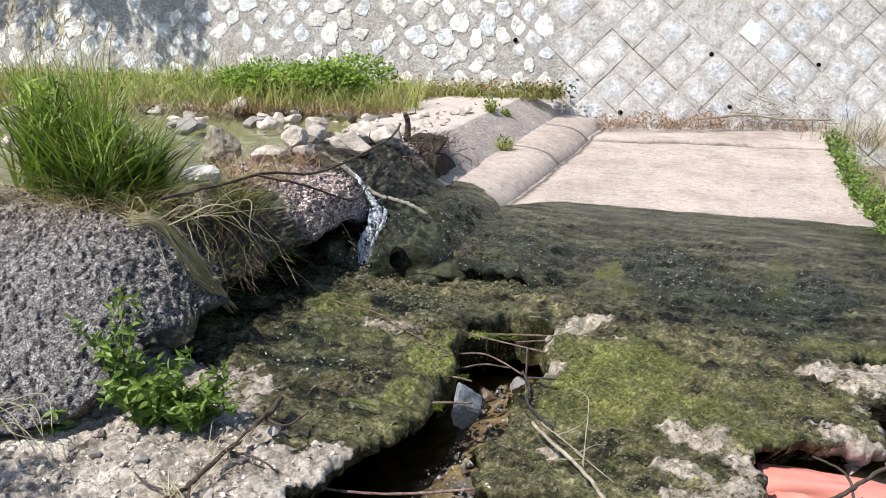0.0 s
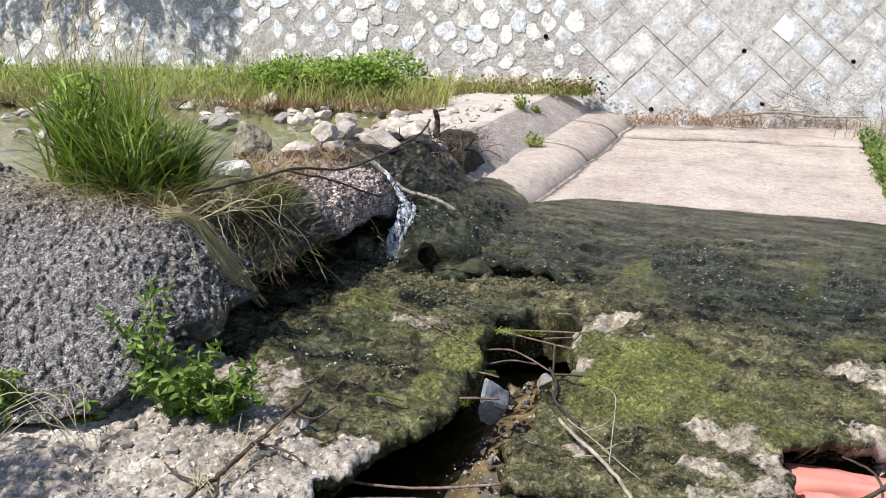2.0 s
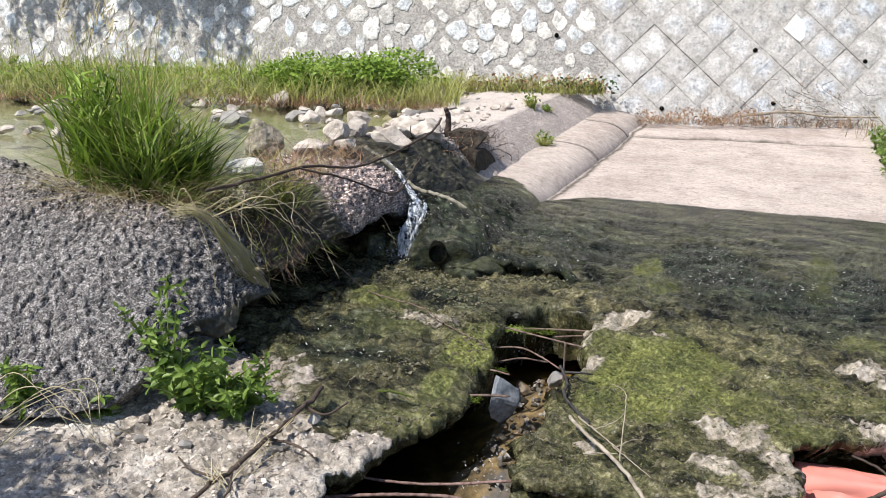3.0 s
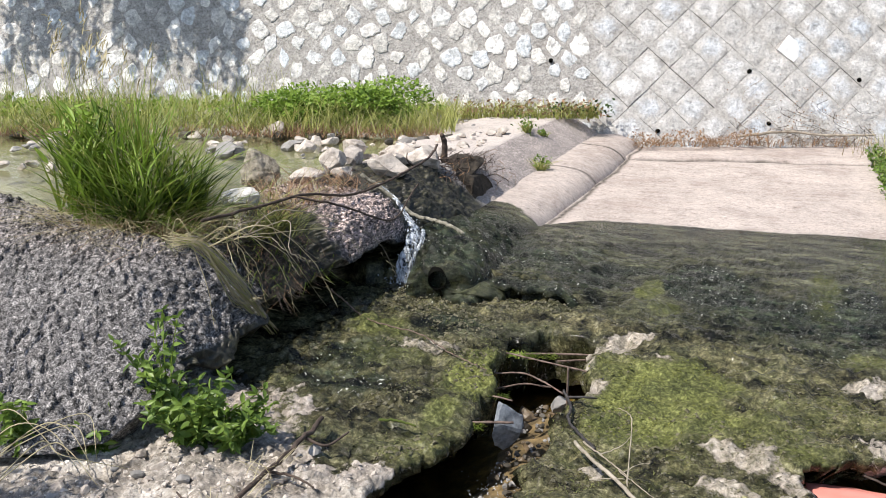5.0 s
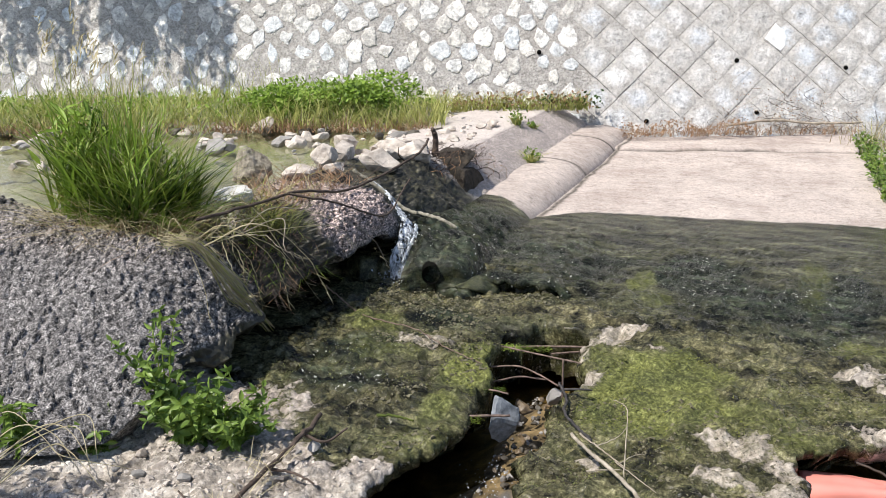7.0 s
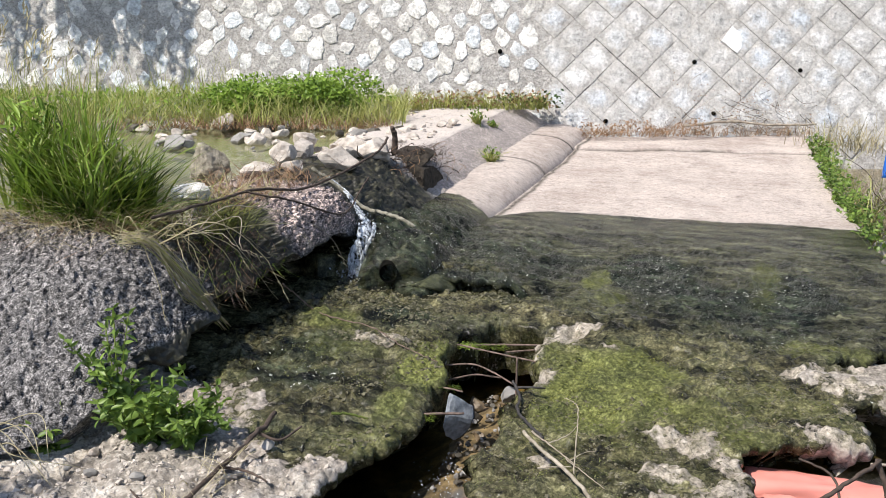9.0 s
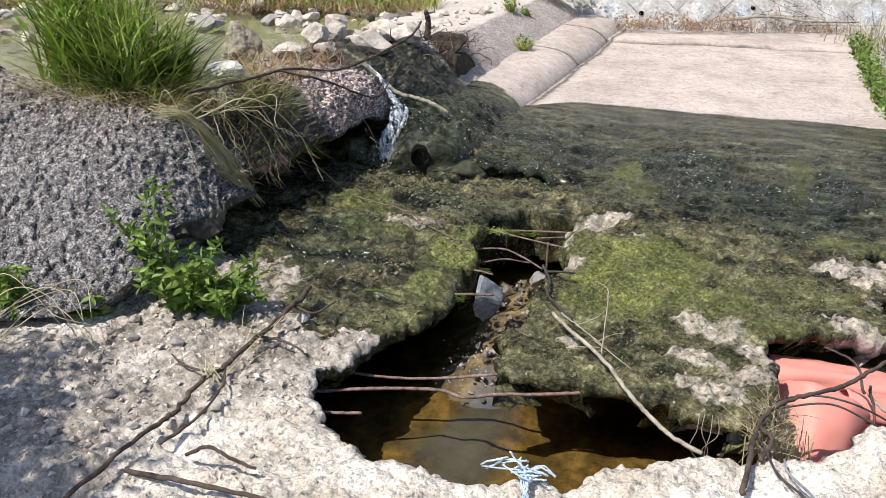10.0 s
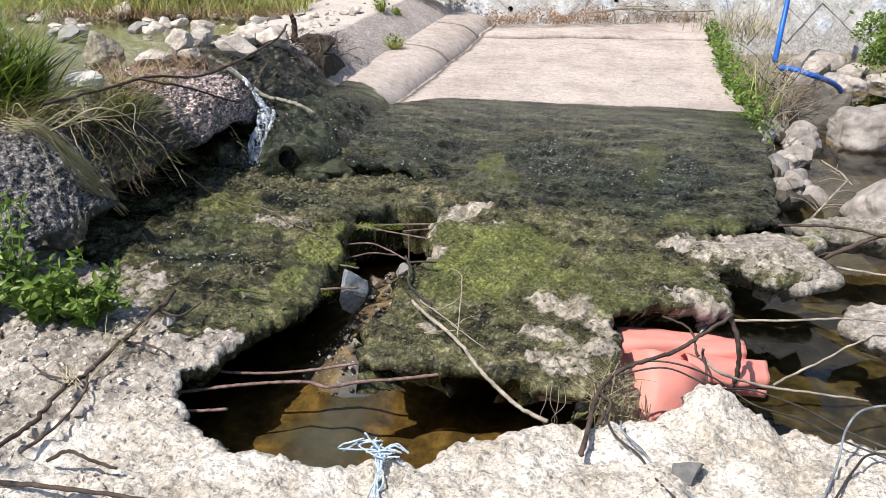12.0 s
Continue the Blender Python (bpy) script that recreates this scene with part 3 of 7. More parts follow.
    wet = (1 - sstep(-0.05, 0.05, q[:, 1] - line)) * (1 - dry) * (1 - 0.85 * pale)
    moss = spots(q, MOSSY, 0.35 * fbm(q3, 6, 3, 17)) * (1 - dry) * (1 - 0.9 * pale)
    wet = np.where(side, np.maximum(0.75 * (1 - 0.6 * pale), 0.0), wet)
    moss = np.where(side, 0.20 * (1 - dry) * (1 - pale), moss)
    attribute(ob, "wet", wet)
    attribute(ob, "moss", moss)
    attribute(ob, "scoured", pale * (1 - dry) * (1 - side))
    attribute(ob, "soiled", spots(q, [(-1.58, 2.15, 0.45, 0.45, 0.85), (-1.38, 1.85, 0.16, 0.5, 0.6), (-1.4, 2.3, 0.35, 0.18, 0.8), (-1.62, 2.36, 0.42, 0.26, 1.15), (-1.30, 2.20, 0.25, 0.13, 0.95), (-2.1, 1.7, 0.5, 0.3, 0.8), (-1.75, 1.55, 0.5, 0.4, 0.85), (-1.45, 1.45, 0.35, 0.3, 0.6)], 0.4 * fbm(q3, 5, 4, 19), 0.3, 1.4))
    attribute(ob, "flow", np.maximum(sstep(3.3, 4.1, q[:, 1] + 0.35 * (q[:, 0] + 0.4)), 0.2 * (1 - sstep(-1.15, -0.98, q[:, 0] + 0.08 * fbm(q3, 6, 3, 20))) + 0.7 * spots(q, [(-1.50, 2.72, 0.16, 0.10), (-1.62, 2.95, 0.14, 0.16), (-1.25, 3.35, 0.3, 0.12)], 0.4 * fbm(q3, 7, 3, 22))))
    attribute(ob, "slime", np.maximum(spots(q, SLIME, 0.5 * fbm(q3, 4, 4, 18), 0.3, 1.5), 0.15) * (1 - 0.75 * sstep(4.6, 5.1, q[:, 1])) + 0.6 * side)
    seam = np.exp(-((q[:, 1] - 7.42 - 0.22 * (q[:, 0] + 1.4) - 0.02 * fbm(q3, 6, 2, 31)) / 0.017) ** 2) * (q[:, 1] > 6.8)
    toe = np.exp(-((q[:, 0] + 1.462 - 0.12 * (1 - sstep(3.9, 4.9, q[:, 1])) - 0.012 * fbm(q3, 9, 3, 32)) / 0.016) ** 2) * sstep(4.5, 4.8, q[:, 1])
    attribute(ob, "joint", np.maximum(seam, 0.9 * toe))
    attribute(ob, "rough_broken", np.where(side, 0.6, np.maximum(dry, 0.2 * pale)))
    return tagged(ob, "broken pale concrete apron, wet and mossy where water runs over it", "apron", kind="structure")


apron = build_apron()


def build_ledge():
    """Overhanging broken lip of the upper concrete layer, with a dark gap below."""
    xs = np.arange(-1.52, -0.93, 0.012)
    q = np3(xs, np.full(len(xs), 3.8))
    lip = 3.82 + 0.03 * np.sin(xs * 9) + 0.05 * fbm(np3(xs, np.full(len(xs), 3.82)), 9, 3, 21)
    ends = sstep(-1.52, -1.40, xs) * (1 - sstep(-1.08, -0.94, xs))
    rows = []
    for dy, dz in ((0.10, -0.02), (0.03, 0.006), (-0.03, 0.010), (-0.075, 0.002), (-0.088, -0.014), (-0.075, -0.030), (0.03, -0.05)):
        r = np3(xs, lip + dy * np.where(dy < 0, ends, 1.0), 0.066 + dz - 0.10 * (1 - ends))
        r[:, 1] += 0.022 * fbm(r, 22, 3, 33) * (dy < 0)
        r[:, 2] += 0.010 * fbm(r, 30, 3, 34)
        rows.append(r)
    V = np.stack(rows, 1).reshape(-1, 3)
    ob = make("apron_ledge", V, grid_faces(len(xs), len(rows)).tolist(), M_APRON)
    one = np.ones(len(V))
    for nm, v in (("wet", 1.0), ("moss", 0.05), ("scoured", 0.0), ("soiled", 0.0), ("slime", 0.8), ("flow", 0.8), ("joint", 0.0), ("rough_broken", 0.3)):
        attribute(ob, nm, one * v)
    return tagged(ob, "wet mossy broken lip of the upper concrete layer", "apron", kind="structure")


build_ledge()


# ---- low dam beside the apron ----
CREST = [(1.5, 0.48), (2.55, 0.46), (2.76, 0.42), (3.1, 0.37), (3.5, 0.40), (4.2, 0.39), (5.1, 0.33), (5.9, 0.275), (8.8, 0.265)]
# bottom lip and crest edge, from the broken near end to the wall
LIP = [(-3.1, 1.58, 0.04), (-2.16, 1.82, 0.04), (-2.03, 1.87, 0.045), (-1.90, 1.98, 0.055), (-1.85, 2.10, 0.11), (-1.85, 2.40, 0.14), (-1.85, 2.72, 0.145), (-1.86, 3.1, 0.17), (-1.86, 3.6, 0.215), (-1.85, 4.2, 0.16), (-1.76, 4.6, 0.06), (-1.74, 5.0, 0.05), (-1.74, 8.7, 0.05)]
EDGE = [(-3.9, 2.85, 0.50), (-3.0, 2.84, 0.485), (-2.70, 2.80, 0.465), (-2.47, 2.72, 0.455), (-2.36, 2.68, 0.45), (-2.22, 2.70, 0.44), (-2.12, 2.82, 0.40), (-2.11, 3.13, 0.37), (-2.11, 3.6, 0.40), (-2.11, 4.2, 0.39), (-2.11, 4.6, 0.37), (-2.11, 5.0, 0.335), (-2.11, 8.7, 0.265)]


def crest_z(y):
    return np.interp(y, [c[0] for c in CREST], [c[1] for c in CREST])


def along(points, d, t):
    p = np.array(points)
    return np.stack([np.interp(t, d, p[:, k]) for k in range(3)], -1)


def build_dam():
    mid = (np.array(LIP) + np.array(EDGE)) / 2
    d = np.concatenate([[0], np.cumsum(np.linalg.norm(np.diff(mid, axis=0), axis=1))])
    y5 = float(np.interp(5.2, mid[:, 1], d))
    y3 = float(np.interp(3.3, mid[:, 1], d))
    t = np.concatenate([np.arange(0.5, y3, 0.0065), np.arange(y3, y5, 0.0105), np.arange(y5, d[-1], 0.035)])
    lip, edge = along(LIP, d, t), along(EDGE, d, t)
    edge[:, 2] = np.where(edge[:, 1] > 5.0, crest_z(edge[:, 1]), edge[:, 2])
    near = 1 - sstep(3.1, 3.7, edge[:, 1])
    far = sstep(5.2, 6.2, edge[:, 1])
    back = edge + np.stack([-0.33 - 0.20 * far + 0.26 * near, 0.07 * near, 0.008 - 0.025 * near], -1)
    back2 = back + np.stack([-0.10 - 0.25 * far, 0.10 * near, -0.16 + 0.10 * far], -1)
    hollow = np.exp(-((edge[:, 1] - 3.16) / 0.24) ** 4)
    swell = np.exp(-((edge[:, 1] - 3.76) / 0.24) ** 2)
    lip = lip - np.stack([0.05 * hollow, 0 * hollow, -0.02 * hollow], -1)
    turned = sstep(2.0, 2.3, lip[:, 1])[:, None]
    under = lip + np.array([-0.18, 0.0, -0.05]) * turned + np.array([-0.05, 0.15, -0.05]) * (1 - turned) - np.array([0, 0, 0.02])
    deep = under + np.array([-0.25, 0.05, -0.12])
    rows = [deep + (under - deep) * a for a in np.linspace(0, 0.9, 4)] + [under + (lip - under) * a for a in np.linspace(0, 0.92, 8)]
    for a in np.linspace(0, 1, 92):
        bulge = 0.035 * math.sin(math.pi * a) * (1 - sstep(4.4, 4.9, lip[:, 1])) + 0.012 * math.sin(math.pi * min(1, a * 1.0))
        dent = 0.10 * hollow * math.sin(math.pi * min(1.0, a * 1.15)) ** 0.7 if a < 0.87 else 0 * hollow
        bulge = bulge + 0.045 * swell * math.sin(math.pi * a)
        rows.append(lip + (edge - lip) * a + np.stack([bulge * 0.8 - dent, bulge * -0.2, bulge * 0.6], -1))
    rows += [edge + (back - edge) * a for a in np.linspace(0.05, 1, 16)] + [back + (back2 - back) * a for a in (0.5, 1.0)] + [back2 + np.array([-0.1, 0, -0.4])]
    prof = len(rows)
    V = np.stack(rows, 1).reshape(-1, 3)
    w = 1 - sstep(4.5, 5.0, V[:, 1] + 0.25 * fbm(V, 4, 3, 50))
    lump = 0.5 - cells(V, 26, 52)
    big = fbm(V, 3.5, 4, 51)
    rough = 0.012 * lump * (0.4 + np.clip(0.6 + big, 0, 1)) + 0.012 * (0.5 - cells(V * np.array([1, 1, 1.4]), 64, 55)) + 0.012 * fbm(V, 60, 3, 53)
    V[:, 2] += (1 - w) * 0.007 * fbm(V, 14, 4, 59)
    amp = 0.005 + w * 0.02
    V[:, 0] += amp * big * 1.2 + w * rough * 0.7
    V[:, 1] += w * (0.015 * fbm(V, 5, 3, 54) - rough * 0.35)
    V[:, 2] += amp * big * 0.8 + w * rough * 0.8
    ragged = np.exp(-((V[:, 2] - 0.12) / 0.09) ** 2) * w * (0.3 + 0.7 * sstep(2.1, 2.4, V[:, 1]))
    V[:, 2] += ragged * (0.07 * fbm(V * np.array([1, 1, 0.2]), 6, 4, 57) - 0.01)
    V[:, 0] += ragged * 0.06 * fbm(V * np.array([1, 1, 0.2]), 8, 4, 58)
    face = sstep(-2.6, -2.3, V[:, 0])
    notch = np.exp(-((V[:, 1] - 4.16) / 0.10) ** 2)
    V[:, 2] -= 0.06 * notch * sstep(0.2, 0.33, V[:, 2])
    V[:, 0] -= 0.07 * notch * face
    F = grid_faces(len(t), prof)
    n = len(V)
    F = [tuple(f) for f in F[:, ::-1]] + [tuple(range(prof)), tuple(reversed(range(n - prof, n)))]
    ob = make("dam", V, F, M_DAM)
    # far face speckled and darkened for its shade, crest top kept sunlit, by colour
    shaded_face = np.tile((np.arange(prof) > 11) & (np.arange(prof) < 102), len(t))
    top = np.tile(np.arange(prof) >= 101, len(t)) * sstep(4.3, 4.7, V[:, 1])
    attribute(ob, "worn", np.clip(np.maximum(w, 0.60 * shaded_face) * (1 - 0.85 * top), 0.03, 1))
    # gravelly stretches, plus grazing sun painted on top of the near block
    attribute(ob, "gravel_sunlit", 0.5 * sstep(5.0, 5.2, V[:, 1]) + 0.12 * sstep(0.36, 0.43, V[:, 2]) * (1 - sstep(2.7, 3.0, V[:, 1])) + sstep(3.42, 3.56, V[:, 1] + 0.15 * big) * (1 - sstep(3.9, 4.05, V[:, 1])) * sstep(0.17, 0.24, V[:, 2]))
    gully = np.exp(-((V[:, 1] - 4.15) / 0.2) ** 2) + sstep(4.25, 4.4, V[:, 1]) * (1 - sstep(4.75, 5.15, V[:, 1] - 0.4 * (0.3 - V[:, 2]))) * 0.75
    # shade of the hollow, and damp and shade along the lip, as dark colour
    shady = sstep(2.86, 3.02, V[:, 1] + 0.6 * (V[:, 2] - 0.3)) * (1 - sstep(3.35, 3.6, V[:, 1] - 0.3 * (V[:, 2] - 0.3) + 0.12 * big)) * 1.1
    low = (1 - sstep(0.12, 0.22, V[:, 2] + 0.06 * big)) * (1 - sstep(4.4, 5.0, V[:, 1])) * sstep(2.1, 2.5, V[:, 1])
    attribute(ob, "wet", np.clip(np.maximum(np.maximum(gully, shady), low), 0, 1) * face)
    return tagged(ob, "low weathered concrete dam with washed-out aggregate and a wet notch", "dam", kind="structure")


dam = build_dam()


def build_roll():
    """The rounded toe between dam and apron; broken off at the near end, where a drain hole opens."""
    ys = np.concatenate([np.arange(3.61, 5.4, 0.014), np.arange(5.4, 8.3, 0.03)])
    prof = 40
    a = np.linspace(0, 1, prof)
    rows = []
    for y in ys:
        near = 1 - float(sstep(3.9, 4.9, y))
        nose = math.sqrt(max(0.0, 1 - min(1.0, max(0.0, (3.84 - y) / 0.22)) ** 2.2))
        x0, x1 = -1.84 + 0.15 * (1 - float(sstep(3.85, 4.15, y))), -1.47 + 0.12 * near
        top = 0.115 + 0.085 * near
        x = x0 + (x1 - x0) * a
        z = -0.06 + (top + 0.06) * np.sqrt(np.clip(1 - (a ** 1.6) ** 2, 0, 1)) * (0.1 + 0.9 * nose)
        rows.append(np.stack([x, np.full(prof, y), z], -1))
    V = np.concatenate(rows)
    rough = 1 - sstep(4.4, 5.0, V[:, 1])
    V[:, 2] += (0.004 + 0.026 * rough) * fbm(V, 7, 4, 60) + rough * (0.016 * fbm(V, 28, 4, 61) + 0.030 * (0.5 - cells(V, 15, 64)))
    V[:, 1] += rough * 0.05 * fbm(V, 7, 3, 62)
    for yj in (6.35, 7.35):
        V[:, 2] -= 0.006 * np.exp(-((V[:, 1] - yj) / 0.018) ** 2)
    F = grid_faces(len(ys), prof)
    ob = make("dam_toe", V, [tuple(f) for f in F] + [tuple(reversed(range(prof)))], M_APRON)
    wet = 1 - sstep(-0.05, 0.05, V[:, 1] - 5.0 + 0.5 * (V[:, 0] + 1.5) + 0.06 * fbm(V, 5, 3, 63))
    attribute(ob, "wet", wet)
    attribute(ob, "moss", 0.12 * wet * (1 - sstep(4.0, 4.6, V[:, 1])))
    attribute(ob, "rough_broken", rough * 0.4)
    attribute(ob, "scoured", np.zeros(len(V)))
    attribute(ob, "soiled", np.zeros(len(V)))
    attribute(ob, "flow", 0.9 * np.ones(len(V)))
    attribute(ob, "slime", 1.0 * (1 - sstep(4.6, 5.1, V[:, 1])))
    attribute(ob, "joint", np.exp(-((V[:, 1] - 6.35) / 0.02) ** 2) + np.exp(-((V[:, 1] - 7.35) / 0.02) ** 2))
    return tagged(ob, "rounded concrete toe of the dam, wet and dark at its broken end", "dam toe", kind="structure")


roll = build_roll()


# ---- wall ----
WALL_AT, WALL_ALONG, WALL_BATTER = Vector((-1.70, 7.93, 0.0)), Vector((0.94, 0.34, 0)).normalized(), 0.48
WALL_OUT = Vector((WALL_ALONG.y, -WALL_ALONG.x, 0))


def on_wall(u, h, out=0.0):
    """u metres along, h up the slope's height, out metres off the face."""
    nrm = (WALL_OUT + Vector((0, 0, WALL_BATTER))).normalized()
    return WALL_AT + WALL_ALONG * u + Vector((0, 0, h)) - WALL_OUT * (WALL_BATTER * h) + nrm * out


def build_wall():
    us, hs = np.arange(-16, 18.01, 0.25), np.concatenate([np.arange(-0.6, 1.8, 0.1), np.arange(1.8, 4.6, 0.4)])
    U, Hh = np.meshgrid(us, hs, indexing="ij")
    V = np.array([on_wall(u, h, 0.0) for u, h in zip(U.ravel(), Hh.ravel())])
    V += np.outer(0.008 * fbm(V, 3, 3, 70), np.array(WALL_OUT))
    F = grid_faces(len(us), len(hs))
    back = np.array(V)
    back += np.array(-WALL_OUT) * 0.6
    n = len(V)
    hN = len(hs)
    fcs = [tuple(f) for f in F] + [tuple(f[::-1] + n) for f in F]
    for i in range(len(us) - 1):
        a, b = i * hN + hN - 1, (i + 1) * hN + hN - 1
        fcs.append((a, b, b + n, a + n))
    ob = make("wall_north", np.concatenate([V, back]), fcs, M_MORTAR)
    return tagged(ob, "battered retaining wall of pale stones set diagonally in grey mortar", "retaining wall", kind="structure")


wall = build_wall()


# ---- upstream ground, stream bed, water ----
def sheet(name, x0, x1, y0, y1, step, height, material, clip=None):
    xs, ys = np.arange(x0, x1 + step, step), np.arange(y0, y1 + step, step)
    X, Y = np.meshgrid(xs, ys, indexing="ij")
    q = np3(X.ravel(), Y.ravel())
    q[:, 2] = height(q)
    F = grid_faces(len(xs), len(ys))
    if clip is not None:
        F = F[clip(q)[F].all(1)]
    return make(name, q, F, material)


def behind_wall(q):
    return (q[:, 0] - WALL_AT.x) * -WALL_ALONG.y + (q[:, 1] - WALL_AT.y) * WALL_ALONG.x


upstream = sheet("upstream_ground", -14, -2.45, -2, 9, 0.06,
                 lambda q: 0.185 + 0.05 * fbm(q, 1.1, 4, 80) + 0.02 * fbm(q, 9, 3, 81) + (0.10 * sstep(-1.32, -1.1, behind_wall(q)) + 0.05 * sstep(-1.0, -0.5, behind_wall(q))) * sstep(-2.7, -3.1, q[:, 0]) + 0.20 * np.exp(-((q[:, 0] + 2.55) / 0.34) ** 4 - ((q[:, 1] - 3.12) / 0.36) ** 4)
                 - 0.6 * (1 - sstep(2.75, 3.0, q[:, 1])) * (1 - 0.8 * sstep(-3.3, -4.6, q[:, 0])),
                 M_SILT, lambda q: behind_wall(q) < 0.3)
tagged(upstream, "silt and gravel filled up behind the dam", "stream bed", kind="structure")
bed = sheet("stream_bed", -2.6, 11.0, 0.6, 14.0, 0.06, lambda q: -0.305 + 0.022 * fbm(q, 2.2, 4, 83) + 0.018 * fbm(q, 14, 3, 84) - 0.16 * sstep(0.0, 0.5, q[:, 0]) + 0.03 * sstep(3.2, 6.0, q[:, 1]) + 0.13 * np.exp(-((q[:, 0] + 0.87) / 0.15) ** 2) * sstep(2.28, 2.5, q[:, 1]) * (1 - sstep(3.1, 3.3, q[:, 1])), M_BED, lambda q: behind_wall(q) < 0.3)
attribute(bed, "algae", [float(sstep(0.0, 0.5, v.co.x + 0.1 * math.sin(5 * v.co.y))) for v in bed.data.vertices])
q = np.array([v.co[:] for v in bed.data.vertices])
# where the pool's sky reflection is painted on the bed
attribute(bed, "sky_sheen", spots(q[:, :2], [(-0.87, 2.20, 0.16, 0.15, 0.9), (-0.82, 2.33, 0.09, 0.14, 0.85), (-0.85, 2.06, 0.10, 0.10, 0.9)], 0.4 * fbm(q, 6, 3, 87), 0.5, 1.2))
tagged(bed, "brown silty stream bed under shallow water", "stream bed", kind="structure")


bank = sheet("bank", -2.5, 11.0, -9.0, 1.9, 0.11, lambda q: -0.21 + 0.03 * fbm(q, 1.5, 4, 86) * sstep(1.2, 2.4, np.abs(q[:, 0] - 0.1) + np.maximum(0, -q[:, 1] - 0.2)) - 0.4 * sstep(0.5, 1.2, q[:, 1]) + 0.25 * sstep(2.9, 4.5, q[:, 0]) * (1 - sstep(-0.6, 0.8, q[:, 1])) + 0.25 * sstep(-1.8, -3.5, q[:, 1]), M_BANK)
tagged(bank, "earth bank under the broken concrete slab", "bank", kind="structure")


def flat(name, x0, x1, y0, y1, z, material):
    return make(name, [(x0, y0, z), (x1, y0, z), (x1, y1, z), (x0, y1, z)], [(0, 1, 2, 3)], material, smooth=False)


pool = flat("water_pool", -2.2, 11.0, 0.7, 14.0, -0.25, M_POOL)
tagged(pool, "still brown clear water under the broken apron", "water", kind="structure")
upper = flat("water_upstream", -9.0, -2.62, 2.6, 8.2, 0.255, M_STREAM)
tagged(upper, "shallow stream water held behind the dam", "water", kind="structure")
ground = flat("ground", -400, 400, -400, 400, -0.62, M_BANK)
tagged(ground, "earth and gravel of the valley floor", "ground", kind="structure")

# ---- more materials ----
M_ROCK = simple("grey_rock", (0.15, 0.14, 0.13), (0.38, 0.36, 0.34), 11, 0.9, 80, 0.6, 0.006, rand=0.22)
M_WHITEROCK = simple("pale_rock", (0.24, 0.205, 0.175), (0.68, 0.605, 0.535), 16, 0.9, 70, 0.6, 0.006, rand=0.18)
M_COBBLE_PLAIN = simple("white_cracked_stone", (0.34, 0.33, 0.31), (0.80, 0.78, 0.75), 22, 0.9, 70, 0.8, 0.01)
M_GREYSTONE = simple("dark_grey_stone", (0.09, 0.088, 0.085), (0.19, 0.185, 0.18), 30, 0.9, 120, 0.5, 0.003)
M_BOULDER = simple("stream_boulder", (0.21, 0.18, 0.16), (0.49, 0.44, 0.40), 13, 0.9, 70, 0.8, 0.008, rand=0.2)
M_BROWNROCK = simple("wet_brown_stone", (0.04, 0.03, 0.018), (0.22, 0.16, 0.10), 30, 0.35, 80, 0.6, 0.005)
M_BLUEROCK = simple("blue_grey_rock", (0.08, 0.09, 0.105), (0.34, 0.36, 0.385), 30, 0.8, 90, 0.5, 0.004)
M_DARKROCK = simple("wet_dark_rock", (0.022, 0.019, 0.014), (0.10, 0.085, 0.065), 10, 0.55, 60, 0.6, 0.006)
M_BARK = simple("dead_wood", (0.026, 0.018, 0.014), (0.115, 0.082, 0.065), 30, 0.9, 150, 0.7, 0.003)
M_GREYWOOD = simple("bleached_wood", (0.17, 0.14, 0.105), (0.46, 0.40, 0.32), 30, 0.85, 150, 0.6, 0.002)
M_REBAR = simple("rusty_steel", (0.08, 0.045, 0.038), (0.30, 0.20, 0.175), 60, 0.8, 200, 0.5, 0.002)
M_OLDREBAR = simple("dark_rusty_steel", (0.05, 0.035, 0.028), (0.24, 0.17, 0.14), 40, 0.8, 200, 0.5, 0.002)
M_TUFT = leaf_material("moss_tuft", (0.030, 0.038, 0.010), (0.19, 0.20, 0.07), 0.8, 0.15)
M_BRIGHTTUFT = leaf_material("bright_moss_tuft", (0.07, 0.08, 0.018), (0.21, 0.215, 0.055), 0.8, 0.2)
M_MOSS = simple("moss", (0.03, 0.05, 0.008), (0.14, 0.17, 0.03), 60, 0.95, 260, 0.9, 0.006)
M_STRAW = leaf_material("straw", (0.24, 0.20, 0.11), (0.60, 0.53, 0.34), 0.7, 0.15)
M_GREYSTRAW = leaf_material("grey_straw", (0.15, 0.125, 0.10), (0.50, 0.45, 0.38), 0.8, 0.15)
M_GRASS = leaf_material("grass", (0.022, 0.055, 0.007), (0.33, 0.43, 0.07), 0.45, 0.35)
# darker copy of the grass, with shade put into its colour
M_SHADEGRASS = leaf_material("shaded_grass", (0.02, 0.045, 0.006), (0.10, 0.17, 0.025), 0.5, 0.2)
M_DRYGRASS = leaf_material("yellowing_grass", (0.15, 0.18, 0.035), (0.52, 0.52, 0.18), 0.6, 0.3)
M_LEAF = leaf_material("herb_leaf", (0.03, 0.075, 0.010), (0.25, 0.36, 0.07), 0.42, 0.3)
M_BUSH = leaf_material("bush_leaf", (0.06, 0.13, 0.014), (0.34, 0.48, 0.07), 0.5, 0.3)
M_DARKLEAF = leaf_material("dark_leaf", (0.012, 0.03, 0.006), (0.05, 0.10, 0.02), 0.45, 0.2)
M_BROWNLEAF = leaf_material("withered_leaf", (0.16, 0.09, 0.05), (0.42, 0.27, 0.16), 0.8, 0.15)
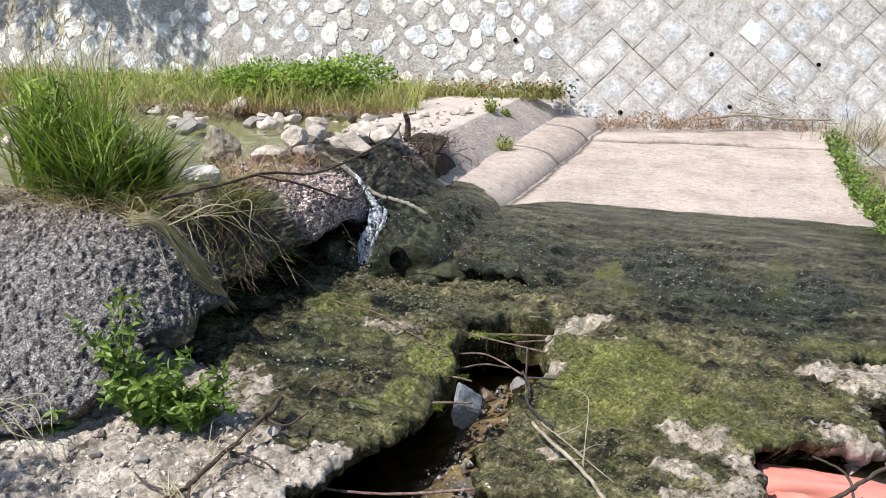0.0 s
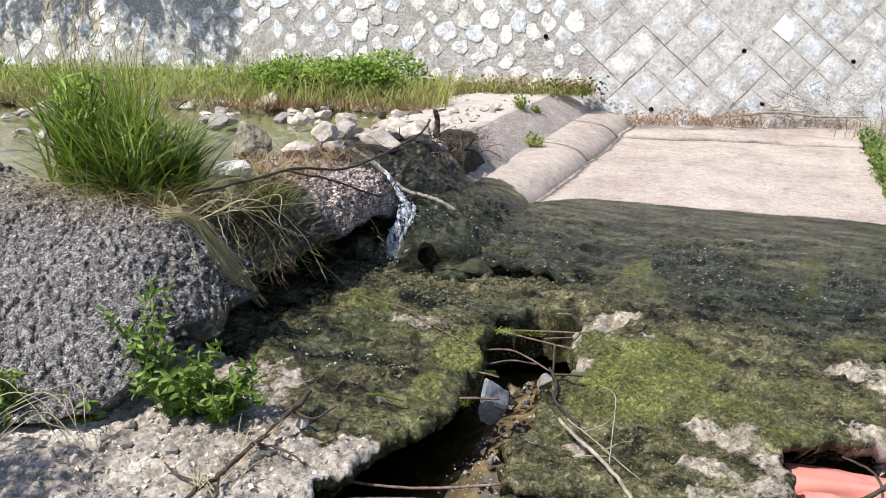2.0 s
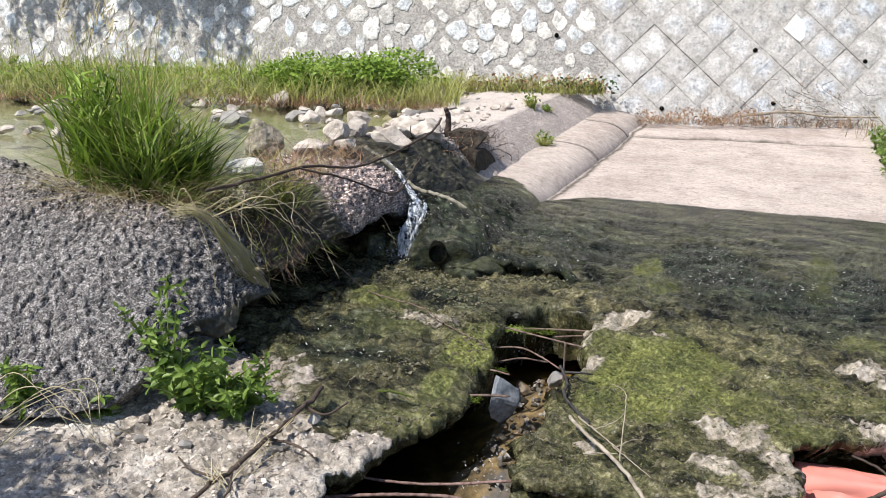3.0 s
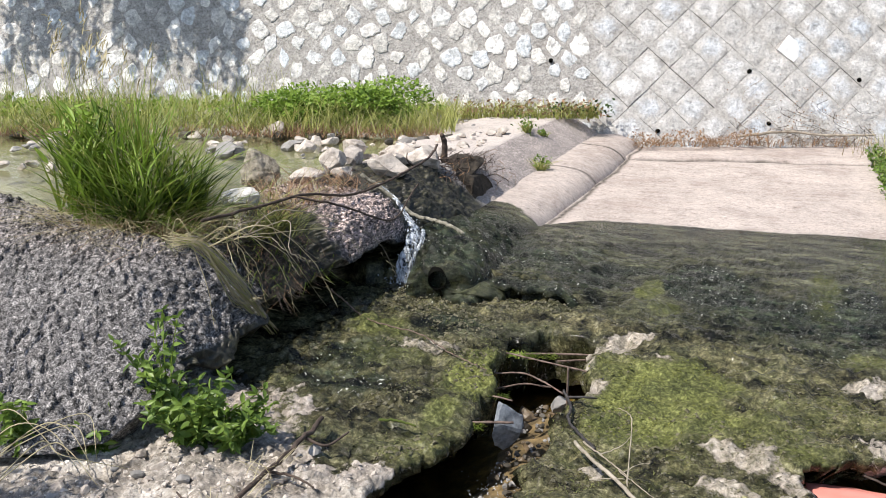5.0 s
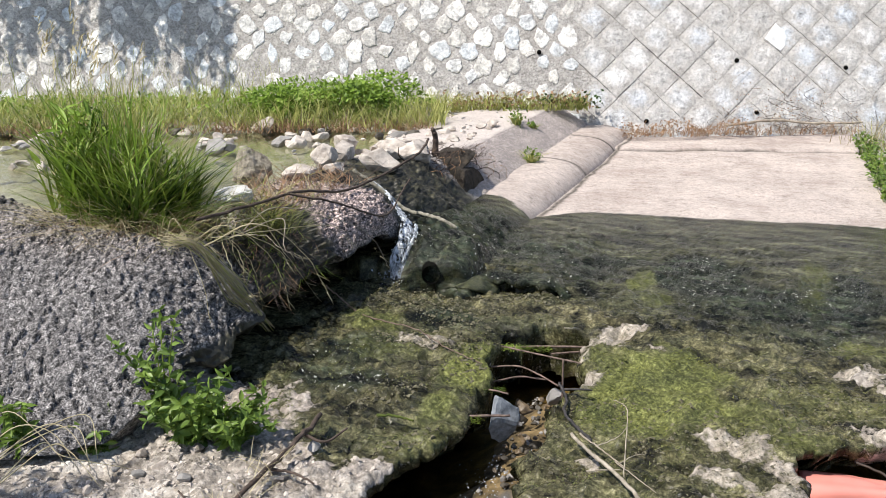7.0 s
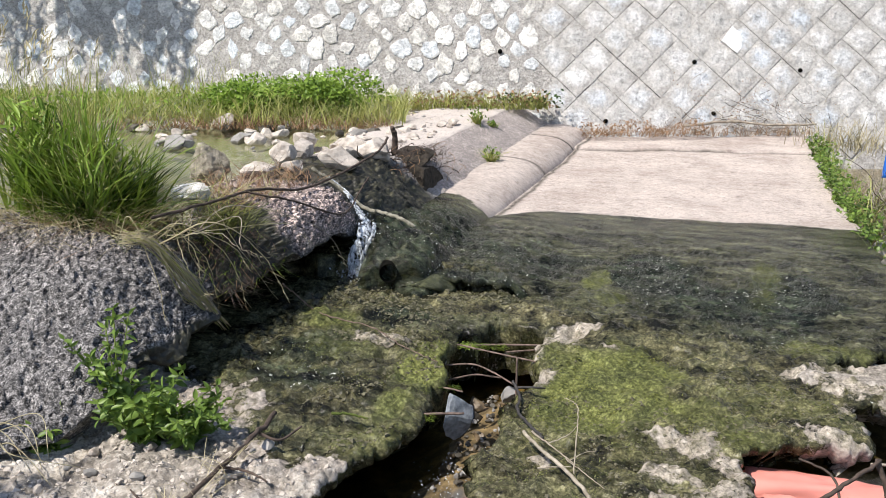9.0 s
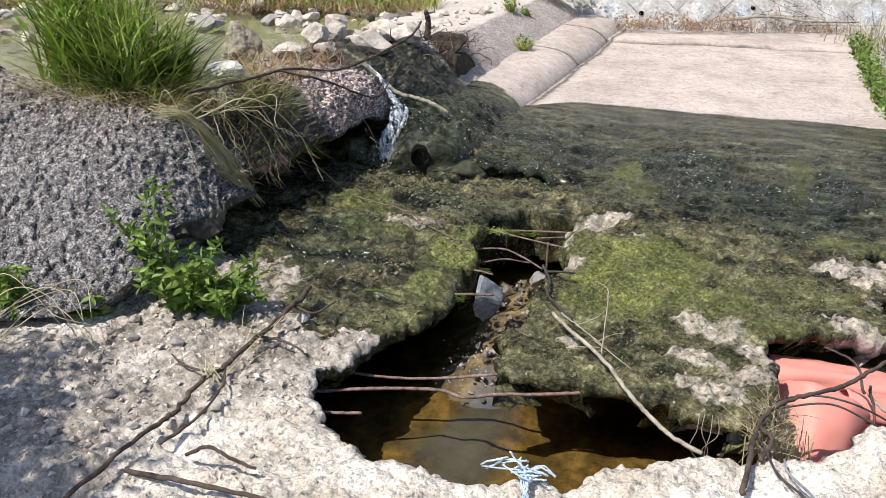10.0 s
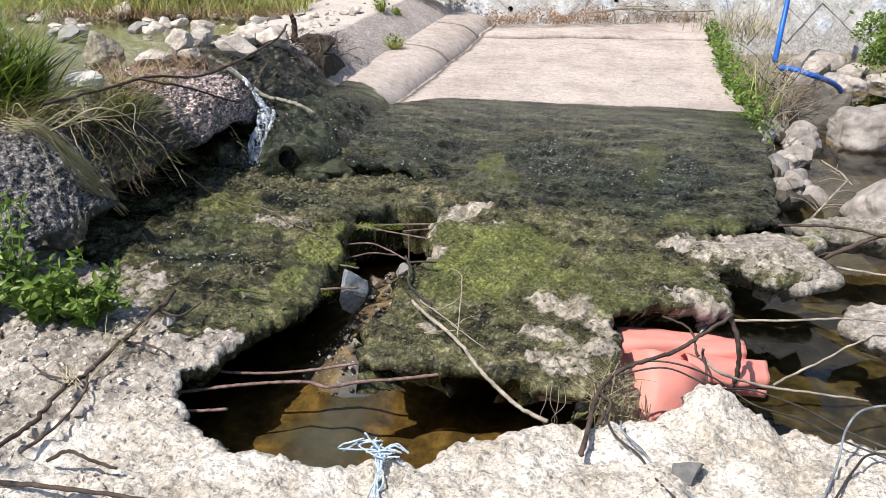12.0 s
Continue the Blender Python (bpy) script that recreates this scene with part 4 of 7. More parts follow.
M_RED = simple("salmon_plastic", (0.56, 0.20, 0.165), (0.68, 0.27, 0.225), 3, 0.55, 160, 0.08, 0.002, spec=0.35)
M_BLUE = simple("blue_plastic", (0.01, 0.09, 0.42), (0.02, 0.17, 0.62), 8, 0.4, 120, 0.1, 0.002)
M_CORD = simple("blue_string", (0.22, 0.33, 0.45), (0.62, 0.70, 0.76), 90, 0.85, 300, 0.5, 0.002)
M_WIRE = simple("black_cable", (0.018, 0.016, 0.016), (0.07, 0.062, 0.06), 40, 0.55, 150, 0.3, 0.001)
M_GREYWIRE = simple("grey_wire", (0.10, 0.11, 0.13), (0.30, 0.32, 0.36), 40, 0.5, 150, 0.3, 0.001)
# near-black colour that stands for the shade inside holes
M_BLACK = simple("hole_shade", (0.003, 0.003, 0.003), (0.010, 0.010, 0.008), 20, 0.9, spec=0.0)


def foam_material():
    """Broken white water: clear sheet with bright bubbles."""
    m, nt, b = mat("falling_water")
    n = tex(nt, 70, 5, 0.7, position(nt, 1, 1, 0.16)).outputs[0]
    nt.links.new(ramp(nt, n, (0.38, (0.34, 0.40, 0.48)), (0.62, (0.88, 0.92, 0.97))), b.inputs["Base Color"])
    b.inputs["Roughness"].default_value = 0.12
    nt.links.new(ramp(nt, n, (0.40, 0.06), (0.57, 0.90)), b.inputs["Alpha"])
    nt.links.new(bump(nt, n, 0.8, 0.01), b.inputs["Normal"])
    return m


M_FOAM = foam_material()


# ---- makers ----
def rock(name, at, size, seed, material=None, turn=0.0, angular=6, detail=3, label="", group="", category="rock", parent=None, sharp=0.40, smooth=False):
    """A stone: a ball cut by a few random planes, then roughened."""
    rng = random.Random(seed)
    bm = bmesh.new()
    bmesh.ops.create_icosphere(bm, subdivisions=detail, radius=1.0)
    V = np.array([v.co for v in bm.verts])
    for _ in range(angular + 5):
        n = np.array([rng.gauss(0, 1), rng.gauss(0, 1), rng.gauss(0.1, 0.8)])
        n /= np.linalg.norm(n)
        d = rng.uniform(sharp, 0.86)
        k = np.maximum(V @ n - d, 0) * 0.97
        V -= k[:, None] * n
    V *= (1 + 0.12 * fbm(V + seed * 3.1, 1.6, 3, seed) + 0.045 * fbm(V + seed, 6, 3, seed + 5))[:, None]
    c, s = math.cos(turn), math.sin(turn)
    V = V * np.array(size) * 0.5
    V = np.stack([c * V[:, 0] - s * V[:, 1], s * V[:, 0] + c * V[:, 1], V[:, 2]], -1)
    for v, co in zip(bm.verts, V):
        v.co = co
    ob = part(name, bm, material or M_ROCK, parent, smooth=smooth)
    ob.location = at
    if parent is None:
        tagged(ob, label, category, group)
    return ob


def bar(name, points, radius, material, parent=None, label="", category="", taper=1.0, wob=0.0, sides=7, n=8, seed=1, group=""):
    pts = smooth_line(points, n)
    rng = random.Random(seed)
    if wob:
        pts = [p + Vector((rng.gauss(0, wob), rng.gauss(0, wob), rng.gauss(0, wob))) for p in pts]
    m = len(pts)
    rad = [radius * (1 + (taper - 1) * k / (m - 1)) * (1 + (rng.uniform(-0.12, 0.12) if wob else 0)) for k in range(m)]
    v, f = tube_data(pts, rad, sides)
    ob = make(name, v, f, material, parent, label if parent else "")
    if parent is None:
        tagged(ob, label, category, group)
    return ob


def thing(name, at, label, category, group=""):
    ob = new(name)
    ob.location = at
    ob.empty_display_size = 0.05
    return tagged(ob, label, category, group)


def blades(name, bases, heights, material, parent=None, width=0.006, lean=0.45, droop=0.5, seed=1, away=None, label="", segs=5, toward=None):
    """Many curved grass blades in one mesh."""
    rng = np.random.RandomState(seed)
    n = len(bases)
    bases, heights = np.asarray(bases, float), np.asarray(heights, float)
    az = rng.uniform(0, 2 * np.pi, n)
    dirs = np.stack([np.cos(az), np.sin(az)], -1)
    if away is not None:
        out = bases[:, :2] - np.asarray(away)[:2]
        out /= np.maximum(np.linalg.norm(out, axis=1, keepdims=True), 1e-6)
        dirs = dirs * 0.7 + out * 0.9
        dirs /= np.linalg.norm(dirs, axis=1, keepdims=True)
    if toward is not None:
        dirs = dirs * 0.75 + np.asarray(toward, float)
        dirs /= np.maximum(np.linalg.norm(dirs, axis=1, keepdims=True), 1e-6)
    ln = lean * rng.uniform(0.2, 1.3, n)
    dr = droop * rng.uniform(0.2, 1.5, n)
    side = np.stack([-dirs[:, 1], dirs[:, 0]], -1)
    tw = rng.uniform(-0.8, 0.8, n)
    side = side * np.cos(tw)[:, None] + dirs * np.sin(tw)[:, None]
    V = np.zeros((n, segs * 2 + 1, 3))
    for k in range(segs + 1):
        t = k / segs
        hor = heights * (ln * t + dr * t * t)
        up = heights * (t - 0.55 * dr * t ** 2.2)
        c = bases + np.concatenate([dirs * hor[:, None], up[:, None]], 1)
        w = width * (1 - t) ** 0.6 * rng.uniform(0.8, 1.2, n) * 0.5
        if k == segs:
            V[:, 2 * segs] = c
        else:
            V[:, 2 * k] = c + np.concatenate([side * w[:, None], np.zeros((n, 1))], 1)
            V[:, 2 * k + 1] = c - np.concatenate([side * w[:, None], np.zeros((n, 1))], 1)
    m = segs * 2 + 1
    quads = np.array([[2 * k, 2 * k + 1, 2 * k + 3, 2 * k + 2] for k in range(segs - 1)])
    base = (np.arange(n) * m)[:, None, None]
    F = (quads[None] + base).reshape(-1, 4).tolist()
    tip = np.array([2 * segs - 2, 2 * segs - 1, 2 * segs])
    F += (tip[None] + base[:, 0]).tolist()
    return make(name, V.reshape(-1, 3), F, material, parent, label)


LEAF_OUT = np.array([(0, 0, 0), (0.24, 0.22, 0.05), (0.27, 0.5, 0.06), (0.14, 0.8, 0.02), (0, 1, -0.10), (-0.14, 0.8, 0.02), (-0.27, 0.5, 0.06), (-0.24, 0.22, 0.05), (0, 0.5, -0.01)])
LEAF_F = np.array([(0, 1, 8), (1, 2, 8), (2, 3, 8), (3, 4, 8), (4, 5, 8), (5, 6, 8), (6, 7, 8), (7, 0, 8)])


def leaves(name, points, sizes, material, parent=None, seed=1, face=(0, 0, 1), spread=0.8, label="", outward=None, narrow=1.0):
    """Many small leaves, each folded along its rib, in one mesh."""
    rng = np.random.RandomState(seed)
    points = np.asarray(points, float)
    n = len(points)
    nrm = np.asarray(face, float) + rng.normal(0, spread, (n, 3))
    nrm /= np.linalg.norm(nrm, axis=1, keepdims=True)
    d = rng.normal(0, 1, (n, 3)) if outward is None else np.asarray(outward, float) + rng.normal(0, 0.45, (n, 3))
    d -= (d * nrm).sum(1, keepdims=True) * nrm
    d /= np.maximum(np.linalg.norm(d, axis=1, keepdims=True), 1e-6)
    s = np.cross(d, nrm)
    L = LEAF_OUT
    sz = np.asarray(sizes, float)[:, None, None]
    V = points[:, None] + sz * (narrow * L[None, :, :1] * s[:, None] + L[None, :, 1:2] * d[:, None] + L[None, :, 2:] * nrm[:, None])
    F = (LEAF_F[None] + (np.arange(n) * len(L))[:, None, None]).reshape(-1, 3)
    return make(name, V.reshape(-1, 3), F.tolist(), material, parent, label)


def herb(at, height, spread, seed, label, stems=5, leaf=0.05, group="", lean=(0, 0)):
    """A leafy weed: stems with pairs of broad leaves, larger below, a whorl on top."""
    rng = random.Random(seed)
    ob = thing("weed", at, label, "weed", group)
    pts, dirs, sizes = [], [], []
    for k in range(stems):
        a = 2 * math.pi * (k + rng.random()) / stems
        h = height * rng.uniform(0.45, 1.0)
        r = spread * rng.uniform(0.3, 1.0)
        top = Vector((r * math.cos(a) + lean[0] * h, r * math.sin(a) + lean[1] * h, h))
        line = [Vector((0.01 * math.cos(a), 0.01 * math.sin(a), -0.02)), top * 0.45 + Vector((0, 0, 0.12 * h)), top]
        bar("stem", line, 0.003, M_GRASS, ob, taper=0.4, n=5, sides=5)
        sm = smooth_line(line, 5)
        turn = rng.uniform(0, 3)
        for j, p in enumerate(sm[2:]):
            t = j / (len(sm) - 3)
            turn += 1.5 + rng.uniform(-0.3, 0.3)
            for i in range(3 if j < len(sm) - 4 else 4):
                b = turn + i * math.pi * (1 if j < len(sm) - 4 else 0.5) + rng.uniform(-0.3, 0.3)
                pts.append(p)
                dirs.append((1.2 * math.cos(b), 1.2 * math.sin(b), rng.uniform(-0.1, 0.7)))
                sizes.append(leaf * rng.uniform(0.6, 1.1) * (1.0 - 0.4 * t))
    leaves("foliage", pts, sizes, M_LEAF, ob, seed, (0.1, -0.25, 0.8), 0.75, outward=dirs, narrow=0.72)
    return ob


# ---- the stones of the wall ----
def stone_material(name, inner, outer, wob, tone):
    """Roughly dressed pale stone; grey mortar is smeared over its margins."""
    m, nt, b = mat(name)
    co = nt.nodes.new("ShaderNodeTexCoord").outputs["Object"]
    info = nt.nodes.new("ShaderNodeObjectInfo").outputs["Random"]
    ln = nt.nodes.new("ShaderNodeVectorMath")
    ln.operation = "LENGTH"
    nt.links.new(co, ln.inputs[0])
    rim = math_n(nt, "ADD", ln.outputs["Value"], math_n(nt, "MULTIPLY", math_n(nt, "SUBTRACT", tex(nt, 17, 6, 0.75).outputs[0], 0.5), wob))
    smear = ramp(nt, rim, (inner, 0.0), (outer, 1.0))
    blot = tex(nt, 14, 7, 0.74).outputs[0]
    tint = ramp(nt, info, (0, (0.74, 0.72, 0.69)), (0.3, (0.98, 0.95, 0.91)), (0.6, (0.88, 0.93, 0.99)), (0.8, (1.0, 0.97, 0.94)), (1, (1.18, 1.16, 1.13)))
    stone = mix(nt, 1.0, ramp(nt, blot, (0.34, tuple(0.40 * v for v in tone)), (0.44, tuple(0.66 * v for v in tone)), (0.54, tuple(0.90 * v for v in tone)), (0.64, tone)), tint, "MULTIPLY")
    patch = tex(nt, 9, 7, 0.74).outputs[0]
    mort = mix(nt, 0.4, ramp(nt, tex(nt, 2.5, 5, 0.6).outputs[0], (0.32, (0.40, 0.37, 0.34)), (0.68, (0.52, 0.495, 0.47))), ramp(nt, patch, (0.36, (0.20, 0.19, 0.18)), (0.47, (0.40, 0.385, 0.365)), (0.57, (0.60, 0.58, 0.555)), (0.66, (0.82, 0.80, 0.78))))
    c = mix(nt, smear, stone, mort)
    c = mix(nt, 1.0, c, ramp(nt, tex(nt, 45, 4, 0.7).outputs[0], (0.36, 0.78), (0.5, 1.03), (0.64, 1.15)), "MULTIPLY")
    nt.links.new(c, b.inputs["Base Color"])
    b.inputs["Roughness"].default_value = 0.93
    nt.links.new(bump(nt, mix(nt, smear, blot, patch), 1.0, 0.03), b.inputs["Normal"])
    return m


M_STONE = stone_material("wall_stone", 0.045, 0.110, 0.24, (0.76, 0.76, 0.765))
M_COBBLE = stone_material("white_wall_stone", 0.070, 0.100, 0.09, (0.90, 0.885, 0.86))


def diamond_mesh(name, half, thick, seed, ragged):
    """A square stone on its corner, with a bulging, hewn face."""
    rng = np.random.RandomState(seed)
    n = 4
    a = np.linspace(-1, 1, n + 1)
    X, Y = np.meshgrid(a, a, indexing="ij")
    u, v = (X - Y).ravel() / 2, (X + Y).ravel() / 2
    edge = np.maximum(np.abs(X), np.abs(Y)).ravel()
    p = np.stack([u, v], -1) * half * (1 + ragged * rng.uniform(-1, 1, (len(u), 1)) * edge[:, None])
    z = thick * (1 - 0.6 * edge ** 8) + thick * 0.25 * rng.uniform(-1, 1, len(u)) * (edge < 0.9)
    V = np.concatenate([np.stack([p[:, 0], p[:, 1], z], -1)])
    F = grid_faces(n + 1, n + 1).tolist()
    rim = [i * (n + 1) for i in range(n)] + [n * (n + 1) + i for i in range(n)] + [(n - i) * (n + 1) + n for i in range(n)] + [n - i for i in range(n)]
    low = V[rim].copy()
    low[:, 2] = -0.05
    b = len(V)
    V = np.concatenate([V, low])
    for k in range(len(rim)):
        j = (k + 1) % len(rim)
        F.append([rim[j], rim[k], b + k, b + j])
    me = bpy.data.meshes.new(name)
    me.from_pydata(V.tolist(), [], F)
    return me


def cobble_mesh(name, r, thick, seed):
    """An irregular stone showing through the mortar: five to seven blunt corners, a flat hewn face."""
    rng = np.random.RandomState(seed)
    n, k = 20, (4, 4, 5, 4, 6)[rng.randint(0, 5)]
    turn = rng.uniform(-0.25, 0.25)
    a = np.arange(n) * 2 * np.pi / n
    ca = np.sort((np.arange(k) + rng.uniform(-0.25, 0.25, k)) * 2 * np.pi / k + turn)
    cr = r * rng.uniform(0.85, 1.2, k)
    cx, cy = cr * np.cos(ca), cr * np.sin(ca)
    rad = np.full(n, r * 1.2)
    for j in range(k):
        ex, ey = cx[(j + 1) % k] - cx[j], cy[(j + 1) % k] - cy[j]
        den = np.cos(a) * ey - np.sin(a) * ex
        hit = (cx[j] * ey - cy[j] * ex) / np.where(np.abs(den) < 1e-6, 1e-6, den)
        rad = np.where(hit > 0, np.minimum(rad, hit), rad)
    rad = np.clip(rad, 0.45 * r, 1.15 * r) * (1 + 0.13 * rng.uniform(-1, 1, n))
    V, F = [(0, 0, thick)], []
    for f, z in ((0.5, 1.0), (0.86, 0.9), (1.0, 0.35), (1.03, -3.0)):
        for j in range(n):
            V.append((f * rad[j] * math.cos(a[j]), f * rad[j] * math.sin(a[j]), thick * (z + (0.25 * rng.uniform(-1, 1) if z > 0.5 else 0))))
    for j in range(n):
        F.append((0, 1 + j, 1 + (j + 1) % n))
        for b in range(3):
            F.append((1 + b * n + j, 1 + (b + 1) * n + j, 1 + (b + 1) * n + (j + 1) % n, 1 + b * n + (j + 1) % n))
    me = bpy.data.meshes.new(name)
    me.from_pydata(V, [], F)
    return me


def wall_frame(u, h, out, turn=0.0):
    nrm = (WALL_OUT + Vector((0, 0, WALL_BATTER))).normalized()
    upv = nrm.cross(WALL_ALONG).normalized()
    m = Matrix((WALL_ALONG, upv, nrm)).transposed().to_4x4()
    return Matrix.Translation(on_wall(u, h, out)) @ m @ pose(0, 0, 0, 0, 0, turn)


SPLIT_U = -0.15          # between the two kinds of masonry
PITCH_R, PITCH_L = 0.356, 0.242
SLOPE = math.hypot(1, WALL_BATTER)


def lay_stones():
    rng = random.Random(11)
    big = [diamond_mesh("wall_block", PITCH_R * 0.5 - 0.0036, 0.011, k, 0.016) for k in range(6)]
    tight = [diamond_mesh("wall_block", PITCH_R * 0.5 - 0.0008, 0.011, 6 + k, 0.022) for k in range(6)]
    small = [cobble_mesh("wall_cobble", PITCH_L * 0.37, 0.008, 20 + k) for k in range(16)]
    for me in big + tight:
        me.materials.append(M_STONE)
    for me in small:
        me.materials.append(M_COBBLE)
    rest_v, rest_f = [], []

    def put(me, m, h, name):
        if h < 1.45:
            ob = new(name, me)
            ob.parent = wall
            ob.matrix_basis = m
        else:
            b = len(rest_v)
            rest_v.extend(m @ v.co for v in me.vertices)
            rest_f.extend(tuple(b + i for i in p.vertices) for p in me.polygons)

    row = 0
    h = -0.005
    while h < 2.6:
        u = -0.039 + PITCH_R * (0.5 if row % 2 else 0.0)
        while u < 5.2:
            put(rng.choice(tight if rng.random() < (0.55 if h < 0.35 else 0.22) else big), wall_frame(u, h, 0.004 + rng.uniform(-0.004, 0.006), rng.uniform(-1.5, 1.5)), h if u < 4.2 else 9, "block")
            u += PITCH_R
        h += PITCH_R / 2 / SLOPE
        row += 1
    row = 0
    h = 0.15
    while h < 2.6:
        u = SPLIT_U - PITCH_L * (0.5 if row % 2 else 0.0) - 0.10
        while u > -7.5:
            if rng.random() < 0.95:
                m = wall_frame(u + rng.uniform(-0.02, 0.02), h + rng.uniform(-0.015, 0.015), 0.0, rng.uniform(-16, 16)) @ Matrix.Diagonal((rng.uniform(0.55, 1.08), rng.uniform(0.7, 1.22), 1, 1))
                put(rng.choice(small), m, h if u > -5.6 else 9, "cobble")
            u -= PITCH_L
        h += PITCH_L * 0.52 / SLOPE
        row += 1
    bright = diamond_mesh("wall_cobble", 0.118, 0.012, 47, 0.04)
    bright.materials.append(simple("bright_white_stone", (0.66, 0.65, 0.63), (0.88, 0.87, 0.85), 14, 0.9, 60, 0.5, 0.004))
    put(bright, wall_frame(1.52, 0.785, 0.016, -38) @ Matrix.Diagonal((1.22, 0.82, 1, 1)) @ pose(0, 0, 0, 0, 0, 45), 0.5, "cobble")
    ob = make("upper_stones", rest_v, rest_f, M_COBBLE, wall, smooth=False)
    ob["kind"] = "stuff"


# ---- upstream: rocks, grass, bush ----

STONES_ON_CREST = [(-2.60, 3.93, 0.21, 0.19, 0.20), (-2.37, 3.98, 0.25, 0.16, 0.11), (-2.40, 4.30, 0.22, 0.17, 0.16), (-2.40, 4.56, 0.22, 0.18, 0.19), (-2.28, 4.18, 0.16, 0.13, 0.08),
                   (-2.15, 4.42, 0.27, 0.18, 0.14), (-2.20, 4.66, 0.26, 0.19, 0.13), (-2.10, 4.80, 0.30, 0.22, 0.15), (-2.28, 4.98, 0.26, 0.2, 0.13), (-2.56, 4.86, 0.24, 0.18, 0.16)]
STONES_ON_CREST += [(-2.46, 5.18, 0.18, 0.16, 0.10), (-2.40, 5.12, 0.17, 0.15, 0.09), (-2.3, 5.35, 0.2, 0.16, 0.07), (-2.45, 5.45, 0.16, 0.13, 0.07)]
for k, (x, y, a, b, c) in enumerate(STONES_ON_CREST):
    if k == 0:
        rock("rock", (x, y, crest_z(y) + 0.05), (a, b, c), 100, simple("mossy_rock", (0.09, 0.075, 0.05), (0.46, 0.41, 0.33), 26, 0.95, 70, 1.0, 0.015), 0.3, 4, 4, "brown-grey lumpy rock with dry roots on the dam crest", "rocks on the crest")
    else:
        rock("rock", (x, y, crest_z(y) + c * 0.30), (a, b, c), 100 + k, M_WHITEROCK, k * 1.3, 7, 3, "pale angular rock lying on the dam crest", "rocks on the crest")

rng = random.Random(5)
for k in range(34):
    y = rng.uniform(4.7, 6.6)
    x = rng.uniform(-2.55 + 0.06 * (y - 5), -2.2)
    a = rng.uniform(0.05, 0.13)
    rock("rock", (x, y, float(crest_z(y)) + a * 0.15), (a, a * 0.8, a * 0.55), 150 + k, M_WHITEROCK, rng.uniform(0, 6), 6, 2, "small pale stone in the rubble on the dam crest", "rocks on the crest")
for k in range(60):
    y = rng.uniform(4.7, 7.4)
    x = rng.uniform(-2.95 + 0.12 * max(0, y - 6), -2.2)
    a = rng.uniform(0.02, 0.055)
    rock("pebble", (x, y, float(crest_z(y)) + a * 0.1), (a, a * 0.8, a * 0.5), 400 + k, M_WHITEROCK if k % 3 else M_ROCK, rng.uniform(0, 6), 5, 2, "pebble scattered on the pale dam crest", "pebbles on the crest", "pebble")
UPSTREAM = [(-4.93, 4.87), (-4.43, 4.30), (-4.96, 5.10), (-4.14, 5.25), (-3.89, 4.99), (-3.92, 5.44), (-3.66, 5.18), (-3.81, 5.61), (-3.75, 6.03), (-3.45, 5.60), (-3.33, 5.76), (-3.23, 5.50), (-3.30, 6.18), (-4.58, 5.10), (-4.32, 5.07)]
for k in range(52):
    x, y = UPSTREAM[k % 15]
    x, y = x + rng.gauss(0, 0.12), y + rng.gauss(0, 0.06)
    a = rng.uniform(0.09, 0.26) * (1.0 if k < 15 else 0.55)
    rock("rock", (x, y, 0.262 + a * 0.14), (a, a * rng.uniform(0.6, 1), a * rng.uniform(0.4, 0.65)), 200 + k, M_WHITEROCK if k % 3 else M_ROCK, rng.uniform(0, 6), 6, 3, "pale stone in the shallow stream above the dam", "stones in the upstream water")
for k in range(34):
    u = rng.uniform(-5.2, -1.35)
    p = WALL_AT + WALL_ALONG * u + WALL_OUT * (1.22 + 0.10 * math.sin(u * 3) + rng.gauss(0, 0.05))
    a = rng.uniform(0.07, 0.2)
    rock("rock", (p.x, p.y, 0.262), (a, a * rng.uniform(0.6, 0.9), a * rng.uniform(0.4, 0.65)), 260 + k, (M_ROCK, M_WHITEROCK, M_DARKROCK, M_DARKROCK)[k % 4], rng.uniform(0, 6), 6, 2, "weathered stone at the water's edge below the grass", "stones on the shore")
rock("rock", (-2.36, 3.42, 0.435), (0.18, 0.11, 0.10), 301, M_COBBLE_PLAIN, 0.4, 6, 3, "white cracked stone beside the grass on the dam", "rocks on the crest")


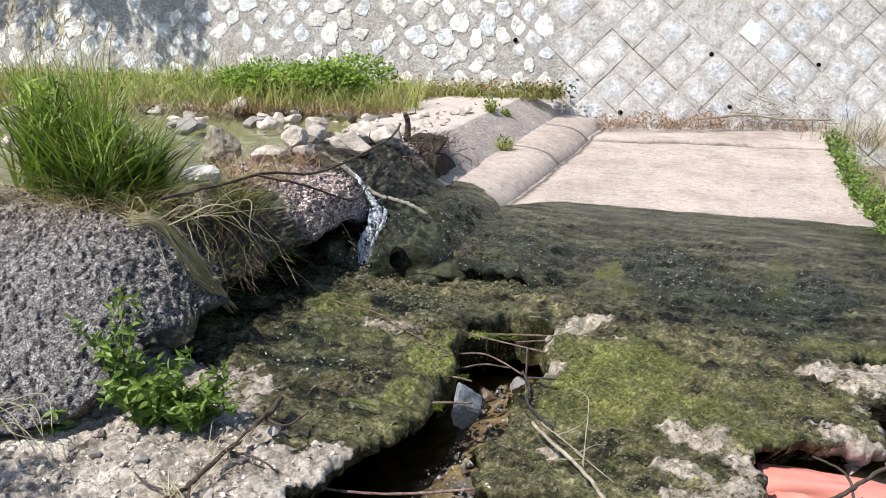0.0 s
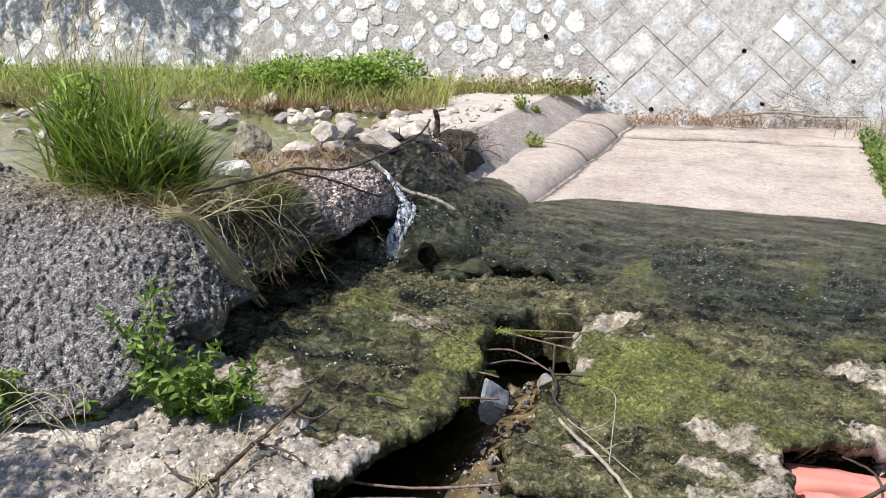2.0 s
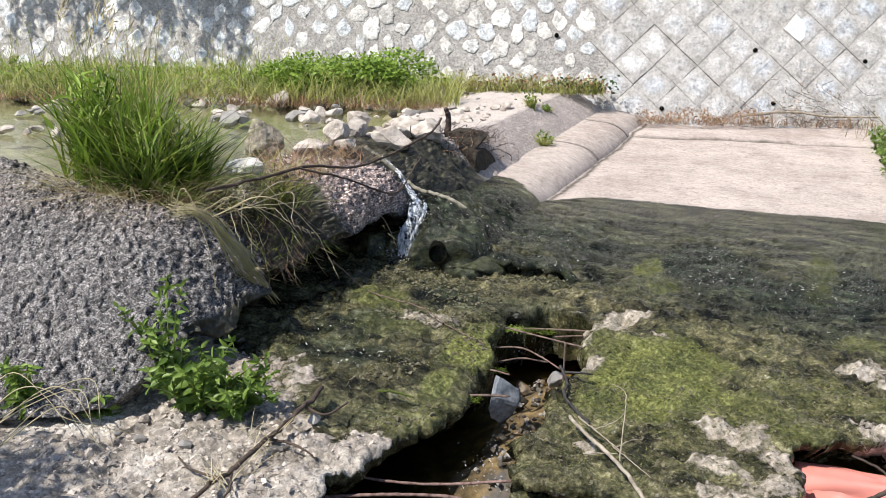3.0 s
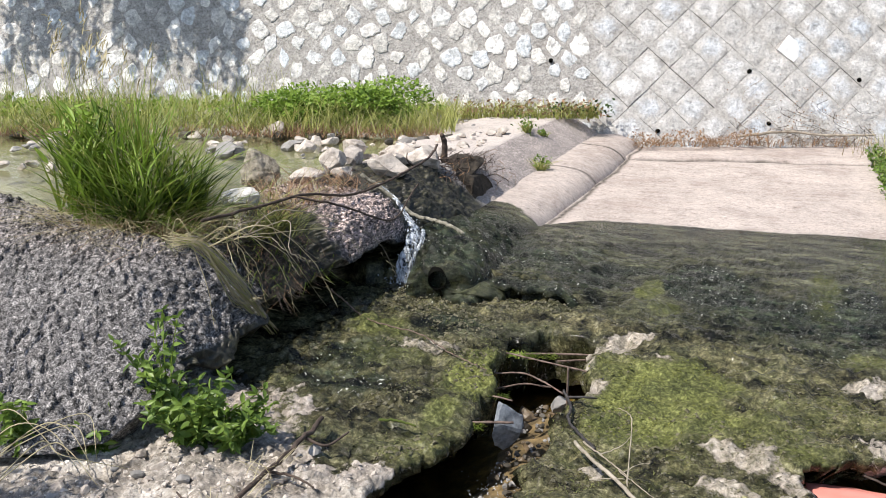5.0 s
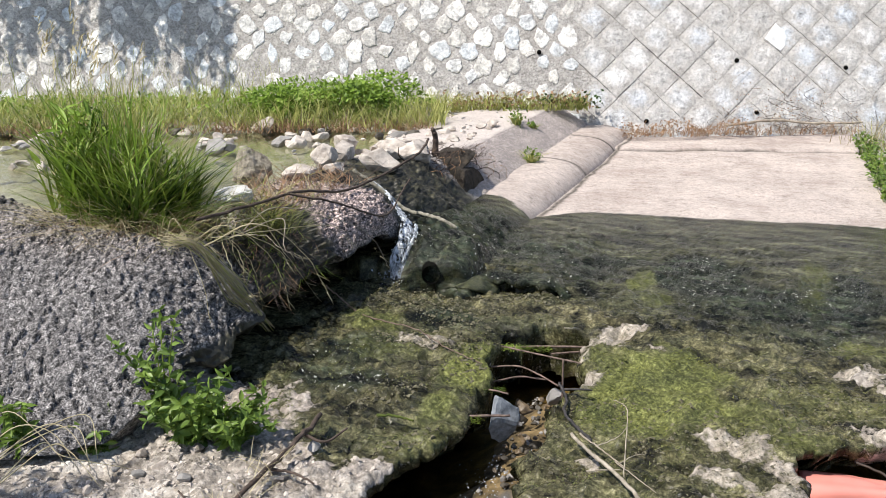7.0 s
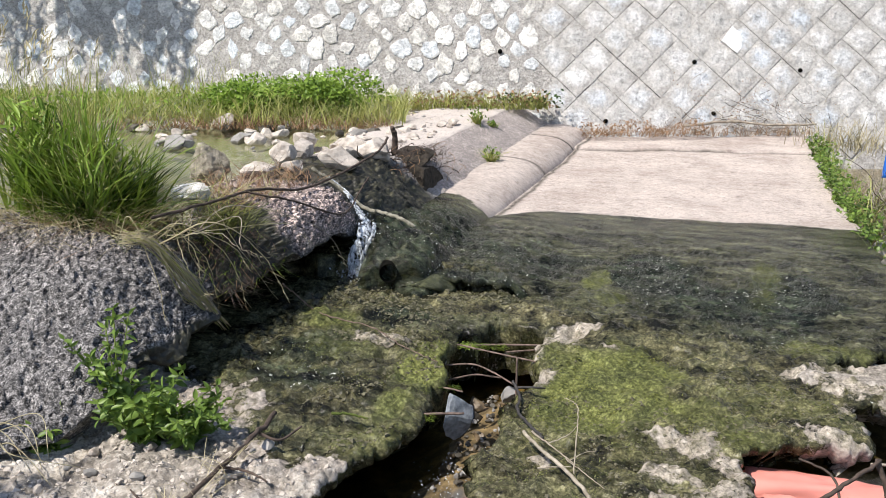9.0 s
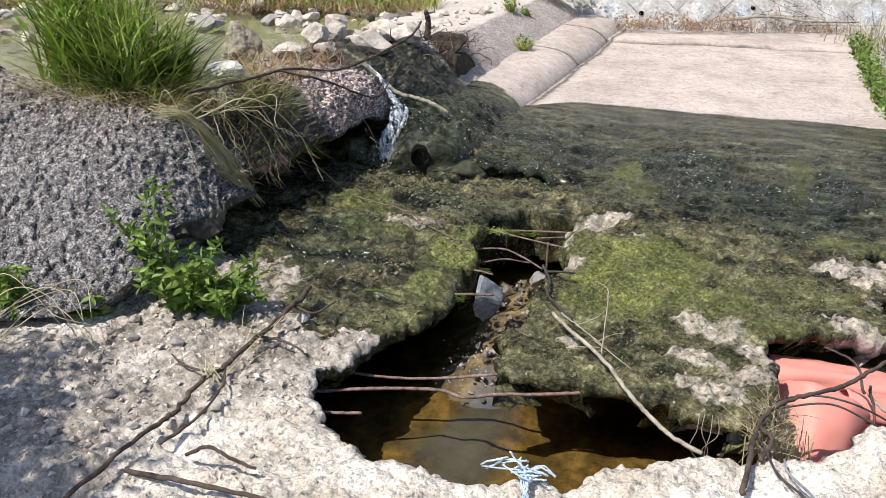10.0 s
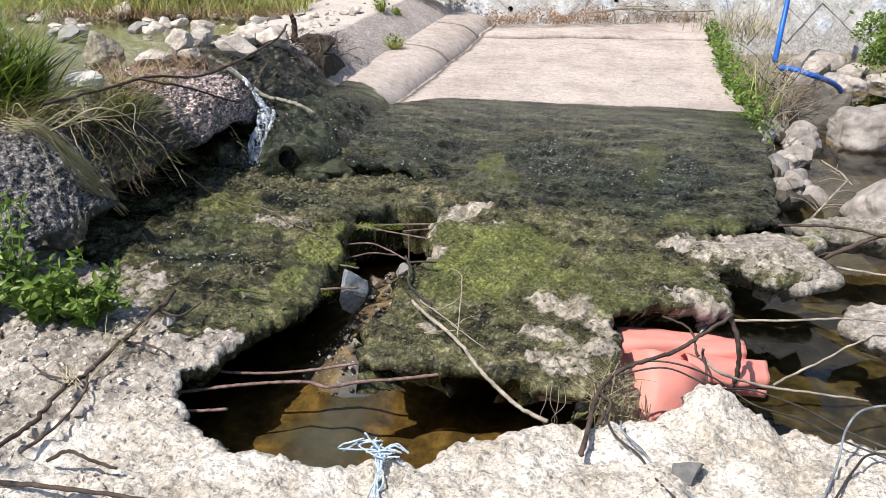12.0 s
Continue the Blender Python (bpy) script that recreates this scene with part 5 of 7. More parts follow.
def grass_tuft():
    ob = thing("grass_tuft", (-2.48, 2.93, 0.42), "tall green grass tuft with dry stalks, growing on the dam crest", "grass tuft")
    rs = np.random.RandomState(3)

    def spread(n, x0, x1, y0, y1):
        return np.stack([rs.uniform(x0, x1, n), rs.uniform(y0, y1, n), rs.uniform(-0.07, 0.01, n)], -1)
    # clumps along the crest, each with its own lean, length and green
    for k in range(46):
        c = np.array([rs.uniform(-0.30, 0.14), rs.uniform(-0.12, 0.20), 0.0])
        right = (c[0] + 0.30) / 0.46
        a = rs.uniform(0, 2 * np.pi)
        to = np.array([math.cos(a), math.sin(a)]) * rs.uniform(0.1, 1.2) + np.array([0.6 * right, -0.15])
        n = rs.randint(10, 44)
        if right < 0.5:
            tall, lean, droop, m = rs.uniform(0.20, 0.50), rs.uniform(0.08, 0.38), rs.uniform(0.05, 0.40), (M_DRYGRASS, M_GRASS, M_BUSH)[k % 3]
        else:
            tall, lean, droop, m = rs.uniform(0.15, 0.36), rs.uniform(0.3, 0.9), rs.uniform(0.3, 1.0), (M_GRASS, M_SHADEGRASS, M_GRASS)[k % 3]
        blades("green_clump", c + rs.normal(0, 0.028, (n, 3)) * np.array([1, 1, 0.4]), tall * rs.uniform(0.35, 1.15, n), m, ob, rs.uniform(0.008, 0.017), lean, droop, 100 + k, toward=to)
    # blades lying over each other in all directions
    for k, (n, m, w) in enumerate(((260, M_GRASS, 0.009), (150, M_DRYGRASS, 0.007), (170, M_BUSH, 0.008), (140, M_STRAW, 0.004))):
        b = spread(n, -0.30, 0.17, -0.14, 0.20)
        b[:, 2] += rs.uniform(0.0, 0.34, n) * np.clip(1.0 - 1.2 * b[:, 0], 0.5, 1.2) * 0.8
        blades("crossing_blade_mass", b, rs.uniform(0.08, 0.24, n), m, ob, w, 1.1, 0.6, 60 + k)
    # the tuft's inner shade comes from these darker-coloured blades
    blades("inner_mass", spread(420, -0.26, 0.15, -0.06, 0.20), rs.uniform(0.08, 0.32, 420), M_SHADEGRASS, ob, 0.010, 0.6, 0.4, 1)
    b = spread(130, -0.04, 0.17, -0.10, 0.10)
    blades("bent_blade_mass", b, rs.uniform(0.14, 0.30, 130), M_GRASS, ob, 0.009, 0.9, 0.9, 9, toward=(1.0, 0.2))
    b = spread(44, -0.30, 0.05, -0.05, 0.15)
    blades("stalk_mass", b, rs.uniform(0.42, 0.78, 44), M_DRYGRASS, ob, 0.0055, 0.30, 0.12, 3, None, "thin tall seed stalks")
    b = spread(34, -0.32, 0.0, -0.05, 0.15)
    blades("green_stalk_mass", b, rs.uniform(0.38, 0.68, 34), M_GRASS, ob, 0.009, 0.4, 0.3, 7)
    b = spread(130, -0.30, 0.05, -0.08, 0.12)
    blades("broad_blade_mass", b, rs.uniform(0.30, 0.66, 130), M_BUSH, ob, 0.012, 0.30, 0.35, 11)
    n = 150
    pts = np.stack([rs.normal(-0.20, 0.06, n), rs.normal(-0.02, 0.05, n), rs.uniform(0.12, 0.42, n)], -1)
    leaves("leafy_mass", pts, rs.uniform(0.04, 0.09, n), M_BUSH, ob, 78, (0.1, -0.5, 0.6), 0.6, outward=rs.normal(0, 0.8, (n, 3)) + np.array([0, -0.2, 0.6]), narrow=0.4)
    heads = np.stack([rs.uniform(-0.36, 0.0, 26), rs.uniform(-0.05, 0.15, 26), rs.uniform(0.42, 0.74, 26)], -1)
    for k in range(5):
        leaves("seed_head", heads + np.array([0.004 * k, 0, 0.016 * k]), rs.uniform(0.025, 0.045, 26), M_STRAW, ob, 80 + k, (0.1, -0.7, 0.3), 0.3, outward=np.tile((0.2, 0, 1.5), (26, 1)), narrow=0.3)
    b = spread(520, -0.32, 0.30, -0.18, -0.02)
    blades("straw_mass", b, rs.uniform(0.07, 0.22, 520), M_STRAW, ob, 0.005, 0.9, 0.9, 4, (-0.1, 0.2), "dry yellow grass at the base")
    b = spread(150, -0.2, 0.34, -0.20, -0.05)
    blades("dead_blade_mass", b, rs.uniform(0.05, 0.20, 150), M_BROWNLEAF, ob, 0.005, 1.3, 1.0, 5)
    for part_ob in ob.children:
        part_ob["kind"] = "stuff"
    return ob


grass_tuft()


def strip_bases(n, u0, u1, o0, o1, z, seed):
    """Random places along the wall's foot, o metres off it."""
    rs = np.random.RandomState(seed)
    u, o = rs.uniform(u0, u1, n), rs.uniform(o0, o1, n)
    out = []
    for a, b in zip(u, o):
        q = WALL_AT + WALL_ALONG * a + WALL_OUT * b
        out.append((q.x, q.y, z))
    return np.array(out)


band = thing("grass_band", (-4.5, 6.6, 0.3), "yellow-green wild grass along the foot of the wall", "grass")
band["kind"] = "stuff"


def local(points, ob):
    return np.asarray(points) - np.array(ob.location)


rs = np.random.RandomState(8)
b = strip_bases(6800, -6.4, -1.3, -0.05, 1.18, 0.28, 9)
blades("blade_mass", local(b, band), rs.uniform(0.05, 0.30, len(b)) * (0.75 + 0.5 * np.sin(b[:, 0] * 3.1) ** 2), M_DRYGRASS, band, 0.008, 0.5, 0.5, 5)
b = strip_bases(3000, -6.4, -1.6, 0.0, 0.9, 0.28, 10)
blades("green_blade_mass", local(b, band), rs.uniform(0.05, 0.26, len(b)) * (0.7 + 0.6 * np.sin(b[:, 0] * 4.3 + 1) ** 2), M_GRASS, band, 0.009, 0.5, 0.5, 6)
leafy = strip_bases(2200, -6.2, -2.9, 0.05, 0.92, 0.29, 11) + rs.uniform(0, 1, (2200, 3)) * np.array([0, 0, 0.16])
leaves("leaf_mass", local(leafy, band), rs.uniform(0.02, 0.05, 2200), M_BUSH, band, 13, (0, -0.3, 0.8), 0.7)
b = strip_bases(2600, -6.4, -1.4, 0.95, 1.24, 0.265, 17)
blades("withered_blade_mass", local(b, band), rs.uniform(0.03, 0.12, len(b)), M_BROWNLEAF, band, 0.008, 0.8, 0.6, 18)
b = strip_bases(1500, -6.4, -1.4, 0.4, 1.22, 0.27, 19)
blades("straw_mass", local(b, band), rs.uniform(0.04, 0.2, len(b)), M_STRAW, band, 0.006, 0.7, 0.6, 20)
b = strip_bases(160, -6.2, -2.6, -0.05, 0.3, 0.29, 12)
blades("seed_stalk_mass", local(b, band), rs.uniform(0.35, 0.62, len(b)), M_DRYGRASS, band, 0.006, 0.2, 0.15, 7)


def bush(name, at, size, count, seed, material, leaf, label, lobes=9):
    """A low leafy plant: lobes of leaves, looser at the outline."""
    rs = np.random.RandomState(seed)
    ob = thing(name, at, label, "bush")
    pts, out = [], []
    cs = rs.uniform(-1, 1, (lobes, 3)) * np.array([0.72, 0.6, 0.35]) + np.array([0, 0, 0.42])
    for c in cs:
        k = count // lobes
        d = rs.normal(0, 1, (k, 3))
        d /= np.linalg.norm(d, axis=1, keepdims=True)
        d[:, 2] = np.abs(d[:, 2]) * 1.1 - 0.2
        r = rs.uniform(0.55, 1.08, (k, 1)) * rs.uniform(0.30, 0.48)
        pts.append(c + d * r)
        out.append(d)
    P = np.concatenate(pts) * np.array(size)
    P[:, 2] = np.maximum(P[:, 2], 0.0)
    leaves("foliage", P, leaf * rs.uniform(0.6, 1.25, len(P)), material, ob, seed, (0, -0.3, 0.8), 0.6, outward=np.concatenate(out))
    for k in range(7):
        c = Vector(cs[k % lobes] * np.array(size))
        bar("stem", [(c.x * 0.4, c.y * 0.4, -0.03), c * 0.6, c], 0.005, M_BARK, ob, taper=0.4, n=4, sides=5)
    return ob


q = WALL_AT + WALL_ALONG * -2.16 + WALL_OUT * 0.58
bb = bush("bush", (q.x, q.y, 0.26), (0.70, 0.42, 0.32), 6500, 21, M_BUSH, 0.034, "low bright green leafy bush at the foot of the wall", 12)
bb.rotation_euler[2] = math.atan2(WALL_ALONG.y, WALL_ALONG.x)
q = WALL_AT + WALL_ALONG * -0.95 + WALL_OUT * 0.15
bs = thing("weed_strip", (q.x, q.y, 0.26), "dry brownish weeds between the dam crest and the wall", "weed")
b = strip_bases(900, -1.5, -0.15, 0.0, 0.22, 0.265, 14)
blades("blade_mass", local(b, bs), rs.uniform(0.06, 0.20, len(b)), M_DRYGRASS, bs, 0.008, 0.5, 0.5, 8)
leaves("leaf_litter", local(strip_bases(420, -1.3, -0.12, 0.0, 0.2, 0.33, 15), bs) + rs.normal(0, 0.04, (420, 3)), rs.uniform(0.02, 0.045, 420), M_BROWNLEAF, bs, 9)["kind"] = "stuff"
leaves("green_leaves", local(strip_bases(200, -0.55, -0.05, 0.0, 0.12, 0.33, 16), bs) + rs.normal(0, 0.03, (200, 3)), rs.uniform(0.02, 0.05, 200), M_DARKLEAF, bs, 10)

# ---- on the dam ----
def dead_branch():
    ob = thing("dead_branch", (-2.0, 3.5, 0.42), "long bent dead branch with a fork, lying over the dam", "branch")
    o = Vector(ob.location)

    def loc(pts):
        return [Vector(p) - o for p in pts]
    bar("stem", loc([(-2.02, 2.67, 0.53), (-2.0, 3.01, 0.51), (-2.0, 3.34, 0.49), (-2.0, 3.73, 0.41), (-2.0, 4.09, 0.40), (-2.0, 4.36, 0.41), (-2.0, 4.62, 0.43), (-2.02, 4.80, 0.47)]), 0.0055, M_BARK, ob, taper=1.2, wob=0.0015)
    bar("side_branch", loc([(-2.0, 3.25, 0.50), (-1.88, 3.43, 0.43), (-1.84, 3.75, 0.305), (-1.84, 3.91, 0.303), (-1.85, 4.02, 0.345), (-1.86, 4.16, 0.39)]), 0.005, M_BARK, ob, taper=0.7, wob=0.0015)
    bar("twig", loc([(-2.0, 4.45, 0.41), (-2.02, 4.40, 0.45), (-2.03, 4.42, 0.49)]), 0.005, M_BARK, ob, taper=0.5)
    return ob


dead_branch()


def hanging_straw():
    ob = thing("hanging_straw", (-1.98, 2.55, 0.50), "flattened bundle of yellow straw hanging down the dam face", "straw")
    rng = random.Random(4)
    for k in range(58):
        a = rng.gauss(0, 0.014)
        t = rng.uniform(0.6, 1.08)
        pts = [Vector((-0.05 + rng.gauss(0, 0.02), -0.03 + a + rng.gauss(0, 0.02), 0.0 + rng.gauss(0, 0.012))), Vector((0.035 + rng.gauss(0, 0.006), 0.02 + a, -0.03 + rng.gauss(0, 0.012))),
               Vector((0.10 + rng.gauss(0, 0.012), 0.11 + a * 0.8 + rng.gauss(0, 0.018), -0.20 + rng.gauss(0, 0.02))), Vector((0.135 + rng.gauss(0, 0.012), 0.235 * t + a * 0.5, -0.37 * t))]
        bar("straw", pts, rng.uniform(0.0006, 0.0016), (M_STRAW, M_STRAW, M_DRYGRASS, M_GREYSTRAW, M_STRAW)[k % 5], ob, n=6, sides=4, wob=0.0012, seed=k)
    for k in range(14):
        y0 = rng.uniform(0.0, 0.35)
        h = float(crest_z(2.55 + y0)) - 0.50
        run, drop, out = rng.uniform(-0.05, 0.75), rng.uniform(0.06, 0.38), rng.uniform(0.10, 0.34)
        kink, lift = rng.gauss(0, 0.07), rng.uniform(0.0, 0.09)
        p0 = Vector((-0.04 + rng.gauss(0, 0.05), y0, h + 0.02))
        pts = [p0, p0 + Vector((0.45 * out + rng.gauss(0, 0.03), 0.35 * run + kink, lift)), p0 + Vector((0.8 * out, 0.72 * run - 0.6 * kink, lift * 0.4 - 0.42 * drop)), p0 + Vector((out, run, -drop))]
        bar("stalk", pts, rng.uniform(0.0016, 0.0026), (M_STRAW, M_STRAW, M_GREYWOOD)[k % 3], ob, taper=0.35, n=6, sides=4, wob=0.002, seed=k)
        tip = pts[-1]
        for t in range(3):
            q = pts[2].lerp(tip, 0.4 + 0.2 * t)
            bar("spikelet", [q, q + Vector((rng.gauss(0.01, 0.01), rng.uniform(0.0, 0.05), -rng.uniform(0.01, 0.05)))], 0.0014, M_STRAW, ob, taper=0.5, n=3, sides=4)
    return ob


hanging_straw()


def moss_clump():
    """Yellow-green moss with short trailing blades on the shaded brow of the dam."""
    ob = thing("moss_clump", (-2.00, 3.10, 0.41), "yellow-green moss clump trailing over the shaded dam face", "moss")
    rs5 = np.random.RandomState(15)
    b = rs5.normal(0, 1, (260, 3)) * np.array([0.03, 0.06, 0.02])
    blades("moss_mass", b, rs5.uniform(0.02, 0.07, 260), M_BRIGHTTUFT, ob, 0.006, 1.0, 0.8, 16)
    b = rs5.normal(0, 1, (60, 3)) * np.array([0.02, 0.06, 0.02]) + np.array([0.04, 0.06, -0.03])
    blades("trailing_mass", b, rs5.uniform(0.04, 0.10, 60), M_TUFT, ob, 0.005, 1.0, 1.2, 17, toward=(0.6, 0.8))
    for part_ob in ob.children:
        part_ob["kind"] = "stuff"
    return ob


moss_clump()
rs = np.random.RandomState(31)
mat_ob = thing("root_mat", (-2.0, 3.1, 0.36), "dark tangled roots and dead grass hanging over the wet dam face", "roots")
for nm, n, m, w in (("root_mass", 520, M_BARK, 0.004), ("dead_grass_mass", 90, M_BROWNLEAF, 0.003), ("green_hanging_mass", 150, M_GRASS, 0.004)):
    t = rs.uniform(0, 1, n) ** 0.8
    b = np.stack([-0.10 + 0.24 * t, np.clip(rs.normal(0, 0.17, n), -0.22, 0.36), 0.05 - 0.20 * t], -1)
    blades(nm, b, rs.uniform(0.02, 0.075, n) * rs.choice([-1.0, -0.6, 0.5], n), m, mat_ob, w, 1.4, 0.5, 60 + n % 7)["kind"] = "stuff"
fringe = thing("grass_fringe", (-2.15, 3.15, 0.40), "dry tangled grass along the edge of the dam crest", "grass")
n = 190
b = np.stack([rs.uniform(-0.25, 0.06, n), rs.uniform(-0.55, 0.55, n), rs.uniform(-0.05, 0.02, n)], -1)
blades("blade_mass", b, rs.uniform(0.06, 0.2, n), M_STRAW, fringe, 0.0035, 1.3, 0.7, 12)
b = np.stack([rs.uniform(-0.2, 0.06, 130), rs.uniform(-0.3, 0.5, 130), rs.uniform(-0.06, 0.01, 130)], -1)
blades("green_blade_mass", b, rs.uniform(0.05, 0.16, 130), M_DRYGRASS, fringe, 0.005, 1.2, 0.8, 13)
n = 620
b = np.stack([rs.uniform(-0.32, 0.08, n), rs.uniform(0.0, 0.95, n), np.zeros(n)], -1)
b[:, 2] = crest_z(b[:, 1] + 3.15) - 0.40 + rs.uniform(-0.03, 0.02, n)
blades("dead_mat", b, rs.uniform(0.02, 0.09, n), M_BROWNLEAF, fringe, 0.005, 1.6, 0.6, 15)["kind"] = "stuff"
blades("root_mat", b[:260] + np.array([0.02, 0.01, 0.0]), rs.uniform(0.03, 0.12, 260), M_BARK, fringe, 0.004, 1.6, 0.6, 16)["kind"] = "stuff"

debris = thing("root_debris", (-2.05, 5.05, 0.34), "heap of dark roots and twigs caught on the dam", "debris")
rng = random.Random(9)
rock("earth", (0.03, 0.16, -0.07), (0.30, 0.62, 0.16), 777, simple("dark_earth", (0.012, 0.010, 0.008), (0.07, 0.055, 0.04), 30, 0.95, 90, 1.0, 0.012), 0.25, 4, 4, parent=debris)
rock("earth", (0.13, 0.02, -0.15), (0.26, 0.60, 0.22), 778, bpy.data.materials["dark_earth"], 0.1, 4, 4, parent=debris)
for k in range(150):
    y = rng.uniform(-0.3, 0.5)
    z0 = 0.02 - 0.22 * max(0, y) + rng.uniform(-0.05, 0.05)
    x0 = 0.02 + 0.16 * max(0, y)
    if k % 2:
        x0, z0 = x0 + 0.06, z0 - 0.09
    d = Vector((rng.uniform(-0.08, 0.09), rng.uniform(-0.09, 0.12), rng.uniform(-0.09, 0.02)))
    p = Vector((x0 + rng.uniform(-0.05, 0.06), y, z0))
    bar("root", [p, p + d * 0.5 + Vector((0.02, 0, 0.02)), p + d], rng.uniform(0.001, 0.0028), M_BARK if k % 3 else M_BROWNLEAF, debris, taper=0.5, n=4, sides=4)
bar("post", [(0.02, -0.12, 0.02), (0.02, -0.12, 0.12), (0.01, -0.13, 0.17)], 0.02, M_BARK, debris, "dark broken stub", taper=0.6, wob=0.002)
b = np.stack([rs.uniform(-0.05, 0.15, 120), rs.uniform(-0.2, 0.5, 120), np.zeros(120)], -1)
b[:, 2] = 0.01 - 0.2 * np.maximum(b[:, 1], 0)
blades("dry_stem_mass", b, rs.uniform(0.04, 0.11, 120), M_BARK, debris, 0.004, 0.8, 0.8, 15)

for k, (x, y, z, h) in enumerate(((-1.82, 6.15, 0.10, 0.13), (-2.10, 6.75, 0.27, 0.12), (-2.02, 6.9, 0.22, 0.06))):
    ob = thing("weed_sprig", (x, y, z), "small yellow-green weed growing from the concrete joint", "weed", "sprigs on the dam")
    n = 60
    blades("blade_mass", rs.normal(0, 0.012, (n, 3)) * np.array([1, 1, 0.2]), rs.uniform(0.4, 1.0, n) * h, M_DRYGRASS, ob, 0.010, 0.5, 0.5, 40 + k, (0, 0))
    leaves("foliage", rs.normal(0, h * 0.25, (60, 3)) + np.array([0, 0, h * 0.45]), rs.uniform(0.02, 0.035, 60), M_LEAF, ob, 43 + k)


# ---- falling water ----
def ribbon(name, lines, width, parent, seed):
    pts = smooth_line(lines, 10)
    rs2 = np.random.RandomState(seed)
    V, cols = [], 7
    for k, p in enumerate(pts):
        d = (pts[min(k + 1, len(pts) - 1)] - pts[max(k - 1, 0)]).normalized()
        s = d.cross(Vector((0.75, -0.55, 0.35))).normalized()
        w = (width[0] + (width[1] - width[0]) * k / (len(pts) - 1))
        nrm = s.cross(d)
        for c in range(cols):
            a = (c / (cols - 1) - 0.5)
            V.append(p + s * (a * w) + nrm * (0.35 * w * (0.25 - a * a) * 4 * 0.5 + 0.006 * rs2.uniform(-1, 1)))
    return make(name, V, grid_faces(len(pts), cols).tolist(), M_FOAM, parent)


fall = thing("waterfall", (-1.9, 4.0, 0.2), "thin white stream of water falling over the dam notch", "water")
o = Vector(fall.location)
FALL = ((-2.10, 4.22, 0.36), (-1.99, 4.18, 0.30), (-1.89, 4.10, 0.235), (-1.80, 3.985, 0.205), (-1.775, 3.90, 0.15), (-1.79, 3.85, 0.08), (-1.775, 3.82, 0.0))
ribbon("upper_stream", [Vector(p) - o for p in FALL[:4]], (0.018, 0.035), fall, 1)
ribbon("lower_stream", [Vector(p) - o for p in FALL[2:]], (0.045, 0.105), fall, 2)
ribbon("side_stream", [Vector(p) - o + Vector((0.035, 0.01, 0.006)) for p in FALL[3:]], (0.02, 0.06), fall, 6)
ribbon("thin_stream", [Vector(p) - o + Vector((-0.03, -0.01, 0.008)) for p in FALL[3:]], (0.012, 0.03), fall, 7)
sp = rs.normal(0, 1, (420, 3)) * np.array([0.055, 0.06, 0.02]) + np.array([-1.75, 3.80, 0.025]) - np.array(o)
leaves("splash", sp, rs.uniform(0.004, 0.016, 420), M_FOAM, fall, 5)["kind"] = "stuff"
along_fall = np.array([smooth_line([Vector(p) - o for p in FALL[2:]], 30)[k] for k in rs.randint(10, 118, 240)])
leaves("droplets", along_fall + rs.normal(0, 0.022, (240, 3)), rs.uniform(0.004, 0.012, 240), M_FOAM, fall, 8, (0.7, -0.5, 0.4))["kind"] = "stuff"
bar("dead_branch", [(-2.16, 4.16, 0.415), (-2.07, 4.18, 0.35), (-1.96, 4.18, 0.275), (-1.87, 4.15, 0.235), (-1.76, 4.10, 0.235), (-1.66, 4.06, 0.225), (-1.58, 4.03, 0.20)], 0.0105, simple("weathered_branch", (0.10, 0.095, 0.07), (0.40, 0.37, 0.30), 40, 0.9, 120, 0.9, 0.006), label="thick grey-green weathered branch lying in the dam notch", category="branch", taper=0.8, wob=0.0018, sides=9)


def drain():
    """The open end of a drain pipe in the broken toe; its inner dark is a black lining and disc."""
    ob = thing("drain_pipe", (-1.550, 3.630, 0.097), "dark open drain hole in the broken mossy toe of the dam", "drain")
    ob.rotation_euler = (radians(97), 0, radians(22))
    ob.scale = (0.98, 0.98, 1.0)
    V, F, n = [], [], 20
    for r, z in ((0.0405, 0.002), (0.0405, -0.10), (0.039, -0.10), (0.039, 0.003)):
        for k in range(n):
            a = 2 * math.pi * k / n
            V.append((r * math.cos(a), r * math.sin(a) * 1.1, z))
    for j, k in ((0, 1), (2, 3), (3, 0)):
        for i in range(n):
            F.append((j * n + i, j * n + (i + 1) % n, k * n + (i + 1) % n, k * n + i))
    make("pipe", V, F, M_BLACK, ob)
    make("hole", [(0.037 * math.cos(2 * math.pi * k / n), 0.041 * math.sin(2 * math.pi * k / n), -0.03) for k in range(n)], [tuple(range(n))], M_BLACK, ob)


drain()
M_MOSSY = simple("mossy_concrete", (0.010, 0.014, 0.008), (0.11, 0.115, 0.055), 32, 0.4, 90, 1.0, 0.012)
rock("concrete_lump", (-1.43, 3.74, 0.03), (0.30, 0.20, 0.14), 905, M_MOSSY, 0.3, 3, 4, "dark mossy lump of broken concrete below the drain", category="rubble", smooth=True)


# ---- weeds by the dam ----
herb((-1.70, 2.15, 0.0), 0.22, 0.20, 51, "bright green leafy weed growing between dam and apron", 16, 0.062)
herb((-1.60, 2.18, 0.01), 0.13, 0.15, 52, "low green leafy weed on the broken concrete", 17, 0.054, lean=(0.1, -0.1))
herb((-1.82, 2.17, 0.03), 0.36, 0.13, 53, "tall green weed leaning on the dam face", 7, 0.056, lean=(-0.10, -0.02))
herb((-1.95, 2.02, 0.0), 0.13, 0.08, 54, "small green weed at the foot of the dam", 5, 0.062)
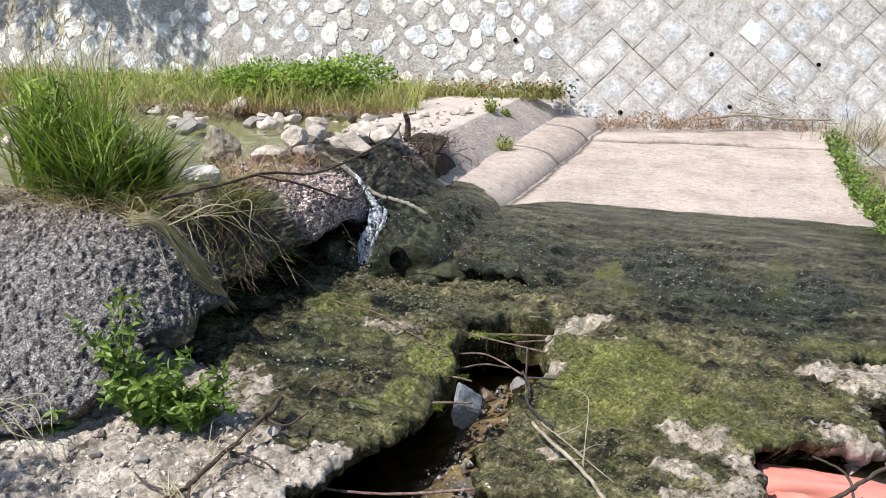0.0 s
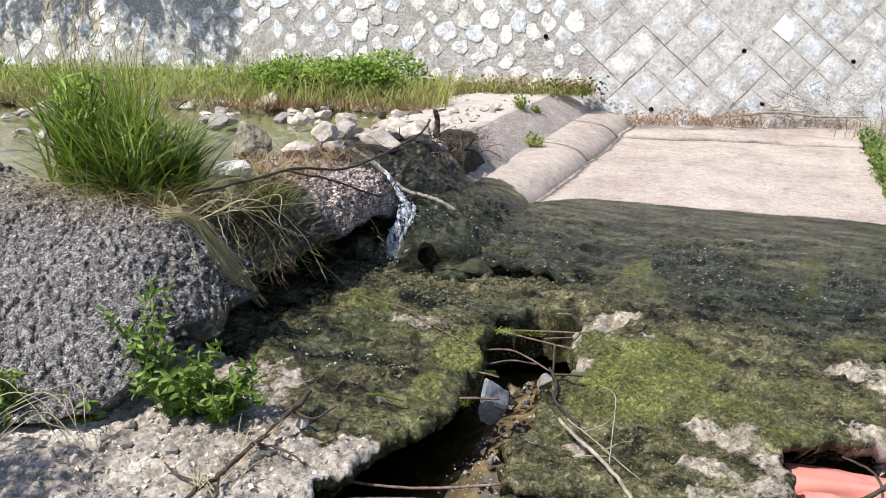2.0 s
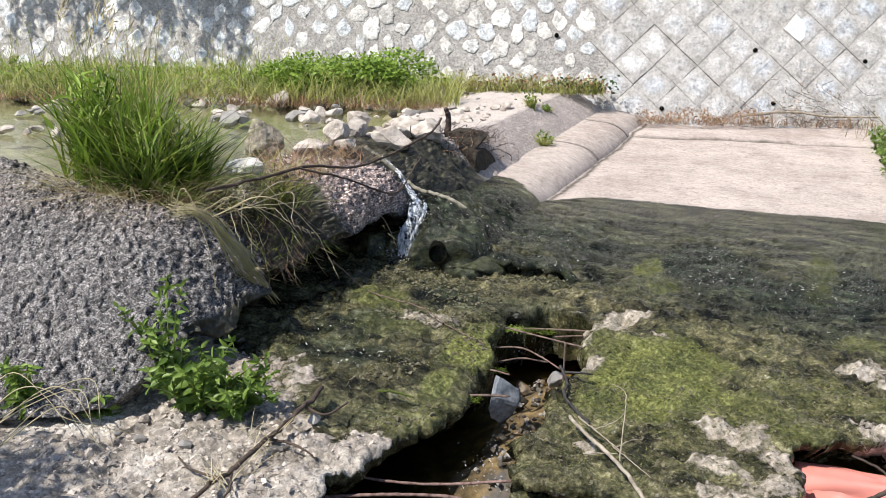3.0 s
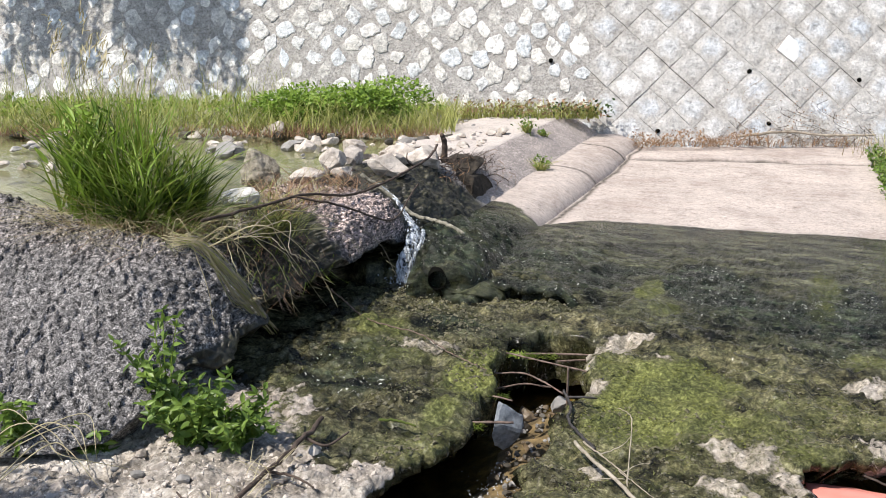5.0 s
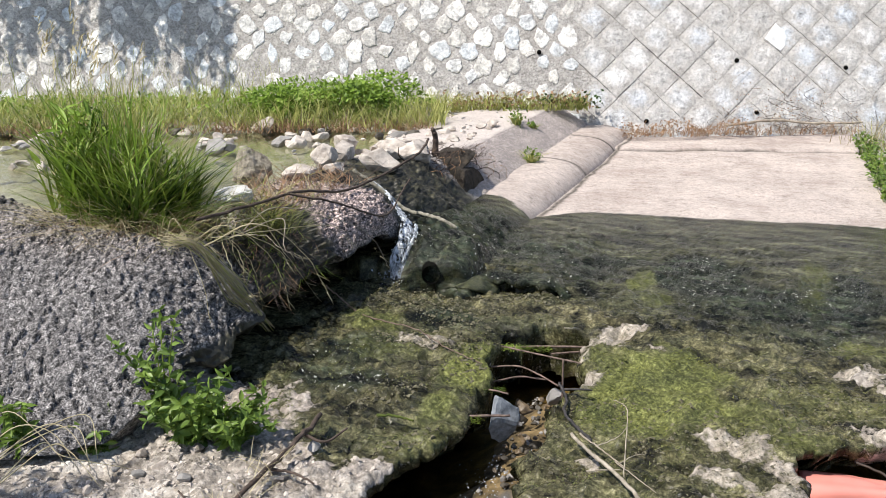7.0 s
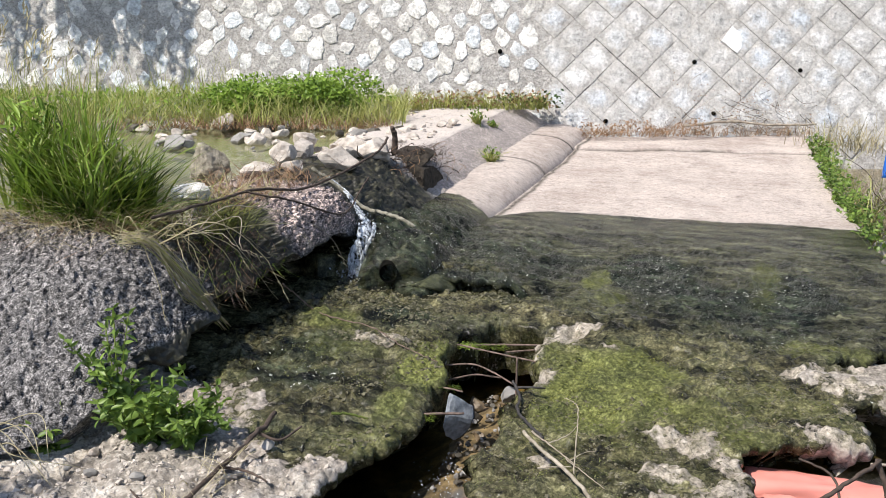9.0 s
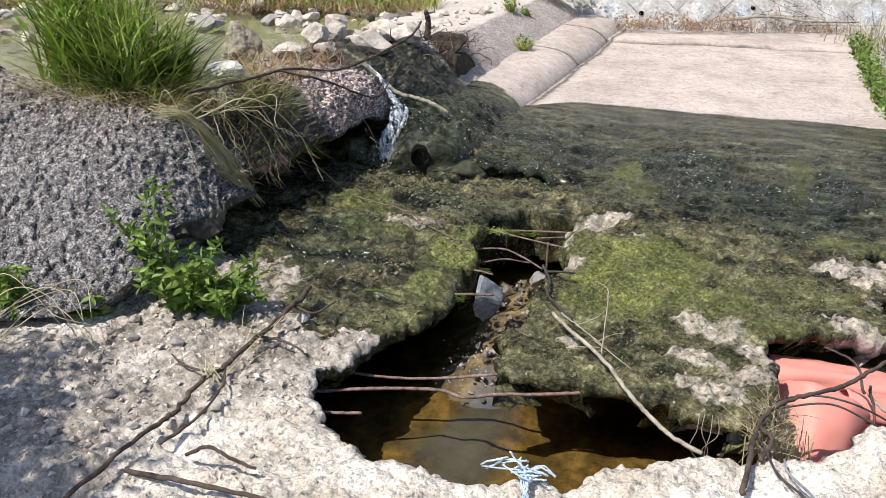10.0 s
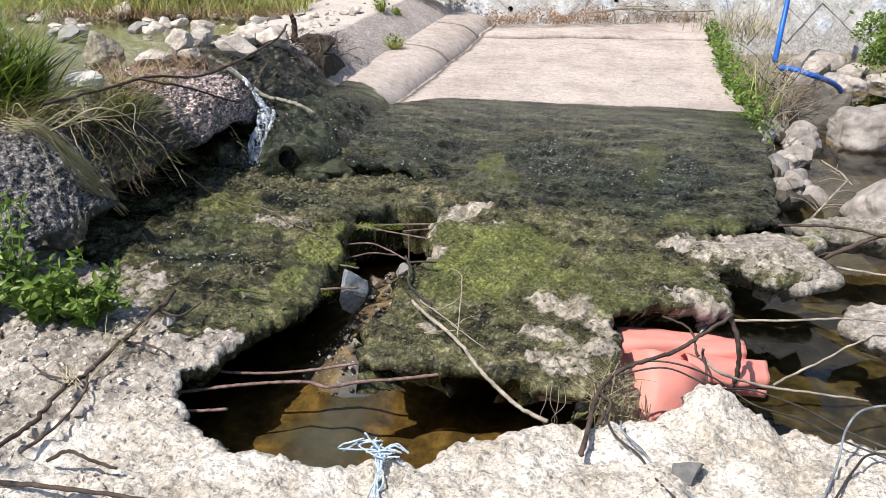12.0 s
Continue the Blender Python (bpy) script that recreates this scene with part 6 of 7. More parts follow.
herb((-2.12, 1.90, 0.02), 0.17, 0.07, 55, "yellow-green weed at the foot of the dam", 6, 0.06)
ob = thing("dry_stalks", (-2.02, 1.80, 0.0), "pale dry grass stalks bent over the rubble", "grass")
for k in range(7):
    rng = random.Random(70 + k)
    x, y = rng.uniform(-0.1, 0.1), rng.uniform(-0.05, 0.1)
    bar("stalk", [(x - 0.1, y - 0.1, 0.02), (x, y, 0.10 + rng.uniform(0, 0.08)), (x + 0.10, y + rng.uniform(-0.05, 0.15), 0.13), (x + 0.2, y + rng.uniform(-0.1, 0.1), 0.05)], 0.0022, M_STRAW, ob, taper=0.5, n=6, sides=4)


# ---- loose wood on the near slab ----
def long_root():
    ob = thing("dead_root", (-1.39, 1.9, 0.03), "long dark dead root lying on pale broken concrete", "branch")
    o = Vector(ob.location)
    pts = [(-1.40, 1.25, 0.03), (-1.385, 1.49, 0.045), (-1.38, 1.61, 0.04), (-1.39, 1.74, 0.05), (-1.39, 1.84, 0.04), (-1.39, 1.98, 0.045), (-1.39, 2.14, 0.05), (-1.40, 2.34, 0.055)]
    bar("stem", [Vector(p) - o for p in pts], 0.0056, M_BARK, ob, taper=1.35, wob=0.0026)
    bar("side_root", [Vector(p) - o for p in ((-1.41, 2.05, 0.03), (-1.32, 2.04, 0.035), (-1.25, 2.02, 0.03))], 0.0048, M_BARK, ob, taper=0.5, wob=0.001)
    bar("side_root", [Vector(p) - o for p in ((-1.34, 1.50, 0.03), (-1.32, 1.62, 0.035), (-1.34, 1.76, 0.04), (-1.38, 1.84, 0.04))], 0.0042, M_BARK, ob, taper=0.6, wob=0.001)
    bar("twig", [Vector(p) - o for p in ((-1.39, 2.23, 0.045), (-1.33, 2.24, 0.03), (-1.30, 2.32, 0.04))], 0.005, M_BARK, ob, taper=0.6)
    bar("twig", [Vector(p) - o for p in ((-1.39, 1.80, 0.045), (-1.50, 1.83, 0.03), (-1.56, 1.86, 0.035))], 0.004, M_BARK, ob, taper=0.6)
    b = np.array([(rng.gauss(0, 0.03), rng.uniform(-0.15, 0.2), rng.uniform(-0.01, 0.02)) for _ in range(60)])
    blades("dry_grass", b, np.full(60, 0.055), M_STRAW, ob, 0.003, 1.2, 0.6, 22)


long_root()
bar("twig", [(-1.27, 1.50, 0.02), (-1.20, 1.49, 0.065), (-1.14, 1.48, 0.06), (-1.085, 1.495, 0.035)], 0.0046, M_BARK, label="arched brown dead twig on the pale concrete", category="twig", taper=0.8, wob=0.001)
bar("twig", [(-1.36, 1.40, 0.02), (-1.17, 1.40, 0.035), (-1.0, 1.41, 0.035), (-0.88, 1.42, 0.02)], 0.0062, M_BARK, label="straight brown dead stick on the pale concrete", category="twig", taper=0.7, wob=0.001)


def pale_stick():
    ob = thing("bleached_stick", (-0.5, 2.3, 0.02), "forked bleached stick leaning from the mossy slab into the pool", "branch")
    o = Vector(ob.location)
    for nm, r, pts in (("stem", 0.009, [(-0.67, 2.48, 0.05), (-0.60, 2.40, 0.045), (-0.53, 2.33, 0.045), (-0.45, 2.23, 0.045), (-0.39, 2.14, 0.04), (-0.33, 2.10, 0.01), (-0.26, 2.05, -0.01), (-0.18, 1.985, 0.0)]),
                       ("branch", 0.005, [(-0.645, 2.48, 0.055), (-0.57, 2.43, 0.04), (-0.50, 2.37, 0.035)]),
                       ("branch", 0.004, [(-0.59, 2.32, 0.03), (-0.55, 2.33, 0.035), (-0.50, 2.34, 0.04)]),
                       ("branch", 0.0035, [(-0.49, 2.32, 0.03), (-0.50, 2.39, 0.08), (-0.51, 2.46, 0.15), (-0.53, 2.49, 0.16), (-0.56, 2.51, 0.16)]),
                       ("branch", 0.003, [(-0.59, 2.45, 0.04), (-0.54, 2.48, 0.06), (-0.515, 2.51, 0.085)]),
                       ("branch", 0.003, [(-0.53, 2.40, 0.03), (-0.46, 2.33, 0.03), (-0.40, 2.28, 0.025)]),
                       ("branch", 0.0025, [(-0.52, 2.38, 0.03), (-0.48, 2.42, 0.045), (-0.45, 2.43, 0.05)])):
        bar(nm, [Vector(p) - o for p in pts], r * 0.58, M_GREYWOOD, ob, taper=1.1 if nm == "stem" else 0.5, wob=0.0008)


pale_stick()

# ---- moss and crumbs of silt on the wet slab ----
def slab_growth():
    rs7 = np.random.RandomState(52)
    p = np.concatenate([np.stack([rs7.uniform(-1.8, -1.02, 9000), rs7.uniform(2.3, 3.75, 9000)], -1), np.stack([rs7.uniform(-0.8, 0.2, 6500), rs7.uniform(2.2, 3.3, 6500)], -1)])
    q = np3(p[:, 0], p[:, 1])
    e = apron_edge(p)
    thick = fbm(q, 9, 4, 53) + 0.15 * np.exp(-np.maximum(e, 0) / 0.04) + 0.12
    bare = poly_sdf(p, DRY) > -0.03
    keep = (e > 0.003) & (thick > np.where(p[:, 0] < -1.0, 0.20, 0.08)) & ~bare & (spots(p, PALE, 0.4 * fbm(q, 14, 4, 12), 0.5, 1.3) < 0.3)
    p, e, thick = p[keep], e[keep], thick[keep]
    z = apron_height(p, e)
    ob = thing("moss_growth", (-1.2, 3.0, 0.0), "short dark green moss and crumbs of silt on the wet slab", "moss")
    ob["kind"] = "stuff"
    b = np3(p[:, 0], p[:, 1], z - 0.002) - np.array(ob.location)
    n = len(b)
    blades("moss_mass", b, rs7.uniform(0.002, 0.007, n) * (0.7 + np.clip(thick, 0, 1)), M_TUFT, ob, 0.005, 0.9, 0.8, 54, segs=2)
    sunny = (spots(p, MOSSY[:6] + MOSSY[-3:], 0.3 * fbm(np3(p[:, 0], p[:, 1]), 6, 3, 17)) > 0.45)
    c = b[sunny]
    m = len(c)
    c = c + np.stack([rs7.normal(0, 0.01, m), rs7.normal(0, 0.01, m), np.zeros(m)], -1)
    blades("bright_moss_mass", c, rs7.uniform(0.004, 0.010, m), M_BRIGHTTUFT, ob, 0.007, 0.9, 0.8, 55, segs=2)


slab_growth()
bar("runner", [(-1.83, 3.21, 0.15), (-1.82, 3.32, 0.06), (-1.73, 3.29, 0.022), (-1.60, 3.22, 0.028), (-1.44, 3.19, 0.022), (-1.26, 3.04, 0.026), (-1.10, 2.955, 0.02)], 0.0035, M_OLDREBAR, label="thin reddish-brown plant runner lying across the moss", category="plant stem", taper=0.6, wob=0.0015, sides=5)
bar("twig", [(-1.27, 2.462, 0.022), (-1.21, 2.458, 0.03), (-1.15, 2.464, 0.022)], 0.005, M_MOSS, label="short mossy twig lying on the wet slab", category="twig", taper=0.6, wob=0.0012)

# ---- steel bars ----
BARS = (("pool", 0.0075, [(-1.40, 2.18, -0.10), (-1.25, 2.18, -0.10), (-1.16, 2.17, -0.10), (-1.02, 2.20, -0.10), (-0.90, 2.235, -0.09), (-0.785, 2.245, -0.06), (-0.70, 2.27, -0.05)]),
        ("pool", 0.0085, [(-1.40, 1.97, -0.10), (-1.24, 2.03, -0.10), (-1.11, 2.08, -0.09), (-1.0, 2.12, -0.085), (-0.89, 2.145, -0.08), (-0.82, 2.125, -0.075), (-0.735, 2.16, -0.065), (-0.61, 2.185, -0.05), (-0.50, 2.215, -0.035)]),
        ("pool", 0.008, [(-1.36, 1.88, -0.08), (-1.19, 1.91, -0.08), (-1.11, 1.93, -0.08), (-1.045, 1.955, -0.08)]),
        ("crack", 0.008, [(-1.20, 3.24, -0.045), (-0.96, 3.33, -0.04), (-0.74, 3.39, -0.04)]),
        ("crack", 0.007, [(-0.94, 3.31, -0.06), (-0.82, 3.38, -0.06), (-0.74, 3.42, -0.06)]),
        ("crack", 0.0065, [(-1.14, 3.235, -0.02), (-0.94, 3.19, -0.02), (-0.80, 3.15, -0.015), (-0.75, 3.13, -0.02)]),
        ("crack", 0.0065, [(-1.18, 3.08, -0.05), (-1.10, 3.10, -0.05), (-1.01, 3.12, -0.045), (-0.91, 3.07, -0.05), (-0.84, 3.02, -0.055)]),
        ("crack", 0.0065, [(-1.12, 3.03, -0.09), (-1.06, 3.06, -0.08), (-1.0, 3.10, -0.075), (-0.91, 3.125, -0.085)]),
        ("crack", 0.0065, [(-1.15, 2.86, -0.035), (-1.03, 2.86, -0.03), (-0.97, 2.85, -0.03)]),
        ("crack", 0.008, [(-1.16, 2.59, -0.035), (-1.03, 2.64, -0.025), (-0.91, 2.675, -0.02)]),
        ("crack", 0.007, [(-0.79, 2.88, -0.10), (-0.79, 2.87, 0.0), (-0.79, 2.87, 0.11)]))
for k, (where, r, pts) in enumerate(BARS):
    bar("rebar", pts, r * (0.58 if where == "pool" else 0.52), M_REBAR if where == "pool" else M_OLDREBAR, label="rusty bent reinforcing bar sticking out over the pool" if where == "pool" else "rusty reinforcing bar across the broken crack", category="rebar", wob=0.0003, group="bars in the broken concrete", seed=k)
for k, (x0, x1, y, z) in enumerate(((-1.13, -0.95, 3.29, -0.045), (-1.13, -1.0, 2.86, -0.035), (-1.14, -1.0, 2.615, -0.035))):
    rs3 = np.random.RandomState(k)
    n = 420
    t = rs3.uniform(0, 1, n)
    b = np.stack([x0 + (x1 - x0) * t, y + 0.05 * (t - 0.5) + rs3.normal(0, 0.008, n), z + rs3.normal(0, 0.006, n)], -1)
    ob = thing("moss_cushion", (x0, y, z), "green moss hanging on a steel bar", "moss", "moss on the bars")
    blades("moss", b - np.array((x0, y, z)), rs3.uniform(0.005, 0.012, n), M_GRASS, ob, 0.004, 0.8, 1.0, k)["kind"] = "stuff"
bar("cable", [(-0.80, 2.86, 0.03), (-0.78, 2.83, 0.02), (-0.75, 2.76, 0.018), (-0.735, 2.67, 0.022), (-0.68, 2.59, 0.02), (-0.62, 2.52, 0.018)], 0.005, M_WIRE, label="black root-like cable on the mossy slab", category="cable", wob=0.001)
bar("twig", [(-0.79, 2.85, 0.012), (-0.73, 2.83, 0.03), (-0.69, 2.86, 0.02)], 0.005, M_WIRE, label="short dark curled root on the slab", category="twig", taper=0.5)


# ---- stones in and by the pool ----
def hewn_block():
    ob = rock("broken_stone", (-0.95, 2.725, -0.045), (0.12, 0.10, 0.18), 617, M_BLUEROCK, 0.9, 4, 3, "blue-grey angular stone wedged in the broken crack", category="rock")
    ob.rotation_euler = (radians(-10), radians(14), 0)


hewn_block()
for k, (x, y, z, a, m) in enumerate(((-0.95, 2.95, -0.27, 0.13, M_DARKROCK), (-0.84, 2.76, -0.22, 0.10, M_DARKROCK), (-0.85, 3.04, -0.10, 0.11, M_ROCK), (-1.02, 3.2, -0.26, 0.15, M_BROWNROCK), (-0.80, 2.60, -0.2, 0.07, M_ROCK),
                                       (-0.88, 2.64, -0.2, 0.06, M_DARKROCK), (-0.91, 2.86, -0.2, 0.07, M_BROWNROCK), (-0.97, 3.02, -0.2, 0.07, M_DARKROCK), (-0.86, 2.50, -0.235, 0.06, M_ROCK))):
    rock("rock", (x, y, z), (a, a * 0.8, a * 0.7), 630 + k, m, k, 6, 3, "wet stone lying in the crack under the apron", "stones in the crack")
rs6 = np.random.RandomState(91)
for k in range(110):
    y = rs6.uniform(2.36, 3.2)
    x = np.interp(y, [2.28, 2.5, 2.9, 3.3], [-0.85, -0.86, -0.91, -0.97]) + rs6.normal(0, 0.05)
    a = rs6.uniform(0.010, 0.036)
    rock("rock", (x, y, -0.298 + rs6.uniform(0, 0.015) + 0.13 * math.exp(-((x + 0.87) / 0.15) ** 2) * float(sstep(2.28, 2.5, y))), (a, a * 0.85, a * 0.6), 1300 + k, (M_BROWNROCK, M_DARKROCK, M_ROCK, M_DARKROCK)[k % 4], rs6.uniform(0, 6), 5, 2, "small wet pebble in the crack under the apron", "stones in the crack")
rock("rock", (0.17, 1.815, 0.035), (0.10, 0.085, 0.07), 643, M_GREYSTONE, 0.5, 9, 3, "small dark grey angular stone on the pale concrete", sharp=0.28)
rs = np.random.RandomState(77)
for k in range(70):
    x, y = rs.uniform(-1.98, -1.32), rs.uniform(1.35, 2.42)
    a = rs.uniform(0.015, 0.06)
    rock("rock", (x, y, 0.012), (a, a * 0.8, a * 0.6), 650 + k, (M_WHITEROCK, M_WHITEROCK, M_ROCK)[k % 3], rs.uniform(0, 6), 6, 2, "small pale rubble stone on the broken concrete", "rubble")


def crumbs(name, n, x0, x1, y0, y1, sizes, material, seed, label, where, wet=False):
    """Loose angular grit lying on the dry concrete, or silt on the wet, one scattered mass."""
    rs8 = np.random.RandomState(seed)
    p = np.stack([rs8.uniform(x0, x1, n), rs8.uniform(y0, y1, n)], -1)
    e = apron_edge(p)
    p = p[(e > 0.02) & ((poly_sdf(p, DRY) > -0.05) != wet) & (fbm(np3(p[:, 0], p[:, 1]), 3, 3, seed) > where)]
    z = apron_height(p, apron_edge(p))
    m = len(p)
    base = np.array([(1, 0, 0), (-0.6, 0.8, 0), (-0.5, -0.9, 0), (0.1, 0.1, 0.9), (0.4, -0.5, 0.7), (-0.5, 0.1, 0.6)])
    faces = np.array([(0, 1, 3), (0, 3, 4), (0, 4, 2), (2, 4, 5), (5, 4, 3), (5, 3, 1), (5, 1, 2), (0, 2, 1)])
    sz = sizes[0] + (sizes[1] - sizes[0]) * rs8.uniform(0, 1, m) ** 3
    a = rs8.uniform(0, 6.28, m)
    R = np.zeros((m, 3, 3))
    R[:, 0, 0], R[:, 0, 1], R[:, 1, 0], R[:, 1, 1], R[:, 2, 2] = np.cos(a), -np.sin(a), np.sin(a), np.cos(a), rs8.uniform(0.5, 0.9, m)
    V = np.einsum("nij,nkj->nki", R, base[None] * rs8.uniform(0.6, 1.25, (m, 6, 1))) * sz[:, None, None] * 0.5
    V += np3(p[:, 0], p[:, 1], z - 0.001)[:, None]
    ob = make(name, V.reshape(-1, 3), (faces[None] + (np.arange(m) * 6)[:, None, None]).reshape(-1, 3).tolist(), material, smooth=False)
    return tagged(ob, label, "grit", kind="stuff")


crumbs("concrete_grit", 5200, -2.1, -1.05, 1.25, 2.6, (0.004, 0.030), M_WHITEROCK, 95, "crumbled pale grit lying on the broken concrete", -0.15)
crumbs("dark_grit", 2200, -2.1, -1.05, 1.25, 2.6, (0.004, 0.022), M_ROCK, 96, "crumbled grey grit lying on the broken concrete", -0.05)
crumbs("concrete_grit", 3000, -1.15, 0.9, 1.2, 2.15, (0.003, 0.013), M_ROCK, 97, "fine grey grit lying on the pale concrete", 0.0)
M_SILTCRUMB = simple("silt_crumb", (0.030, 0.028, 0.016), (0.20, 0.18, 0.115), 45, 0.75, 160, 0.6, 0.002)
crumbs("silt_crumbs", 9000, -1.78, -1.0, 2.25, 3.75, (0.005, 0.026), M_SILTCRUMB, 98, "crumbs of brown silt and moss on the wet slab", -0.05, True)
crumbs("silt_crumbs", 6000, -0.82, 0.5, 2.1, 3.6, (0.005, 0.020), M_SILTCRUMB, 99, "crumbs of brown silt and moss on the wet slab", 0.0, True)
trickle = thing("trickle", (-0.9, 2.5, -0.2), "thin sparkling trickle of water over the stones in the crack", "water")
rs5 = np.random.RandomState(8)
leaves("splash", rs5.normal(0, 1, (260, 3)) * np.array([0.05, 0.09, 0.006]) + np.array([0.0, 0.02, 0.022]), rs5.uniform(0.004, 0.009, 260), M_FOAM, trickle, 7)["kind"] = "stuff"
cord = thing("string", (-0.53, 1.70, 0.0), "knotted pale blue string hanging on the pool's rim", "string")
for k in range(16):
    rng = random.Random(90 + k)
    if k < 9:
        c = Vector((rng.gauss(-0.005, 0.022), rng.gauss(0.015, 0.012), 0.035))
        line = [c + Vector((rng.gauss(0, 0.026), rng.gauss(0, 0.014), rng.gauss(0, 0.010))) for _ in range(5)]
    elif k < 13:
        line = [Vector((-0.01 + rng.gauss(0, 0.008), 0.01, 0.035)), Vector((0.005 + rng.gauss(0, 0.008), -0.035, 0.03)), Vector((0.012 + rng.gauss(0, 0.010), -0.085, 0.022)), Vector((0.03 + rng.gauss(0, 0.010), -0.13 - rng.uniform(0, 0.04), 0.02))]
    else:
        side = -1 if k == 13 else 1
        line = [Vector((0, 0.01, 0.035)), Vector((0.03 * side, 0.02 + rng.gauss(0, 0.006), 0.045)), Vector((0.062 * side, 0.03 + rng.gauss(0, 0.01), 0.03))]
    bar("strand", line, 0.0024, M_CORD, cord, n=7, sides=5, seed=k, wob=0.0006)


# ---- crushed plastic pipe ----
def shell(name, start, end, radius, a0, a1, parent, seed, flat_by=1.0, thick=0.004, crease=0.1, flare=1.0):
    """Part of a pipe wall, dented, with a real thickness."""
    s, e = Vector(start), Vector(end)
    d = (e - s).normalized()
    u = d.cross(Vector((0, 0, 1))).normalized()
    v = u.cross(d)
    n, m = 22, 30
    outer, inner = [], []
    for i in range(n):
        t = i / (n - 1)
        for j in range(m):
            a = radians(a0 + (a1 - a0) * j / (m - 1))
            q = np.array([[math.cos(a) * 1.2 + seed, math.sin(a) * 1.2, t * 2.2]])
            r = radius * (1 + crease * float(fbm(q, 1.4, 2, seed)[0])) * (1 + (flare - 1) * t)
            w = u * (math.cos(a) * r) + v * (math.sin(a) * r * flat_by)
            p = s + (e - s) * t + w
            outer.append(p)
            inner.append(p - w.normalized() * thick)
    F = [tuple(f) for f in grid_faces(n, m)]
    k = len(outer)
    F += [tuple(x + k for x in f[::-1]) for f in grid_faces(n, m)]
    ring = [i * m for i in range(n)] + [(n - 1) * m + j for j in range(1, m)] + [i * m + m - 1 for i in range(n - 2, -1, -1)] + [j for j in range(m - 2, 0, -1)]
    for a, b in zip(ring, ring[1:] + ring[:1]):
        F.append((a, b, b + k, a + k))
    bm = bmesh.new()
    vs = [bm.verts.new(p) for p in outer + inner]
    for f in F:
        bm.faces.new([vs[i] for i in f])
    bmesh.ops.recalc_face_normals(bm, faces=bm.faces)
    return part(name, bm, M_RED, parent)


red = thing("plastic_pipe", (0.1, 2.485, -0.225), "crushed salmon-red plastic pipe stuck in the gap of the broken slab", "pipe")
shell("upright_barrel", (-0.06, -0.16, -0.16), (0.0, 0.11, 0.09), 0.112, 0, 345, red, 3, 1.0, crease=0.14, flare=1.18)
shell("folded_flap", (-0.15, 0.19, 0.10), (0.24, 0.235, 0.105), 0.066, -8, 200, red, 5, 0.85, crease=0.24, flare=0.8)
shell("side_barrel", (0.06, 0.11, 0.085), (0.30, 0.17, 0.055), 0.058, 0, 352, red, 8, 0.95, crease=0.16, flare=1.05)
shell("torn_piece", (-0.14, 0.13, -0.04), (0.05, 0.15, -0.02), 0.09, 40, 200, red, 11, 0.8, crease=0.25)
shell("torn_piece", (0.10, -0.02, -0.07), (0.18, 0.05, -0.04), 0.055, 20, 230, red, 14, 0.9, crease=0.3)
shell("torn_piece", (0.10, -0.10, -0.17), (0.22, -0.05, -0.16), 0.05, 0, 200, red, 15, 0.8, crease=0.3)


def root_clump():
    ob = thing("dead_root", (0.0, 2.2, 0.03), "thick dead root with side roots bent over the plastic pipe", "branch")
    o = Vector(ob.location)
    for nm, r, pts in (("stem", 0.0068, [(-0.08, 1.83, 0.02), (-0.075, 1.92, 0.03), (-0.07, 2.04, 0.04), (-0.05, 2.16, 0.035), (0.01, 2.25, 0.045), (0.12, 2.33, 0.06), (0.20, 2.42, 0.085), (0.275, 2.52, 0.10)]),
                       ("side_root", 0.008, [(0.27, 2.53, 0.10), (0.30, 2.50, 0.02), (0.31, 2.51, -0.08), (0.29, 2.50, -0.15), (0.24, 2.46, -0.2)]),
                       ("side_root", 0.004, [(0.19, 2.43, 0.0), (0.16, 2.50, 0.05), (0.08, 2.55, 0.06)]),
                       ("side_root", 0.004, [(0.20, 2.44, 0.02), (0.215, 2.36, -0.02), (0.22, 2.30, -0.08)]),
                       ("side_root", 0.006, [(-0.06, 2.10, 0.035), (-0.03, 2.06, 0.03), (-0.05, 1.98, 0.02)])):
        bar(nm, [Vector(p) - o for p in pts], r, M_BARK, ob, taper=0.8, wob=0.0015)


root_clump()
rs = np.random.RandomState(13)
straw = thing("straw_clump", (-0.035, 2.17, -0.01), "tangle of dry straw and roots at the slab's broken corner", "straw")
n = 420
blades("straw", rs.normal(0, 1, (n, 3)) * np.array([0.022, 0.05, 0.012]), rs.uniform(0.015, 0.05, n), M_STRAW, straw, 0.0025, 1.8, 0.3, 3)
blades("hanging_straw", rs.normal(0, 1, (160, 3)) * np.array([0.03, 0.04, 0.01]) + np.array([0.03, 0, -0.02]), -rs.uniform(0.05, 0.16, 160), M_STRAW, straw, 0.003, -0.3, -0.2, 4)
blades("root_hair", rs.normal(0, 1, (90, 3)) * np.array([0.03, 0.04, 0.015]), rs.uniform(0.03, 0.07, 90), M_BARK, straw, 0.004, 0.9, 0.7, 5)
